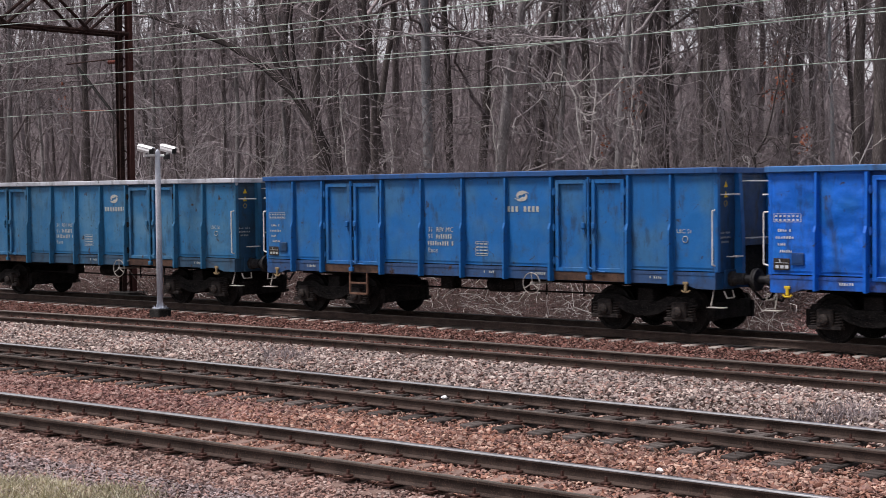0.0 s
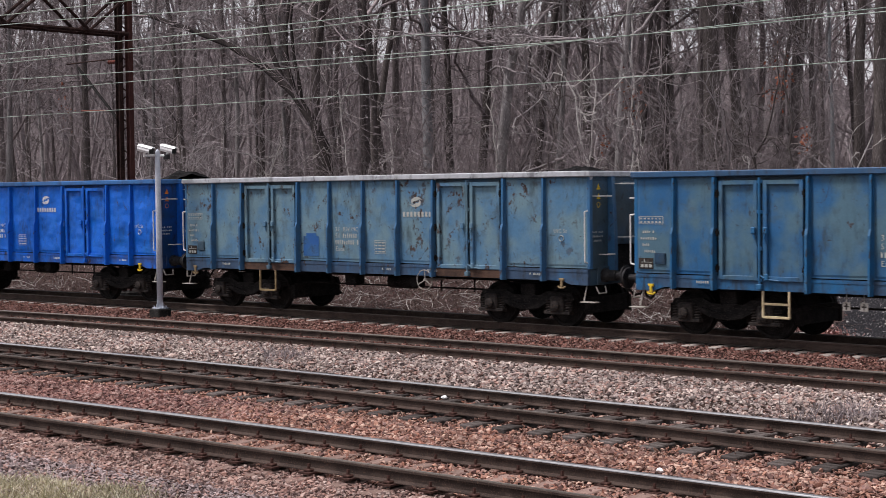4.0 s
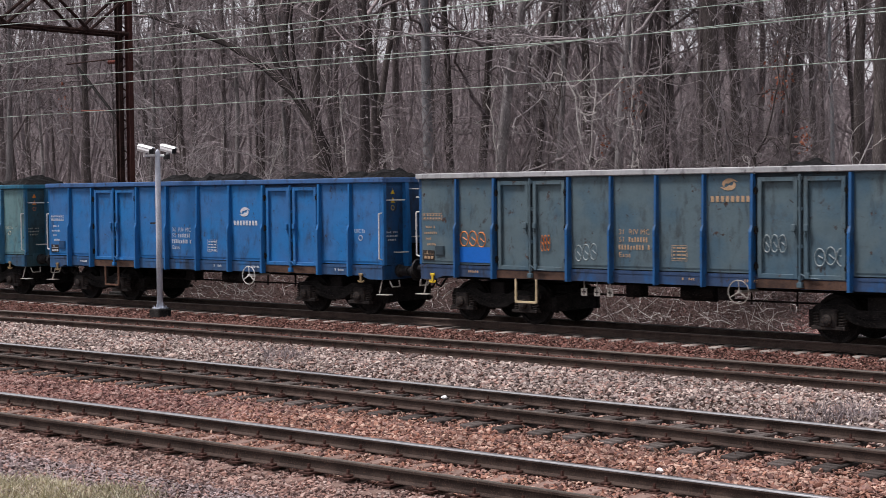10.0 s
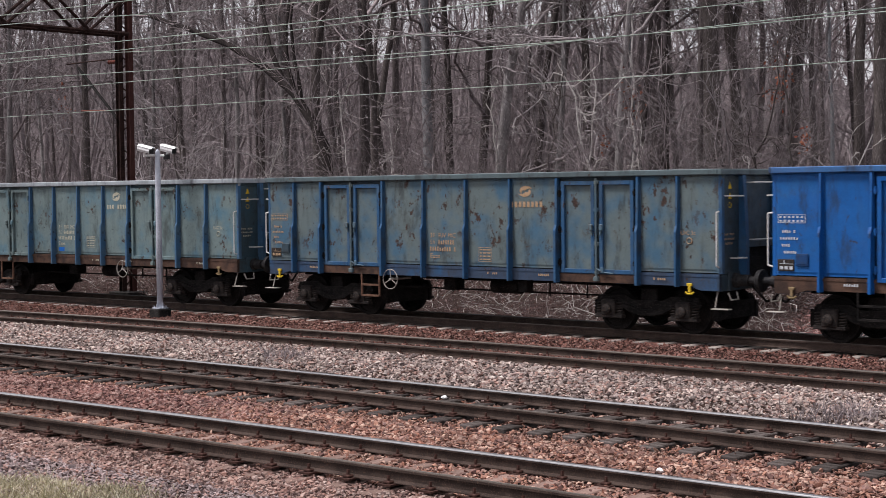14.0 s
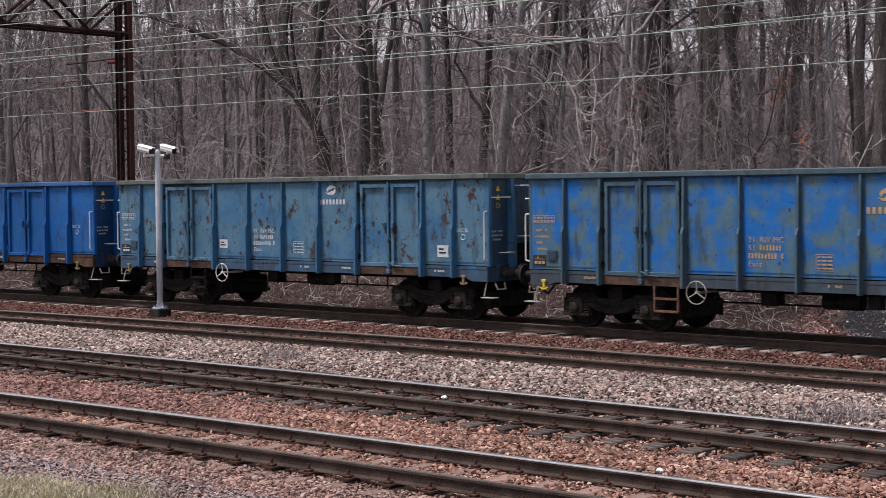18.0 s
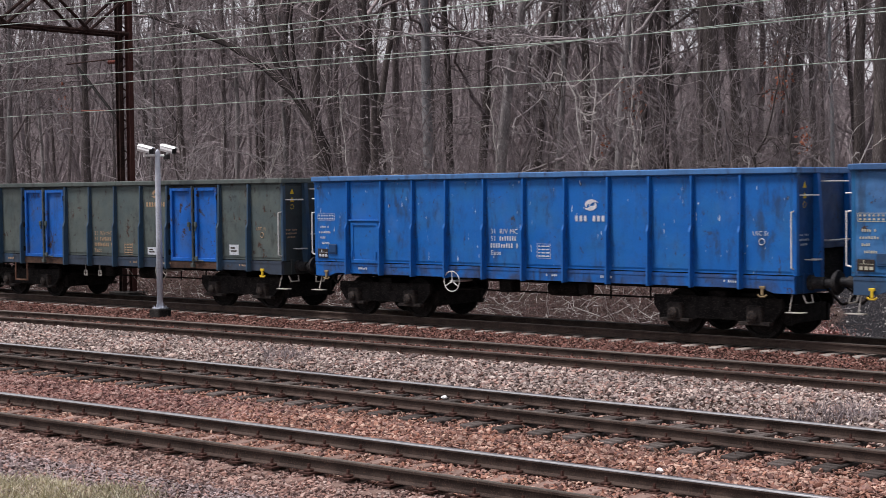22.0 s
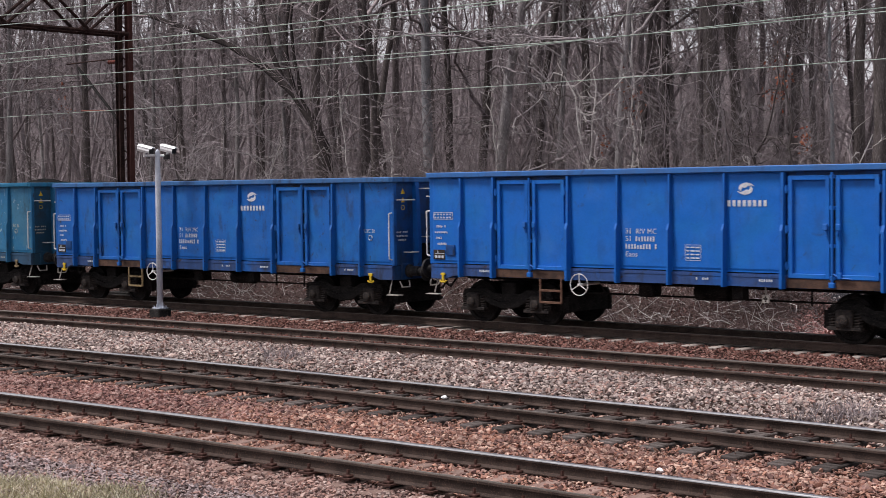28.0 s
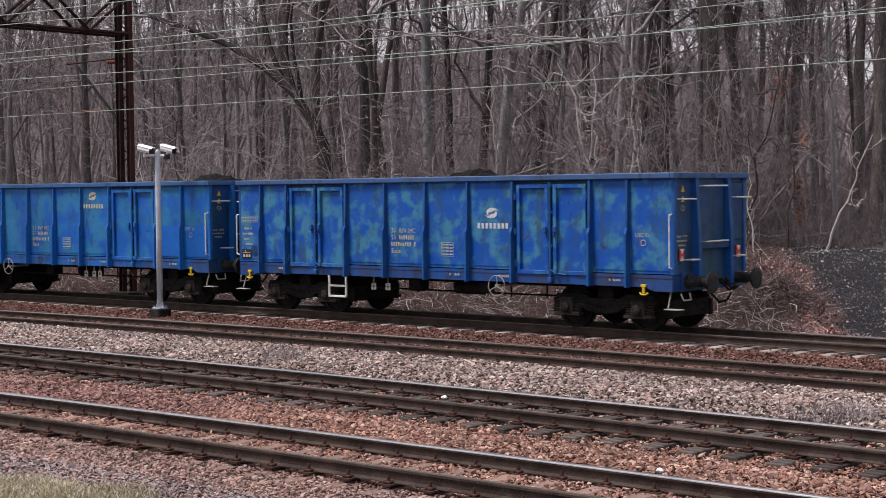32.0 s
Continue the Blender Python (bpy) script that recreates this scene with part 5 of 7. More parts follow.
def sets_of(sp, i):
    fade = sp["fade"]
    dirt = sp.get("dirt", 0.42)
    kw = dict(patch=sp.get("patch", 0.45), sharp=sp.get("sharp", 0.14), scale=sp.get("scale", 1.3), dent=sp.get("dent", 0.3))
    panel = paint("wagon_panel_paint", sp["base"], fade, rust=sp.get("rust", 0.0), flecks=sp.get("flecks", 0.0), dirt=dirt, shift=i + 1.0, **kw)
    post = paint("wagon_post_paint", sp["posts"], tuple(0.6 * a + 0.4 * b for a, b in zip(sp["posts"], fade)), 0.4, sp.get("rust", 0) * 0.5, dirt, 0, 2.2, 0.2, i + 0.5, 0.1)
    door = (paint("wagon_door_paint", sp["doorbase"], tuple(0.7 * a + 0.3 * b for a, b in zip(sp["doorbase"], fade)), 0.4, sp.get("rust", 0) * 0.8, dirt, 0, 1.6, 0.15, i + 0.2, 0.3) if "doorbase" in sp else panel)
    rim = paint("wagon_rim_paint", sp["rim"], tuple(0.75 * c + 0.02 for c in sp["rim"]), 0.45, sp.get("rust", 0) * 0.4, dirt, 0, 2.5, 0.2, i + 0.7, 0.1)
    sill_paint = paint("wagon_sill_paint", sp["posts"], tuple(0.42 * a + 0.58 * b for a, b in zip(sp["posts"], MUD)), 0.64 if sp["sill"] != "paint" else 0.50, 0.7, 0.8, 0, 2.0, 0.15, i + 0.9, 0.1)
    # panel paint about halved: the ends' shade put into the colour, with coal grime
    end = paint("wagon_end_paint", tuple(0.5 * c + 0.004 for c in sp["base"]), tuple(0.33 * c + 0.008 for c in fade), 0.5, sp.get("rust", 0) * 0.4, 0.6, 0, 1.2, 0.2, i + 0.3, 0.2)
    return dict(panel=panel, hinge=MAT_IRON if sp.get("rust", 0) > 0.05 else post, post=post, door=door, doorframe=door if "doorbase" in sp else (post if i in (9, 12) else panel), rim=rim, end=end, bright=paint("wagon_fresh_blue", BRIGHT, BLUE, 0.3, 0, 0.1, 0, 1.5, 0.2, i + 0.1),
                sill=MAT_SILLRUST if sp["sill"] == "rust" else sill_paint, latch=post if sp.get("rust", 0) < 0.5 else panel,
                hook=MAT_YELLOW if i in (2, 4, 7, 9, 12, 13, 15, 17, 18, 19, 20) else MAT_OCHRE,
                txt={"white": MAT_TXT, "fade": MAT_TXTFADE, "cream": MAT_TXTCREAM, "orange": MAT_TXTORANGE}[sp["txt"]])


def coal_heap(mounds, i, lift):
    """Loaded coal: a level bed with rounded, lumpy mounds along the wagon."""
    nx, ny = 128, 22
    xs, ys = np.linspace(-END + 0.06, END - 0.06, nx), np.linspace(-SIDE + 0.06, SIDE - 0.06, ny)
    X, Y = np.meshgrid(xs, ys, indexing="ij")
    Z = np.full(X.shape, 2.98)
    for x, h in mounds:
        Z = np.maximum(Z, 2.98 + (0.75 * h + 0.28) * np.exp(-((X - x) / 0.85) ** 2 - (Y / 1.0) ** 2))
    r = np.random.default_rng(90 + i)
    Z += r.normal(0, 0.022, Z.shape) + 0.03 * wave(X, Y, 0.5, 90 + i)
    top = np.stack([X, Y, Z + lift], -1).reshape(-1, 3)
    idx = np.arange(nx * ny).reshape(nx, ny)
    f = np.stack([idx[:-1, :-1], idx[1:, :-1], idx[1:, 1:], idx[:-1, 1:]], -1).reshape(-1, 4)
    return raw_mesh("coal_load", top, f)


TRAIN = []


def build_train():
    for i, sp in enumerate(SPECS):
        root = tagged(new("coal_wagon"), sp["label"], "freight wagon", "goods train")
        M = sets_of(sp, i)
        side_of(root, -1, sp, M)
        side_of(root, 1, sp, M)
        ends_of(root, sp, M)
        underframe(root, sp, M)
        lettering(root, sp, M)
        extras(root, sp, M, i)
        for ob in root.children:
            if not ob.name.startswith("bogie"):
                ob.location.z += sp["lift"]
        things = [root]
        coal = thing("coal_load", coal_heap(sp["coal"], i, sp["lift"]), MAT_COAL, "black lump coal lying in an open wagon", "coal", "coal loads")
        things.append(coal)
        TRAIN.append(things)


build_train()


# ------------------------------------------------------------------ bare woodland
def bark(name, c1, c2, c3):
    return surface(name, c1, c2, 2.5, 0.9, 0, c3, 0.6, 0.02, 18, (3, 3, 0.5), per_object=0.25)


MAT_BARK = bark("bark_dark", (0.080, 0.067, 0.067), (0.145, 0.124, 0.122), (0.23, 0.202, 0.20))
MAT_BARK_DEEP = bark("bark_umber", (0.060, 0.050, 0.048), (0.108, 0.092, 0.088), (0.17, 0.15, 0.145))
# darkest bark, for the arching tree alone
MAT_BARK_BLACK = bark("bark_black", (0.020, 0.016, 0.016), (0.034, 0.028, 0.027), (0.05, 0.042, 0.04))
MAT_BARK_GREY = bark("bark_grey", (0.16, 0.147, 0.147), (0.25, 0.232, 0.23), (0.34, 0.315, 0.315))
MAT_TWIG = bark("twig_brown", (0.15, 0.126, 0.13), (0.285, 0.245, 0.25), (0.44, 0.39, 0.397))
MAT_TWIG_PALE = bark("twig_pale", (0.24, 0.215, 0.22), (0.36, 0.325, 0.33), (0.50, 0.465, 0.47))


MAT_LITTER = bark("fallen_twig", (0.065, 0.045, 0.043), (0.13, 0.092, 0.087), (0.23, 0.172, 0.162))
MAT_BIRCH = surface("birch_bark", (0.42, 0.39, 0.375), (0.56, 0.53, 0.51), 2.5, 0.8, 0, (0.16, 0.14, 0.135), 0.4, 0.01, 14, (1, 1, 3))
# paler than the near bark: the deep wood's haze is put into the colour
MAT_DEEP = bark("deep_wood_hazy_bark", (0.15, 0.128, 0.132), (0.255, 0.218, 0.226), (0.38, 0.332, 0.342))


def branches(r, P, n, u0, u1, length, spread, up, k, wobble):
    """n child paths (n,k,3) that leave the parent paths P (m,j,3)."""
    m, j, _ = P.shape
    w = r.integers(0, m, n)
    u = r.uniform(u0, u1, n) * (j - 1)
    i = np.minimum(u.astype(int), j - 2)
    f = (u - i)[:, None]
    start = P[w, i] * (1 - f) + P[w, i + 1] * f
    d = P[w, i + 1] - P[w, i]
    d /= np.linalg.norm(d, axis=1, keepdims=True) + 1e-9
    side = r.normal(0, 1, (n, 3))
    side /= np.linalg.norm(side, axis=1, keepdims=True)
    d = d * (1 - spread) + side * spread + np.array([0, 0, up])
    d /= np.linalg.norm(d, axis=1, keepdims=True)
    L = length * r.lognormal(0, 0.35, n) * (1.15 - 0.5 * (u / (j - 1)))
    out = np.zeros((n, k, 3))
    out[:, 0] = start
    for s in range(1, k):
        d = d + r.normal(0, wobble, (n, 3)) + np.array([0, 0, up * 0.15])
        d /= np.linalg.norm(d, axis=1, keepdims=True)
        out[:, s] = out[:, s - 1] + d * (L / (k - 1))[:, None]
    return out


def taper(n, k, r0, r1, r=None):
    base = np.linspace(1, 0, k)[None, :] * (r0 - r1) + r1
    f = 1 if r is None else r.uniform(0.6, 1.3, n)[:, None]
    return np.broadcast_to(base, (n, k)) * f


def tree_meshes(seed, height=17.0, radius=0.17, lean=0.0, limbs=12, first=0.28, twigs=(70, 240, 420), fork=False, bend=0.25):
    """Trunk mesh and crown mesh of a leafless tree with its base at the origin."""
    r = np.random.default_rng(seed)
    k = 12
    z = np.linspace(0, 1, k)
    wob = np.cumsum(r.normal(0, bend / k, (k, 2)), 0) * height * 0.18
    trunk = np.stack([wob[:, 0] + lean * height * z ** 1.2, wob[:, 1], -0.35 + z * (height + 0.35)], -1)[None]
    trunk[0, 0, :2] = trunk[0, 1, :2] * 0.8
    rad = (radius * (1 - 0.78 * z) + 0.35 * radius * np.exp(-z * 22))[None]
    paths, rads = trunk, rad
    tv = [tube_batch(trunk, rad, 9)]
    if fork:
        f = branches(r, trunk[:, 2:6], 2, 0.1, 0.9, height * 0.62, 0.28, 0.5, k, 0.07)
        tv.append(tube_batch(f, taper(2, k, radius * 0.62, radius * 0.12), 8))
        paths = np.concatenate([trunk, f])
    L1 = branches(r, paths, limbs, first, 0.95, height * 0.30, 0.62, 0.22, 7, 0.26)
    L2 = branches(r, L1, twigs[0], 0.15, 1.0, height * 0.13, 0.6, 0.12, 5, 0.32)
    src = np.concatenate([L1[:, ::2][:, :3], L2[:, ::2][:, :3]])
    L3 = branches(r, src, twigs[1], 0.1, 1.0, height * 0.065, 0.65, 0.1, 4, 0.22)
    L4 = branches(r, L3, twigs[2], 0.1, 1.0, height * 0.035, 0.7, 0.06, 3, 0.2)
    cv = [tube_batch(L1, taper(len(L1), 7, radius * 0.36, radius * 0.07, r), 6), tube_batch(L2, taper(len(L2), 5, 0.026, 0.009, r), 4), tube_batch(L3, taper(len(L3), 4, 0.012, 0.005, r), 3), tube_batch(L4, taper(len(L4), 3, 0.007, 0.0035, r), 3)]
    return raw_mesh("trunk", *joined(tv), True), raw_mesh("crown", *joined(cv), True)


TREES = {
    "straight": tree_meshes(1, 19, 0.20, 0.0, 14, 0.30),
    "straight_b": tree_meshes(2, 18, 0.17, 0.02, 14, 0.25),
    "forked": tree_meshes(3, 18, 0.22, 0.0, 16, 0.3, fork=True),
    "leaning": tree_meshes(4, 15, 0.15, 0.16, 12, 0.25),
    "leaning_b": tree_meshes(5, 16, 0.14, -0.12, 12, 0.2),
    "slim": tree_meshes(6, 15, 0.10, 0.03, 12, 0.18, (60, 220, 380)),
    "slim_b": tree_meshes(7, 14, 0.08, -0.04, 12, 0.15, (60, 220, 380)),
    "crooked": tree_meshes(8, 13, 0.13, 0.05, 14, 0.15, (80, 260, 420), True, 0.7),
}


def tree(kind, x, y, size=1.0, turn=0.0, mat=None, label="", wide=1.0, twig=None):
    z = float(ground_z(x, y))
    tm, cm = TREES[kind]
    root = tagged(new("tree"), label or "leafless woodland tree with dark bark", "tree", "woodland edge trees")
    root.matrix_world = pose(x, y, z, 0, 0, turn) @ Matrix.Diagonal((size * wide, size * wide, size, 1))
    part("trunk", tm, mat or MAT_BARK, root)
    part("crown", cm, twig or MAT_TWIG, root, "bare branches and twigs")
    return root


def crooked_limbs(root, seed, n, low, high, length, mat):
    """Long zigzag limbs that droop from a trunk, with a few crooked twigs."""
    r = np.random.default_rng(seed)
    k = 12
    P = np.zeros((n, k, 3))
    P[:, 0, 2] = r.uniform(low, high, n)
    side = np.where(r.uniform(0, 1, n) < 0.5, -1.0, 1.0)
    d = np.stack([side * r.uniform(0.7, 1.0, n), r.normal(-0.3, 0.4, n), r.uniform(-0.1, 0.6, n)], -1)
    L = length * r.uniform(0.6, 1.2, n)
    for s in range(1, k):
        d = d / np.linalg.norm(d, axis=1, keepdims=True) + r.normal(0, 0.42, (n, 3)) - np.array([0, 0, 0.10])
        P[:, s] = P[:, s - 1] + d / np.linalg.norm(d, axis=1, keepdims=True) * (L / (k - 1))[:, None]
    for q in P[:, None]:
        a = branches(r, q, 7, 0.2, 1.0, length * 0.26, 0.65, 0.0, 7, 0.5)
        b = branches(r, a, 14, 0.2, 1.0, length * 0.10, 0.7, 0.0, 4, 0.45)
        me = raw_mesh("limb", *joined([tube_batch(q, taper(1, k, 0.034, 0.013, r), 6), tube_batch(a, taper(7, 7, 0.014, 0.006, r), 4), tube_batch(b, taper(14, 4, 0.007, 0.003, r), 3)]), True)
        part("limb", me, mat, root, "long crooked pale limb")


def z_at(px, py, y):
    """Height of the line of sight through (px, py) at distance y."""
    u, v = (px - 784) / 2711.67, (441 - py) / 2711.67
    q = CAM_POSE.to_3x3() @ Vector((u, v, -1))
    return EYE.z + q.z * y / q.y, q.x * y / q.y


def along(px, y):
    """x of the upright line of sight px (0 to 1568 across the view) at distance y."""
    return y * math.tan(YAW + math.atan((px - 784) / 2711.67))


# trees that stand out along the wood's edge: view column, distance, kind, height factor, trunk radius, turn, bark
EDGE_TREES = [
    (18, 39, "straight_b", 0.95, 0.17, 20, "grey"), (36, 41, "slim", 1.1, 0.13, 170, "dark"), (84, 44, "slim_b", 1.1, 0.10, 60, "grey"), (160, 42, "straight", 0.9, 0.19, 210, "deep"), (120, 52, "slim", 1.2, 0.12, 10, "dark"),
    (262, 38, "slim", 0.9, 0.10, 0, "grey"), (338, 42, "leaning_b", 1.0, 0.16, 0, "deep"), (428, 43, "straight_b", 1.0, 0.12, 300, "grey"), (470, 46, "slim", 1.2, 0.15, 80, "deep"), (515, 41, "slim_b", 1.2, 0.10, 40, "grey"),
    (567, 39, "forked", 1.0, 0.25, 15, "deep"), (612, 46, "slim", 1.2, 0.14, 120, "dark"), (690, 43, "leaning_b", 1.0, 0.16, 0, "deep"), (712, 37.5, "crooked", 1.05, 0.16, 35, "deep"), (757, 40, "straight", 1.0, 0.21, 100, "pale"), (806, 43, "straight_b", 1.0, 0.16, 250, "deep"),
    (856, 44, "slim", 1.2, 0.19, 45, "deep"), (872, 38.5, "leaning", 1.0, 0.22, -12, "grey"), (938, 40, "leaning", 1.0, 0.15, 20, "deep"), (985, 38, "slim", 1.0, 0.11, 20, "grey"), (1046, 42, "straight_b", 1.0, 0.17, 190, "deep"),
    (1088, 38, "leaning", 0.95, 0.14, -30, "grey"), (1130, 43, "slim_b", 1.2, 0.08, 0, "pale"), (1180, 41, "straight", 0.95, 0.16, 280, "deep"), (1200, 44, "slim", 1.2, 0.12, 200, "dark"), (1234, 40, "straight_b", 0.95, 0.11, 30, "dark"), (1266, 39.5, "straight", 1.05, 0.31, 140, "deep"), (1292, 41, "forked", 1.0, 0.2, 90, "deep"),
    (1332, 46, "slim", 1.2, 0.13, 300, "dark"), (1368, 42, "leaning", 0.9, 0.09, 10, "dark"), (1404, 48, "straight_b", 1.1, 0.15, 0, "dark"), (1452, 45, "slim", 1.2, 0.12, 100, "dark"), (1482, 40, "slim_b", 1.0, 0.07, 0, "pale"), (1508, 41, "straight_b", 1.0, 0.19, 60, "deep"), (1552, 39.5, "straight", 1.0, 0.23, 10, "deep"),
    (1600, 38, "forked", 1.0, 0.18, 50, "dark"), (-30, 38, "straight", 1.0, 0.18, 50, "dark"),
]
BARKS = {"deep": (MAT_BARK_DEEP, "tall leafless tree with umber bark"), "dark": (MAT_BARK, "tall leafless tree with dark brown bark"), "grey": (MAT_BARK_GREY, "leafless tree with smooth grey bark"), "pale": (surface("bark_pale", (0.17, 0.17, 0.18), (0.24, 0.24, 0.25), 2.0, 0.85, 0, (0.09, 0.085, 0.085), 0.4, 0.015, 14, (2, 2, 1)), "leafless tree with pale grey bark")}
# trees with long pale limbs, by view column: number of limbs
LIMBED = {262: 3, 428: 2, 515: 2, 612: 3, 690: 3, 712: 3, 806: 4, 872: 2, 938: 3, 985: 3, 1046: 3, 1088: 2, 1180: 2, 1234: 2, 84: 2, 18: 2}
BASE_R = {"straight": 0.20, "straight_b": 0.17, "forked": 0.22, "leaning": 0.15, "leaning_b": 0.14, "slim": 0.10, "slim_b": 0.08, "crooked": 0.13}
for px, y, kind, size, rad, turn, bk in EDGE_TREES:
    mat, lab = BARKS[bk]
    edge_tree = tree(kind, along(px, y), y, size, turn, mat, lab, min(max(rad / (BASE_R[kind] * size), 0.7), 1.7), MAT_TWIG_PALE if bk not in ("dark", "deep") and px not in (567, 757) else MAT_TWIG)
    if px in LIMBED:
        crooked_limbs(edge_tree, px, LIMBED[px], 1.5, 5.5, 3.4, MAT_TWIG_PALE)


def arched_tree():
    """One old tree whose long trunk arches far out sideways over the bank."""
    y = 37.0
    x1 = along(585, y)
    pts = [(594, 330), (576, 262), (552, 215), (520, 165), (470, 121), (405, 80), (330, 50), (250, 24)]
    P = np.array([[(z_at(px, py, y)[1], y, z_at(px, py, y)[0]) for px, py in pts]])
    P[0, 0, 2] = float(ground_z(x1, y)) - 0.2
    n = P.shape[1]
    root = tagged(new("tree"), "old leafless tree arching far sideways", "tree", "woodland edge trees")
    r = np.random.default_rng(44)
    up = branches(r, P[:, 2:6], 3, 0.1, 0.95, 4.5, 0.3, 0.7, 7, 0.14)
    L2 = branches(r, P[:, 1:], 40, 0.05, 1.0, 1.9, 0.6, 0.25, 5, 0.2)
    L3 = branches(r, L2, 200, 0.1, 1.0, 0.9, 0.65, 0.1, 4, 0.2)
    part("trunk", raw_mesh("trunk", *joined([tube_batch(P, np.linspace(0.20, 0.075, n)[None], 9), tube_batch(up, taper(3, 7, 0.11, 0.03), 7)]), True), MAT_BARK_BLACK, root)
    part("crown", raw_mesh("crown", *joined([tube_batch(L2, taper(40, 5, 0.028, 0.009, r), 4), tube_batch(L3, taper(200, 4, 0.012, 0.005, r), 3)]), True), MAT_TWIG, root, "bare branches and twigs")


arched_tree()


# ------------------------------------------------------------------ undergrowth
def shrub_mesh(seed, h, stems, twigs):
    r = np.random.default_rng(seed)
    k = 7
    base = np.zeros((stems, k, 3))
    d = np.stack([r.normal(0, 0.3, stems), r.normal(0, 0.3, stems), np.ones(stems)], -1)
    base[:, 0, :2] = r.normal(0, 0.25, (stems, 2))
    base[:, 0, 2] = -0.15
    L = h * r.uniform(0.55, 1.1, stems)
    for s in range(1, k):
        d = d + r.normal(0, 0.16, (stems, 3))
        d /= np.linalg.norm(d, axis=1, keepdims=True)
        base[:, s] = base[:, s - 1] + d * (L / (k - 1))[:, None]
    a = branches(r, base, twigs, 0.15, 1.0, h * 0.28, 0.6, 0.15, 5, 0.2)
    b = branches(r, a, twigs * 3, 0.1, 1.0, h * 0.14, 0.65, 0.08, 3, 0.2)
    stem = raw_mesh("stem", *tube_batch(base, taper(stems, k, 0.028, 0.009, r), 5), True)
    return stem, raw_mesh("crown", *joined([tube_batch(a, taper(twigs, 5, 0.012, 0.005, r), 3), tube_batch(b, taper(twigs * 3, 3, 0.007, 0.0035, r), 3)]), True)


SHRUBS = [shrub_mesh(60 + i, h, n, t) for i, (h, n, t) in enumerate(((5.5, 5, 90), (4.2, 7, 110), (3.2, 8, 110), (6.5, 4, 90)))]
r_sh = np.random.default_rng(5)
for i in range(34):
    px, y = r_sh.uniform(-40, 1610), r_sh.uniform(35.5, 50) if i % 3 else r_sh.uniform(35, 38)
    x = along(px, y)
    if px > 1330 and y < 38.5:
        continue
    pale = i % 9 == 0
    s = r_sh.uniform(0.75, 1.25)
    ob = tagged(new("shrub"), "leafless pale-twigged sapling thicket" if pale else "leafless brown sapling thicket", "shrub", "undergrowth")
    ob.matrix_world = pose(x, y, float(ground_z(x, y)), 0, 0, r_sh.uniform(0, 360)) @ Matrix.Scale(s, 4)
    for nm, me in zip(("stem", "crown"), SHRUBS[i % 4]):
        part(nm, me, MAT_TWIG_PALE if pale else MAT_TWIG, ob)


def far_woods(name, y0, y1, count, seed, mat, thick, tall, span=(-120, 1690)):
    """Closely standing bare trees deep in the wood."""
    r = np.random.default_rng(seed)
    y = y0 + (y1 - y0) * r.uniform(0, 1, count) ** 0.8
    px = r.uniform(*span, count)
    x = y * np.tan(YAW + np.arctan((px - 784) / 2711.67))
    H = r.uniform(*tall, count) * (1.2 - 0.42 * px / 1568)
    k = 7
    z = np.linspace(0, 1, k)
    g = ground_z(x, y) - 0.3
    lean = r.normal(0, 0.13, (count, 2))
    bow = r.normal(0, 0.035, (count, 2, k)).cumsum(2)
    P = np.stack([x[:, None] + H[:, None] * (lean[:, :1] * z + bow[:, 0]), y[:, None] + H[:, None] * (lean[:, 1:] * z + bow[:, 1]), g[:, None] + H[:, None] * z], -1)
    R = r.lognormal(0, 0.4, count)[:, None] * thick * (1 - 0.8 * z)[None]
    a = branches(r, P, count * 10, 0.06, 1.0, tall[1] * 0.17, 0.72, 0.08, 5, 0.34)
    b = branches(r, a, count * 46, 0.05, 1.0, tall[1] * 0.08, 0.75, 0.04, 4, 0.34)
    me = raw_mesh(name, *joined([tube_batch(P, R, 5), tube_batch(a, taper(len(a), 5, thick * 0.26, thick * 0.08, r), 3), tube_batch(b, taper(len(b), 4, thick * 0.10, thick * 0.045, r), 3)]), True)
    return thing(name, me, mat, "deep leafless wood of thin dark trunks", "woods", kind="stuff")


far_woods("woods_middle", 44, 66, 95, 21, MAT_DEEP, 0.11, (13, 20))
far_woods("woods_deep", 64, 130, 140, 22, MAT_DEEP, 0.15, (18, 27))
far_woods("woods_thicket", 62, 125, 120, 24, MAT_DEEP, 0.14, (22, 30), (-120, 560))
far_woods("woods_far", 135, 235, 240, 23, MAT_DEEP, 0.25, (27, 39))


def woods_backdrop():
    """The wood's far depth: a dull ragged-topped belt a long way behind the rest."""
    r = np.random.default_rng(2)
    n = 900
    px = np.linspace(-900, 2500, n)
    y = 250.0
    x = y * np.tan(YAW + np.arctan((px - 784) / 2711.67))
    top = 47 - 0.0165 * np.clip(px, 0, 1568) + 4 * wave(x, 0 * x, 60, 8) + r.uniform(-2, 2, n)
    V = np.concatenate([np.stack([x, np.full(n, y), np.full(n, -2.0)], -1), np.stack([x, np.full(n, y), top], -1)])
    i = np.arange(n - 1)
    F = np.stack([i, i + 1, n + i + 1, n + i], -1)
    # haze of distance painted into the belt's pale colours
    m = surface("distant_woods", (0.12, 0.102, 0.107), (0.205, 0.177, 0.185), 0.9, 1.0, 0, (0.33, 0.29, 0.30), 0, fine=1.6, stretch=(1, 1, 0.35))
    thing("backdrop", raw_mesh("backdrop", V, F), m, "hazy brown depth of the leafless wood", "woods", kind="structure")


woods_backdrop()


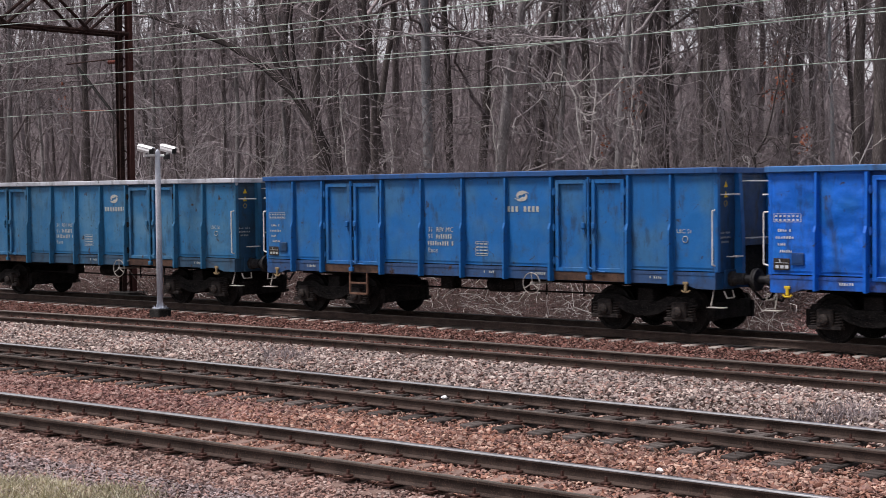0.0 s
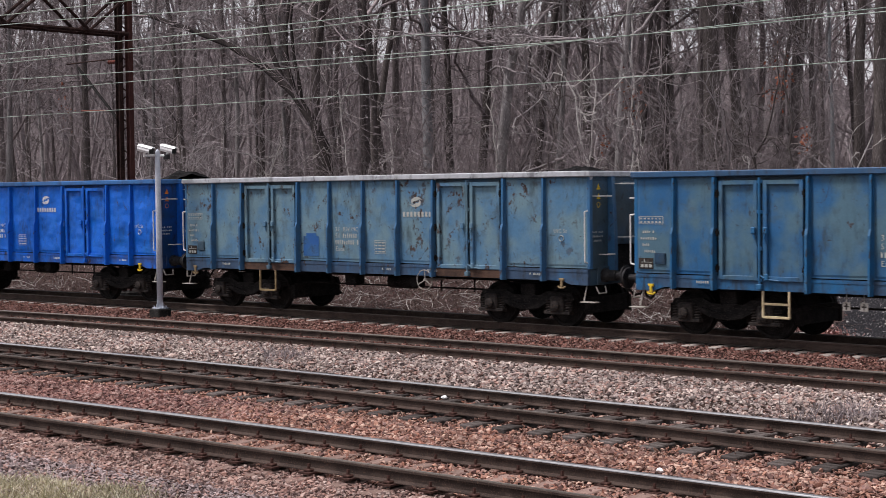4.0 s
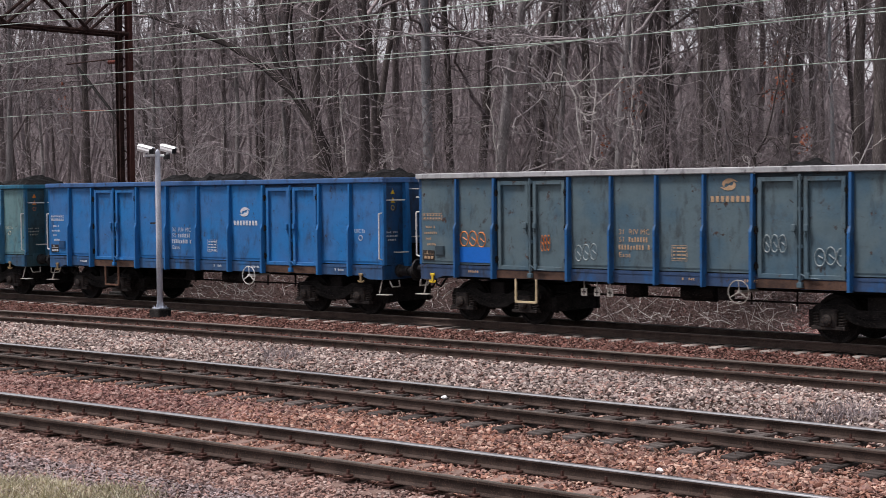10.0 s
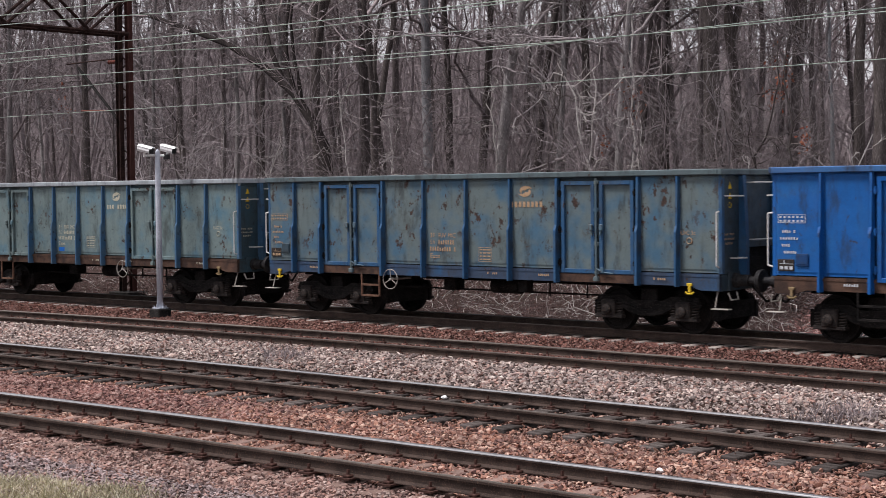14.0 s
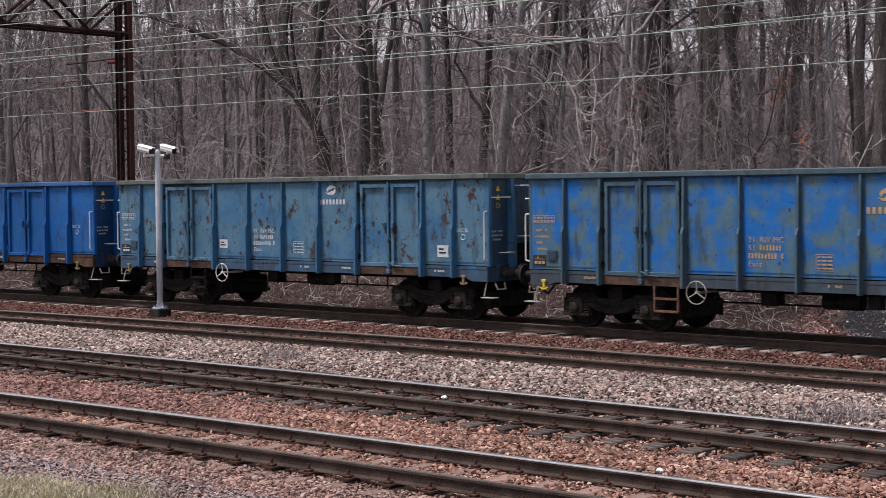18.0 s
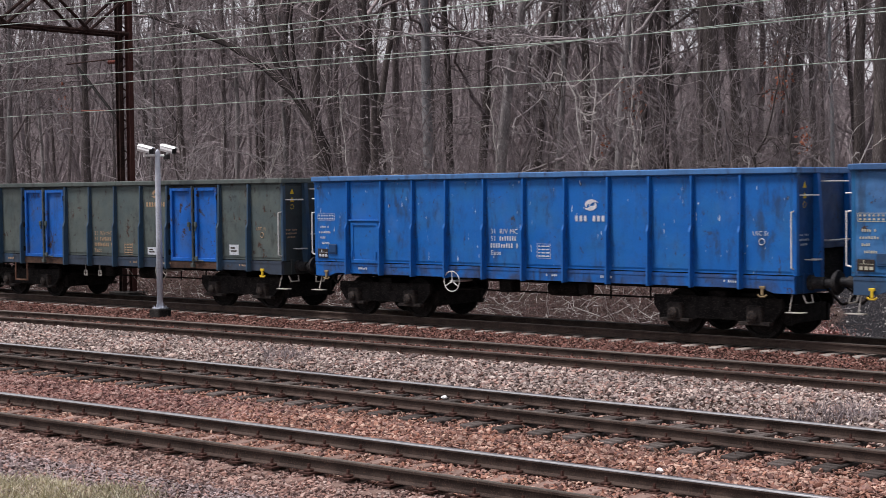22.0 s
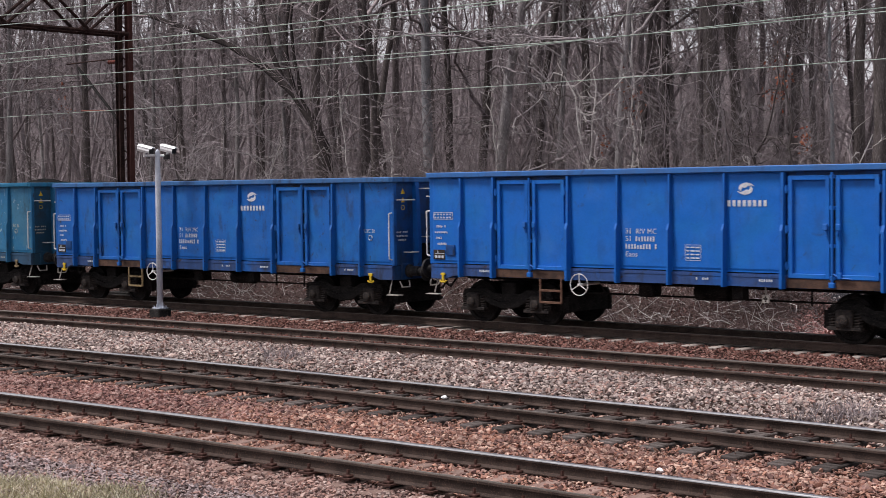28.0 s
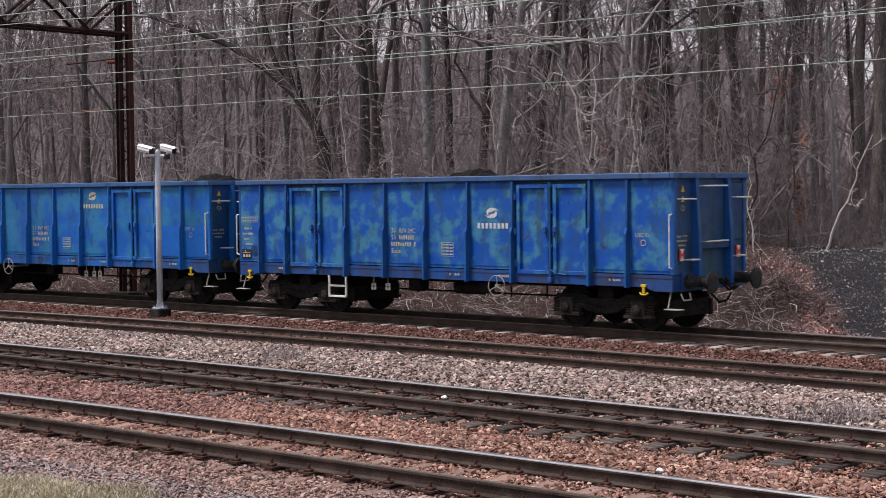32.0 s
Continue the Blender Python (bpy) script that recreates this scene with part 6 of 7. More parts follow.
def brush_thicket():
    """Knee- to head-high tangle of thin stems between the trunks."""
    r = np.random.default_rng(61)
    n = 9000
    px, y = r.uniform(-60, 1630, n), 37.2 + 22 * r.beta(1.0, 1.5, n)
    x = y * np.tan(YAW + np.arctan((px - 784) / 2711.67))
    k = 6
    P = np.zeros((n, k, 3))
    P[:, 0] = np.stack([x, y, ground_z(x, y) - 0.05], -1)
    d = np.stack([r.normal(0, 0.75, n), r.normal(0, 0.5, n), np.ones(n)], -1)
    L = r.lognormal(0.62, 0.38, n)
    for s in range(1, k):
        d = d / np.linalg.norm(d, axis=1, keepdims=True) + r.normal(0, 0.30, (n, 3)) - np.array([0, 0, 0.05])
        P[:, s] = P[:, s - 1] + d / np.linalg.norm(d, axis=1, keepdims=True) * (L / (k - 1))[:, None]
    tw = branches(r, P, n * 2, 0.2, 1.0, 0.55, 0.7, 0.05, 4, 0.35)
    me = raw_mesh("brush_thicket", *joined([tube_batch(P, taper(n, k, 0.011, 0.004, r), 3), tube_batch(tw, taper(n * 2, 4, 0.005, 0.0025, r), 3)]), True)
    thing("brush_thicket", me, MAT_DEEP, "tangled thin brown brush under the trees", "brush", kind="stuff")


brush_thicket()


def brushwood():
    """Cut branches and fallen twigs lying along the foot of the bank."""
    r = np.random.default_rng(31)
    n = 14000
    px, y = r.uniform(-60, 1500, n), 30.6 + 5.6 * r.beta(1.2, 1.9, n)
    x = y * np.tan(YAW + np.arctan((px - 784) / 2711.67))
    keep = x + 0.8 * (y - 31) < -16.2
    x, y = x[keep], y[keep]
    n = len(x)
    k = 4
    P = np.zeros((n, k, 3))
    P[:, 0] = np.stack([x, y, ground_z(x, y) + r.uniform(0.0, 0.28, n)], -1)
    d = np.stack([r.normal(0, 1, n), r.normal(0, 0.7, n), r.normal(0.12, 0.22, n)], -1)
    L = r.lognormal(-1.15, 0.55, n)
    for s in range(1, k):
        d = d / np.linalg.norm(d, axis=1, keepdims=True) + r.normal(0, 0.5, (n, 3))
        P[:, s] = P[:, s - 1] + d / np.linalg.norm(d, axis=1, keepdims=True) * (L / (k - 1))[:, None]
    P[:n // 11] = P[:n // 11, :1] + (P[:n // 11] - P[:n // 11, :1]) * 1.7
    P[:, :, 2] = np.maximum(P[:, :, 2], ground_z(P[:, :, 0], P[:, :, 1]) + 0.005)
    half = n // 11
    for name, sel, mat, lab in (("brushwood_pale", slice(0, half), MAT_BIRCH, "pale cut branches littering the bank"), ("brushwood_brown", slice(half, n), MAT_LITTER, "brown fallen twigs littering the bank")):
        q = P[sel]
        thing(name, raw_mesh(name, *tube_batch(q, taper(len(q), k, 0.0115 if "pale" in name else 0.0075, 0.003, r), 4), True), mat, lab, "brushwood", kind="stuff")


brushwood()


def brush_pile():
    """A heap of cut brush at the edge of the black earth."""
    r = np.random.default_rng(77)
    n = 1300
    cx, cy = along(1372, 32.6), 32.6
    u, v = r.normal(0, 1, n), r.normal(0, 1, n)
    x, y = cx + 0.62 * u, cy + 0.5 * v
    k = 5
    P = np.zeros((n, k, 3))
    P[:, 0] = np.stack([x, y, ground_z(x, y) + 0.75 * np.exp(-0.5 * (u * u + v * v)) * r.uniform(0.2, 1.0, n)], -1)
    d = np.stack([r.normal(0.2, 1, n), r.normal(0, 0.7, n), r.normal(0.05, 0.3, n)], -1)
    L = r.lognormal(-0.85, 0.5, n)
    for s in range(1, k):
        d = d / np.linalg.norm(d, axis=1, keepdims=True) + r.normal(0, 0.38, (n, 3))
        P[:, s] = P[:, s - 1] + d / np.linalg.norm(d, axis=1, keepdims=True) * (L / (k - 1))[:, None]
    P[:, :, 2] = np.maximum(P[:, :, 2], ground_z(P[:, :, 0], P[:, :, 1]) + 0.005)
    heap = tagged(new("brush_pile"), "heaped cut brush at the edge of black earth", "brush pile")
    for name, sel, mat, r0, lab in (("dark_brush", slice(0, 1120), MAT_LITTER, 0.010, "brown twigs"), ("pale_brush", slice(1120, n), MAT_TWIG_PALE, 0.012, "pale twigs")):
        q = P[sel]
        tagged(part(name, raw_mesh(name, *tube_batch(q, taper(len(q), k, r0, 0.004, r), 4), True), mat, heap), lab, kind="stuff")


brush_pile()


def leaves(name, n, seed, place, size, cols, label):
    r = np.random.default_rng(seed)
    c = place(r, n)
    n = len(c)
    a = r.normal(0, 1, (n, 3))
    a /= np.linalg.norm(a, axis=1, keepdims=True)
    b = np.cross(a, r.normal(0, 1, (n, 3)))
    b /= np.linalg.norm(b, axis=1, keepdims=True) + 1e-9
    s = (size * r.lognormal(0, 0.3, n))[:, None]
    nrm = np.cross(a, b)
    V = np.stack([c - a * s, c + b * s * 0.55 + nrm * s * 0.2, c + a * s, c - b * s * 0.55 + nrm * s * 0.2], 1)
    F = np.arange(4 * n).reshape(n, 4)[:, [0, 1, 2, 3]]
    F = np.concatenate([F[:, [0, 1, 2]], F[:, [0, 2, 3]]])
    return thing(name, raw_mesh(name, V.reshape(-1, 3), F), stone_material(name + "_colour", cols), label, "leaves", kind="stuff")


def on_bank(r, n):
    px, y = r.uniform(-60, 1600, n), 30.2 + 7.5 * r.beta(1.2, 1.8, n)
    x = y * np.tan(YAW + np.arctan((px - 784) / 2711.67))
    keep = (x + 0.8 * (y - 31) + r.normal(0, 0.25, n) < -15.5) | (r.uniform(0, 1, n) < 0.015)
    x, y = x[keep], y[keep]
    return np.stack([x, y, ground_z(x, y) + r.uniform(0.0, 0.06, len(x))], -1)


# palette darkened to take in the shade seen under the wagons
leaves("leaf_litter", 60000, 33, on_bank, 0.032, [(0.04, 0.024, 0.022), (0.13, 0.075, 0.07), (0.27, 0.18, 0.17), (0.12, 0.045, 0.04), (0.46, 0.37, 0.36), (0.06, 0.038, 0.036), (0.17, 0.072, 0.06), (0.03, 0.02, 0.018)], "pale and reddish dead leaves on the bank")


def on_edge(r, n):
    y = 30.5 + 4.2 * r.uniform(0, 1, n) ** 1.3
    x = -15.75 - 0.8 * (y - 31) + r.normal(-0.35, 0.4, n)
    return np.stack([x, y, ground_z(x, y) + r.uniform(0.0, 0.14, n)], -1)


leaves("red_leaf_litter", 3800, 36, on_edge, 0.034, [(0.20, 0.075, 0.07), (0.42, 0.22, 0.20), (0.55, 0.36, 0.34), (0.30, 0.12, 0.11), (0.66, 0.50, 0.48)], "reddish dead leaves heaped along the edge of black earth")


def on_coal(r, n):
    px, y = r.uniform(1380, 1600, n), 30.4 + 7.5 * r.uniform(0, 1, n)
    x = y * np.tan(YAW + np.arctan((px - 784) / 2711.67))
    return np.stack([x, y, ground_z(x, y) + r.uniform(0.0, 0.03, n)], -1)


leaves("pale_chips", 1500, 35, on_coal, 0.026, [(0.3, 0.28, 0.28), (0.6, 0.57, 0.56), (0.14, 0.13, 0.14), (0.45, 0.41, 0.40)], "small pale chips strewn on black earth")


def red_clusters(r, n):
    out = []
    for px, py, w, k in ((1386, 130, 16, 60), (1375, 170, 12, 45), (1116, 180, 16, 60), (1425, 248, 9, 40), (1412, 325, 10, 45), (1418, 380, 12, 45), (118, 188, 12, 30), (1070, 255, 10, 25)):
        y = 37.5
        d = y / math.cos(YAW + math.atan((px - 784) / 2711.67)) * math.cos(math.atan((px - 784) / 2711.67))
        c = np.array([along(px, y), y, 2.94 + (338 - py - (px - 784) * 0.011) / 2711.67 * d])
        out.append(c + r.normal(0, 1, (k, 3)) * w / 2711.67 * d * np.array([0.8, 0.8, 1.3]))
    return np.concatenate(out)


leaves("withered_leaves", 1, 34, red_clusters, 0.05, [(0.12, 0.04, 0.03), (0.22, 0.07, 0.045), (0.26, 0.11, 0.07), (0.16, 0.07, 0.05)], "rusty red withered leaves left on twigs")


# crooked bare saplings and a few pale young trees along the wood's edge
def sapling(px, h, y, seed, lean, mat, label, r0=0.035, limbs=6, twigs=16):
    r = np.random.default_rng(seed)
    x = along(px, y)
    z0 = float(ground_z(x, y))
    k = 12
    u = np.linspace(0, 1, k)
    wob = r.normal(0, 0.05, (k, 2)).cumsum(0) * h * 0.4
    wob[0] = 0
    P = np.stack([x + lean * u * h + wob[:, 0], y + 0.5 * wob[:, 1], z0 - 0.1 + u * (h + 0.1)], -1)[None]
    a = branches(r, P, limbs, 0.3, 0.95, h * 0.34, 0.6, 0.05, 9, 0.42)
    b = branches(r, a, twigs, 0.15, 1, h * 0.13, 0.6, 0.05, 6, 0.45)
    c = branches(r, b, twigs * 2, 0.2, 1, h * 0.06, 0.6, 0.1, 3, 0.3)
    root = tagged(new("sapling"), label, "sapling", "edge saplings")
    part("stem", raw_mesh("stem", *tube_batch(P, np.linspace(r0, r0 * 0.4, k)[None], 7), True), mat, root)
    part("crown", raw_mesh("crown", *joined([tube_batch(a, taper(limbs, 9, r0 * 0.45, r0 * 0.16, r), 5), tube_batch(b, taper(twigs, 6, 0.011, 0.005, r), 4), tube_batch(c, taper(twigs * 2, 3, 0.006, 0.003, r), 3)]), True), mat, root, "crooked bare branches")


sapling(1458, 3.0, 36.5, 74, 0.42, MAT_BIRCH, "pale young birch at the edge of a black heap", 0.036, 4, 8)
sapling(1130, 8.5, 38.0, 72, 0.02, MAT_BIRCH, "slim birch with flecked white bark", 0.05, 5, 12)
sapling(1337, 2.6, 35.5, 73, 0.0, MAT_BIRCH, "straight pale sapling on the bank", 0.022, 2, 5)
r_sp = np.random.default_rng(17)
for i, px in enumerate((60, 205, 322, 470, 648, 676, 800, 884, 962, 1052, 1075, 1170, 1310, 1395)):
    pale = i in (3, 4, 5, 7, 9, 10, 11)
    sapling(px, r_sp.uniform(3.6, 6.5), r_sp.uniform(35.6, 38.2), 200 + i, r_sp.uniform(-0.3, 0.3), MAT_BIRCH if pale else MAT_BARK_DEEP, "crooked pale sapling at the wood's edge" if pale else "crooked dark sapling at the wood's edge", r_sp.uniform(0.028, 0.05))


# more slender trunks between the big ones, a little way into the wood
r_in = np.random.default_rng(90)
for i in range(27):
    px, y = 12 + i * (50 if i < 16 else 58) + r_in.uniform(-16, 16), r_in.uniform(41, 56)
    kind = ("straight", "straight_b", "slim", "forked", "slim_b", "leaning_b", "straight")[i % 7]
    tree(kind, along(px, y), y, r_in.uniform(0.9, 1.2), r_in.uniform(0, 360), MAT_BARK, "tall leafless tree with dark brown bark", r_in.uniform(0.7, 1.1))


# ------------------------------------------------------------------ mast, gantry and wires
MAT_MAST = surface("mast_rust", (0.020, 0.012, 0.011), (0.045, 0.024, 0.021), 3.0, 0.8, 0.1, (0.06, 0.03, 0.025), 0.4, 0.01, 25)
MAT_GALV = surface("galvanised_steel", (0.44, 0.47, 0.54), (0.54, 0.57, 0.63), 4.0, 0.5, 0.1, (0.36, 0.39, 0.46), 0.1, 0.004, 40)
MAT_HOUSING = surface("white_housing", (0.80, 0.80, 0.80), (0.85, 0.85, 0.85), 5, 0.4, 0, None, 0.05)
MAT_BLACK = surface("black_plastic", (0.008, 0.008, 0.009), (0.015, 0.015, 0.016), 5, 0.35)
MAT_BASE = surface("tarred_base", (0.010, 0.010, 0.010), (0.03, 0.028, 0.027), 6, 0.8, 0, (0.06, 0.055, 0.05))
MAT_WIRE = surface("weathered_copper_wire", (0.30, 0.37, 0.32), (0.40, 0.47, 0.41), 0.5, 0.6, 0.0)


def gantry():
    """Riveted lattice mast behind the tracks and the truss that crosses them from its head."""
    mx, my = -40.6, 30.6
    root = tagged(new("catenary_gantry"), "dark rusty lattice mast with a truss across the tracks", "gantry")
    root.matrix_world = pose(mx, my, -0.45)
    top = 9.9
    legs = [(0.06, -0.09), (0.34, 0.10)]
    for k, (x, y) in enumerate(legs):
        bm = bmesh.new()
        half = [(-0.10, -0.08), (-0.085, -0.08), (-0.085, -0.012), (0.085, -0.012), (0.085, -0.08), (0.10, -0.08)]
        prism(bm, [(x + u, y + v) for u, v in half] + [(x - u, y - v) for u, v in half], 0, top, "z")
        part("leg", bm, MAT_MAST if k == 0 else surface("mast_red_lead", (0.055, 0.022, 0.02), (0.075, 0.032, 0.028), 3, 0.8, 0.05, (0.03, 0.016, 0.015)), root)
    bm = bmesh.new()
    box(bm, 0.06, 0.34, -0.012, 0.012, -0.022, 0.022)
    batten = to_mesh(bm, "batten")
    for i in range(19):
        part("batten", batten, MAT_MAST, root, "", pose(0, -0.02, 0.4 + i * 0.5, 0, 38 if i % 2 else -38, 30))
    bm = bmesh.new()
    box(bm, -0.3, 0.7, -0.4, 0.4, -0.1, 0.25, 0.02)
    part("footing", bm, MAT_BASE, root, "stained concrete footing")
    # truss towards the viewer's side, chords at two heights
    z0, z1, ln = 8.55, 9.75, 27.0
    for x in (-0.25, 0.45):
        for z in (z0, z1):
            bm = bmesh.new()
            rod(bm, (x, 0.0, z), (x, -ln, z), 0.065, 6)
            part("chord", bm, MAT_MAST, root)
    bm = bmesh.new()
    rod(bm, (0, 0, z0), (0, -1.5, z1), 0.05, 6)
    diag = to_mesh(bm, "diagonal")
    bm = bmesh.new()
    rod(bm, (0, -1.5, z0), (0, 0, z1), 0.05, 6)
    diag2 = to_mesh(bm, "diagonal")
    for i in range(18):
        for x in (-0.25, 0.45):
            part("diagonal", diag if i % 2 else diag2, MAT_MAST, root, "", pose(x, -1.5 * i, 0))
    bm = bmesh.new()
    rod(bm, (-0.25, 0, z0), (0.45, 0, z0), 0.04, 6)
    cross = to_mesh(bm, "cross_tie")
    for i in range(19):
        part("cross_tie", cross, MAT_MAST, root, "", pose(0, -1.5 * i, 0))
    # far mast of the portal, outside the view
    bm = bmesh.new()
    for x in (-0.12, 0.30):
        box(bm, x - 0.1, x + 0.1, -ln - 0.1, -ln + 0.1, 0.0, top)
    part("far_leg", bm, MAT_MAST, root)
    # one long slanting stay on the wood's side
    bm = bmesh.new()
    rod(bm, (-2.7, 0.3, 7.67), (-0.02, 0.0, 5.70), 0.05, 6)
    part("stay", bm, MAT_IRON, root)
    # register arms and an insulator on the wood's side of the mast
    red = surface("arm_red_oxide", (0.12, 0.036, 0.028), (0.18, 0.06, 0.045), 6, 0.7, 0, (0.08, 0.03, 0.025))
    bm = bmesh.new()
    rod(bm, (-2.56, 0.3, 6.22), (-0.88, 0.1, 6.15), 0.026, 6)
    part("register_arm", bm, red, root, "red-painted register arm")
    bm = bmesh.new()
    rod(bm, (-3.5, 0.4, 7.84), (0.0, 0.0, 7.80), 0.026, 6)
    rod(bm, (-0.88, 0.1, 6.15), (-0.5, 0.05, 6.05), 0.022, 6)
    part("cantilever", bm, MAT_MAST, root)
    bm = bmesh.new()
    lathe(bm, [(-0.30, 0.03), (-0.26, 0.07), (-0.20, 0.04), (-0.14, 0.07), (-0.08, 0.04), (-0.02, 0.07), (0.04, 0.04), (0.10, 0.07), (0.16, 0.03)], "x", 10)
    part("insulator", bm, red, root, "rust-red ribbed insulator", pose(-0.30, -0.02, 7.70))


gantry()


def wire(name, y_track, pts, radius, label):
    """A wire along a track: it passes through sight points, sags evenly, and runs on out of view."""
    ends = []
    for px, py in pts:
        z, x = z_at(px, py, y_track)
        ends.append((x, y_track, z))
    (xa, ya, za), (xb, yb, zb) = ends[0], ends[-1]
    s = (zb - za) / (xb - xa)
    P = [(xa - 60, ya, za - s * 20)] + ends + [(xb + 60, yb, zb + s * 20)]
    P = np.array(P)
    xs = np.linspace(P[0, 0], P[-1, 0], 40)
    line = np.stack([xs, np.full(40, y_track), np.interp(xs, P[:, 0], P[:, 2])], -1)[None]
    thing(name, raw_mesh(name, *tube_batch(line, np.full((1, 40), radius), 6), True), MAT_WIRE, label, "wire", "overhead wires")


wire("contact_wire", 27.2, [(0, 208), (530, 175), (1050, 142), (1568, 104)], 0.0098, "pale green-grey contact wire over the far track")
wire("catenary_wire", 27.2, [(0, 165), (530, 119), (1050, 71), (1568, 12)], 0.010, "pale green-grey catenary wire over the far track")
wire("contact_wire", 22.4, [(0, 142), (530, 108), (1050, 70), (1568, 20)], 0.0088, "pale green-grey contact wire over the disused track")
wire("catenary_wire", 22.4, [(60, 99), (530, 80), (1050, 35), (1350, 0)], 0.0078, "pale green-grey catenary wire over the disused track")
wire("contact_wire", 17.3, [(0, 95), (530, 41), (890, 2)], 0.0078, "pale green-grey contact wire over the second track")
wire("catenary_wire", 17.3, [(0, 113), (530, 53), (900, 4)], 0.007, "pale green-grey catenary wire over the second track")
wire("contact_wire", 12.5, [(0, 28), (240, 0)], 0.0055, "pale green-grey contact wire along the first track")
wire("catenary_wire", 12.5, [(0, 42), (530, 8)], 0.0055, "pale green-grey catenary wire along the first track")


# ------------------------------------------------------------------ camera post
def camera_post():
    root = tagged(new("camera_post"), "slim galvanised pole with two white surveillance cameras", "camera post")
    gz = -0.30
    root.matrix_world = pose(-31.75, 25.06, gz)
    bm = bmesh.new()
    lathe(bm, [(0.10, 0.082), (2.2, 0.078), (4.30, 0.066), (4.36, 0.05), (4.40, 0.02)], "z", 16)
    for f in bm.faces:
        f.smooth = True
    part("pole", bm, MAT_GALV, root)
    bm = bmesh.new()
    box(bm, -0.21, 0.21, -0.21, 0.21, -0.1, 0.27, 0.03)
    part("footing", bm, MAT_BASE, root, "black tarred footing")
    bm = bmesh.new()
    box(bm, -0.15, 0.15, -0.15, 0.15, 0.27, 0.295, 0.004)
    for a in range(4):
        c, s = math.cos(a * math.pi / 2 + 0.785), math.sin(a * math.pi / 2 + 0.785)
        prism(bm, [(0.07, 0.295), (0.145, 0.295), (0.07, 0.53)], -0.006, 0.006)
        bmesh.ops.rotate(bm, verts=bm.verts[-6:], cent=(0, 0, 0), matrix=Matrix.Rotation(a * math.pi / 2, 3, "Z"))
        rod(bm, (0.15 * c, 0.15 * s, 0.29), (0.15 * c, 0.15 * s, 0.34), 0.014, 6)
    part("base_flange", bm, MAT_GALV, root)
    bm = bmesh.new()
    rod(bm, (-0.19, -0.24, 4.24), (0.19, 0.24, 4.24), 0.03, 8)
    box(bm, -0.05, 0.05, -0.05, 0.05, 4.18, 4.30, 0.01)
    part("bracket", bm, MAT_HOUSING, root, "white bracket arm")
    for sx, turn in ((-0.19, 12), (0.17, 12)):
        c = pose(sx, sx * 1.27, 4.41, 0, 13, turn)
        bm = bmesh.new()
        prism(bm, [(-0.06, -0.085), (0.06, -0.085), (0.09, -0.03), (0.085, 0.045), (0.045, 0.085), (-0.045, 0.085), (-0.085, 0.045), (-0.09, -0.03)], -0.20, 0.20, "x")
        cam_ob = part("surveillance_camera", bm, MAT_HOUSING, root, "white surveillance camera", c)
        bm = bmesh.new()
        prism(bm, [(-0.10, 0.05), (-0.05, 0.098), (0.05, 0.098), (0.10, 0.05), (0.092, 0.045), (0.046, 0.088), (-0.046, 0.088), (-0.092, 0.045)], -0.21, 0.27, "x")
        part("sunshield", bm, MAT_HOUSING, cam_ob)
        bm = bmesh.new()
        prism(bm, [(-0.055, -0.08), (0.055, -0.08), (0.083, -0.03), (0.078, 0.042), (0.042, 0.078), (-0.042, 0.078), (-0.078, 0.042), (-0.083, -0.03)], 0.195, 0.215, "x")
        part("front_glass", bm, MAT_BLACK, cam_ob, "black front glass")
        bm = bmesh.new()
        rod(bm, (0, 0, -0.20), (0, 0, -0.05), 0.03, 8)
        part("swivel", bm, MAT_HOUSING, cam_ob)
    bm = bmesh.new()
    box(bm, 0.10, 0.22, 0.12, 0.24, 4.14, 4.27, 0.01)
    part("junction_box", bm, MAT_BLACK, root, "small black box")


camera_post()


# ------------------------------------------------------------------ grass and weeds
def blades(name, centres, spread, n, h, cols, label, seed):
    r = np.random.default_rng(seed)
    c = np.concatenate([np.array(q) + r.normal(0, 1, (n, 2)) * spread for q in centres])
    m = len(c)
    z = ground_z(c[:, 0], c[:, 1])
    a = r.uniform(0, 6.28, m)
    H = h * r.lognormal(0, 0.35, m)
    lean = r.normal(0, 0.45, (m, 2))
    w = 0.006
    base = np.stack([c[:, 0], c[:, 1], z - 0.02], -1)
    side = np.stack([np.cos(a) * w, np.sin(a) * w, 0 * a], -1)
    mid = base + np.stack([lean[:, 0] * H * 0.35, lean[:, 1] * H * 0.35, H * 0.6], -1)
    tip = base + np.stack([lean[:, 0] * H, lean[:, 1] * H, H * 0.92], -1)
    V = np.stack([base - side, base + side, mid + side * 0.7, mid - side * 0.7, tip + side * 0.1, tip - side * 0.1], 1)
    F = (np.array([[0, 1, 2, 3], [3, 2, 4, 5]])[None] + 6 * np.arange(m)[:, None, None]).reshape(-1, 4)
    return thing(name, raw_mesh(name, V.reshape(-1, 3), F), stone_material(name + "_colour", cols, 0.8), label, "grass", kind="stuff")


r_g = np.random.default_rng(8)
verge = []
for _ in range(240):
    px, py = r_g.uniform(-60, 262), 0
    py = 850 + 0.06 * max(px - 80, 0) + r_g.uniform(0, 90)
    q = CAM_POSE.to_3x3() @ Vector(((px - 784) / 2711.67, (441 - py) / 2711.67, -1))
    s = (-0.25 - EYE.z) / q.z
    verge.append((q.x * s, q.y * s))
blades("grass_verge", verge, 0.13, 170, 0.085, [(0.19, 0.175, 0.09), (0.38, 0.34, 0.21), (0.50, 0.45, 0.33), (0.16, 0.155, 0.075), (0.62, 0.57, 0.46), (0.30, 0.24, 0.16)], "short yellow-green dry grass on the verge", 41)


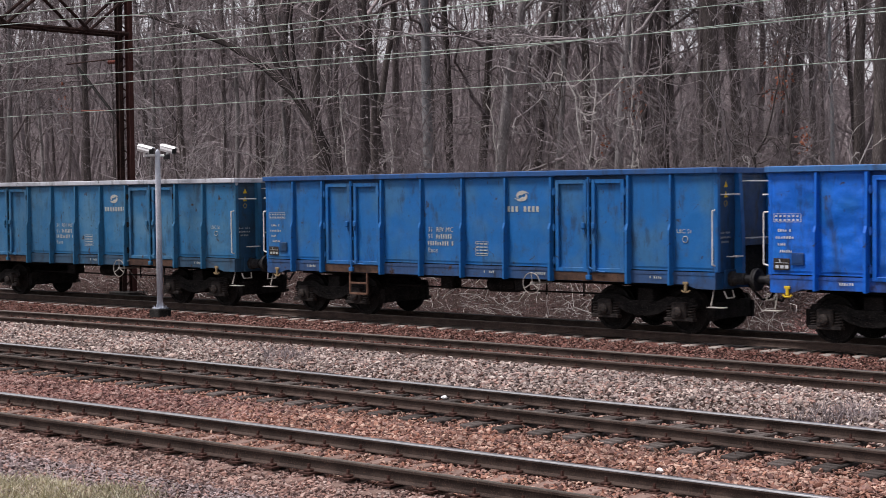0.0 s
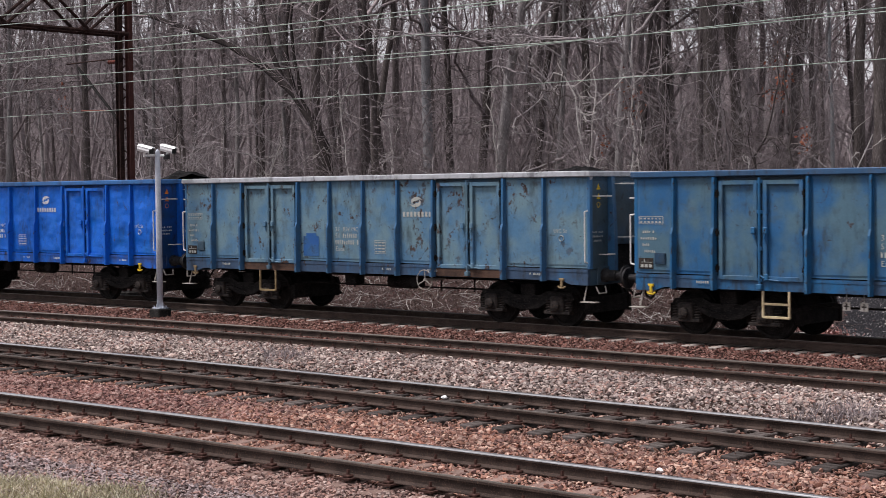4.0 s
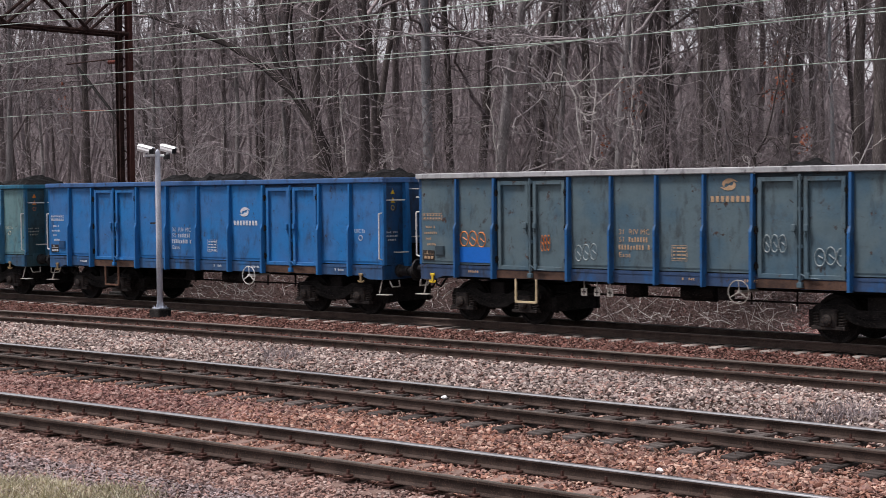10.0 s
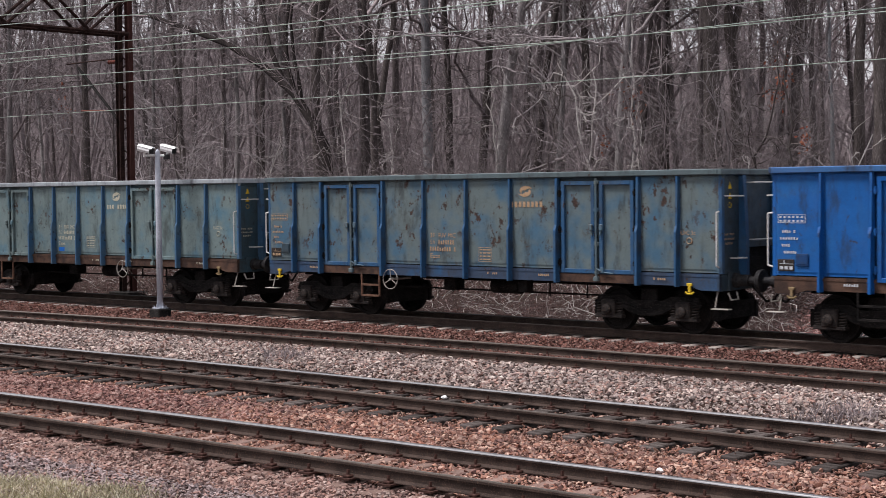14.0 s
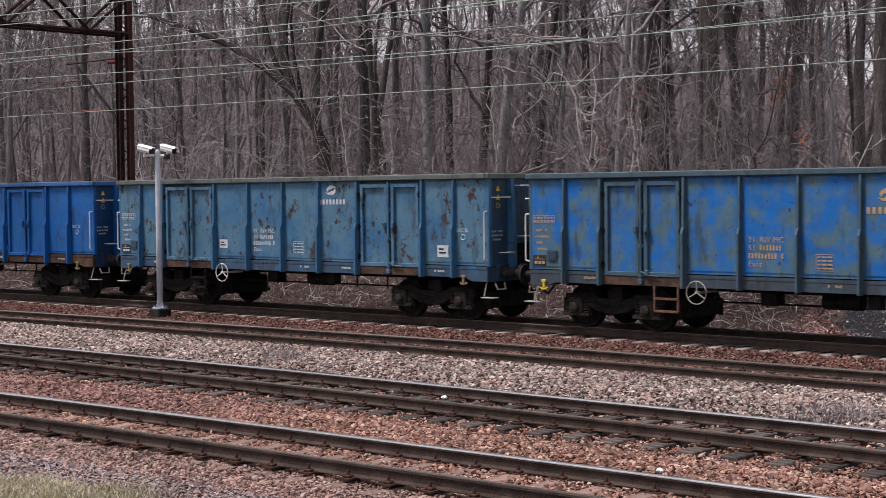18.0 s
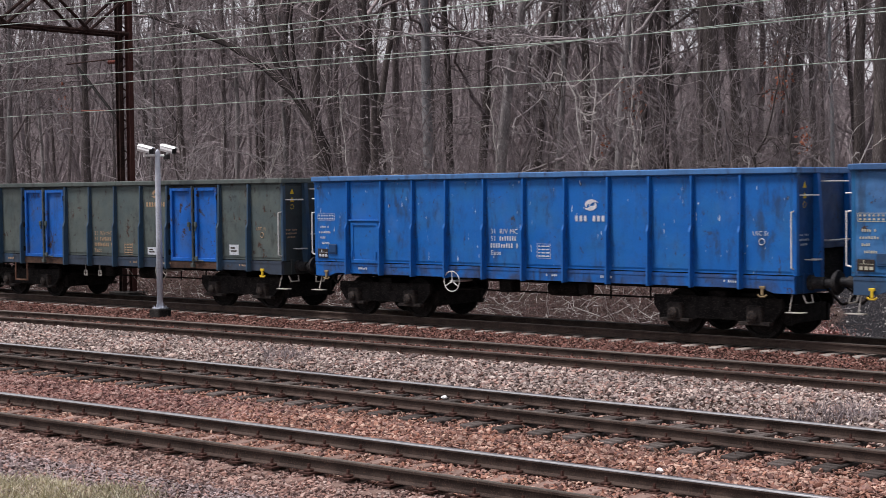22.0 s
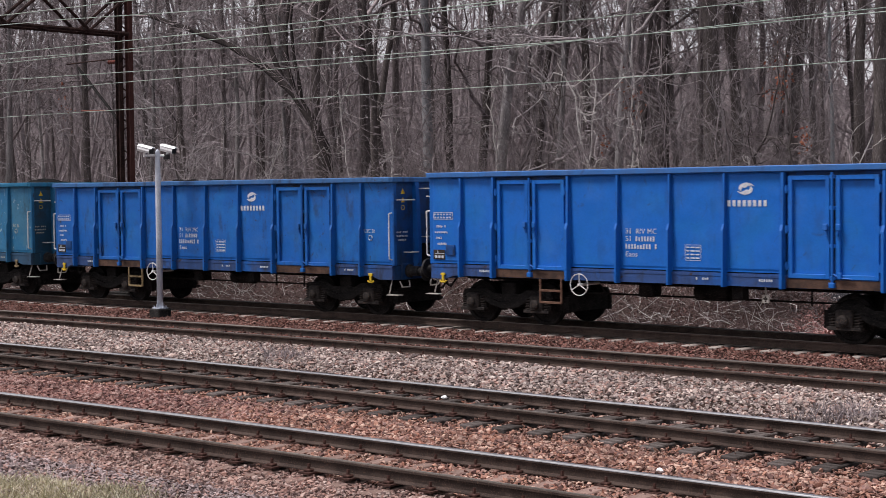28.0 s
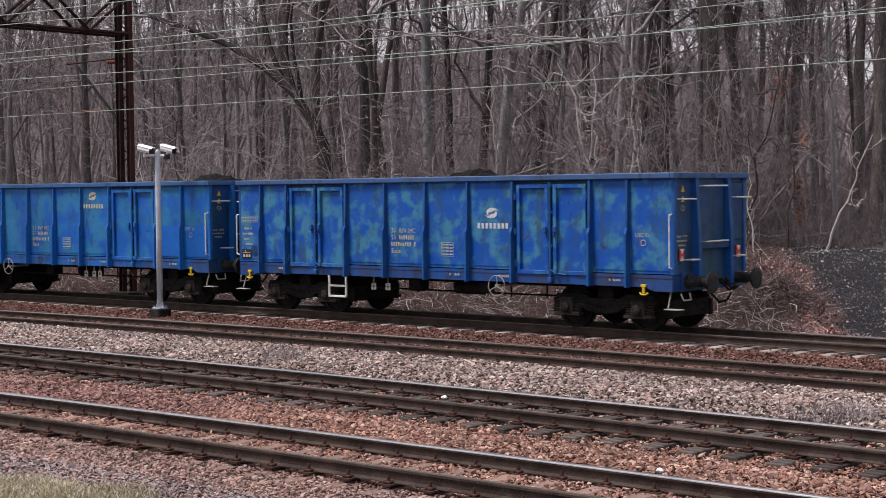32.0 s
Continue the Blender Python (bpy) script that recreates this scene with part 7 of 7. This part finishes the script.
def weed(px, py, n, label):
    q = CAM_POSE.to_3x3() @ Vector(((px - 784) / 2711.67, (441 - py) / 2711.67, -1))
    s = (-0.2 - EYE.z) / q.z
    x, y = q.x * s, q.y * s
    r = np.random.default_rng(int(px))
    k = 4
    P = np.zeros((n, k, 3))
    P[:, 0] = np.stack([x + r.normal(0, 0.28, n), y + r.normal(0, 0.18, n), np.full(n, -0.22)], -1)
    d = np.stack([r.normal(0, 0.5, n), r.normal(0, 0.5, n), np.ones(n)], -1)
    for i in range(1, k):
        d = d + r.normal(0, 0.25, (n, 3))
        P[:, i] = P[:, i - 1] + d / np.linalg.norm(d, axis=1, keepdims=True) * (0.09 * r.lognormal(0, 0.3, n))[:, None]
    thing("weed", raw_mesh("weed", *tube_batch(P, taper(n, k, 0.007, 0.003, r), 3)), MAT_TWIG, label, "weed", "dry weeds", "stuff")


weed(505, 640, 130, "dry dark weed tuft in the grey ballast")
weed(1506, 742, 120, "dry dark weed tuft in the grey ballast")
weed(1445, 748, 60, "dry dark weed tuft in the grey ballast")
weed(680, 552, 40, "dry weed beside the track")


def pale_stone(px, py, z, size):
    q = CAM_POSE.to_3x3() @ Vector(((px - 784) / 2711.67, (441 - py) / 2711.67, -1))
    s = (z - EYE.z) / q.z
    bm = bmesh.new()
    bmesh.ops.create_icosphere(bm, subdivisions=2, radius=size)
    r = random.Random(px)
    for v in bm.verts:
        v.co *= r.uniform(0.8, 1.15)
        v.co.z *= 0.65
    thing("stone", bm, MAT_HOUSING, "white stone lying on a sleeper", "stone", m=pose(q.x * s, q.y * s, z + size * 0.45))


pale_stone(786, 706, -0.28, 0.05)
pale_stone(1168, 836, -0.2, 0.045)


# ------------------------------------------------------------------ what moves
def motions():
    times = [round(0.5 * i, 3) for i in range(64)] + [31.9, 32.0]
    for i, things in enumerate(TRAIN):
        rows = []
        for t in times:
            x = tail_x(min(t, 31.993)) - END - PITCH_WAGON * (WAGONS - 1 - i)
            rows.append((t, pose(x, track_y(4, x), 0, 0, 0, math.degrees(track_turn(4, x)))))
        for ob in things:
            walk(ob, rows)
    spin = [round(i / 15, 4) for i in range(481)]
    turns = [(t, (tail_x(0.0) - tail_x(min(t, 31.993))) / 0.46) for t in spin]
    for ob in WHEELSETS:
        p = ob.matrix_basis.translation.copy()
        walk(ob, [(t, Matrix.Translation(p) @ Matrix.Rotation(-a, 4, "Y")) for t, a in turns])


motions()
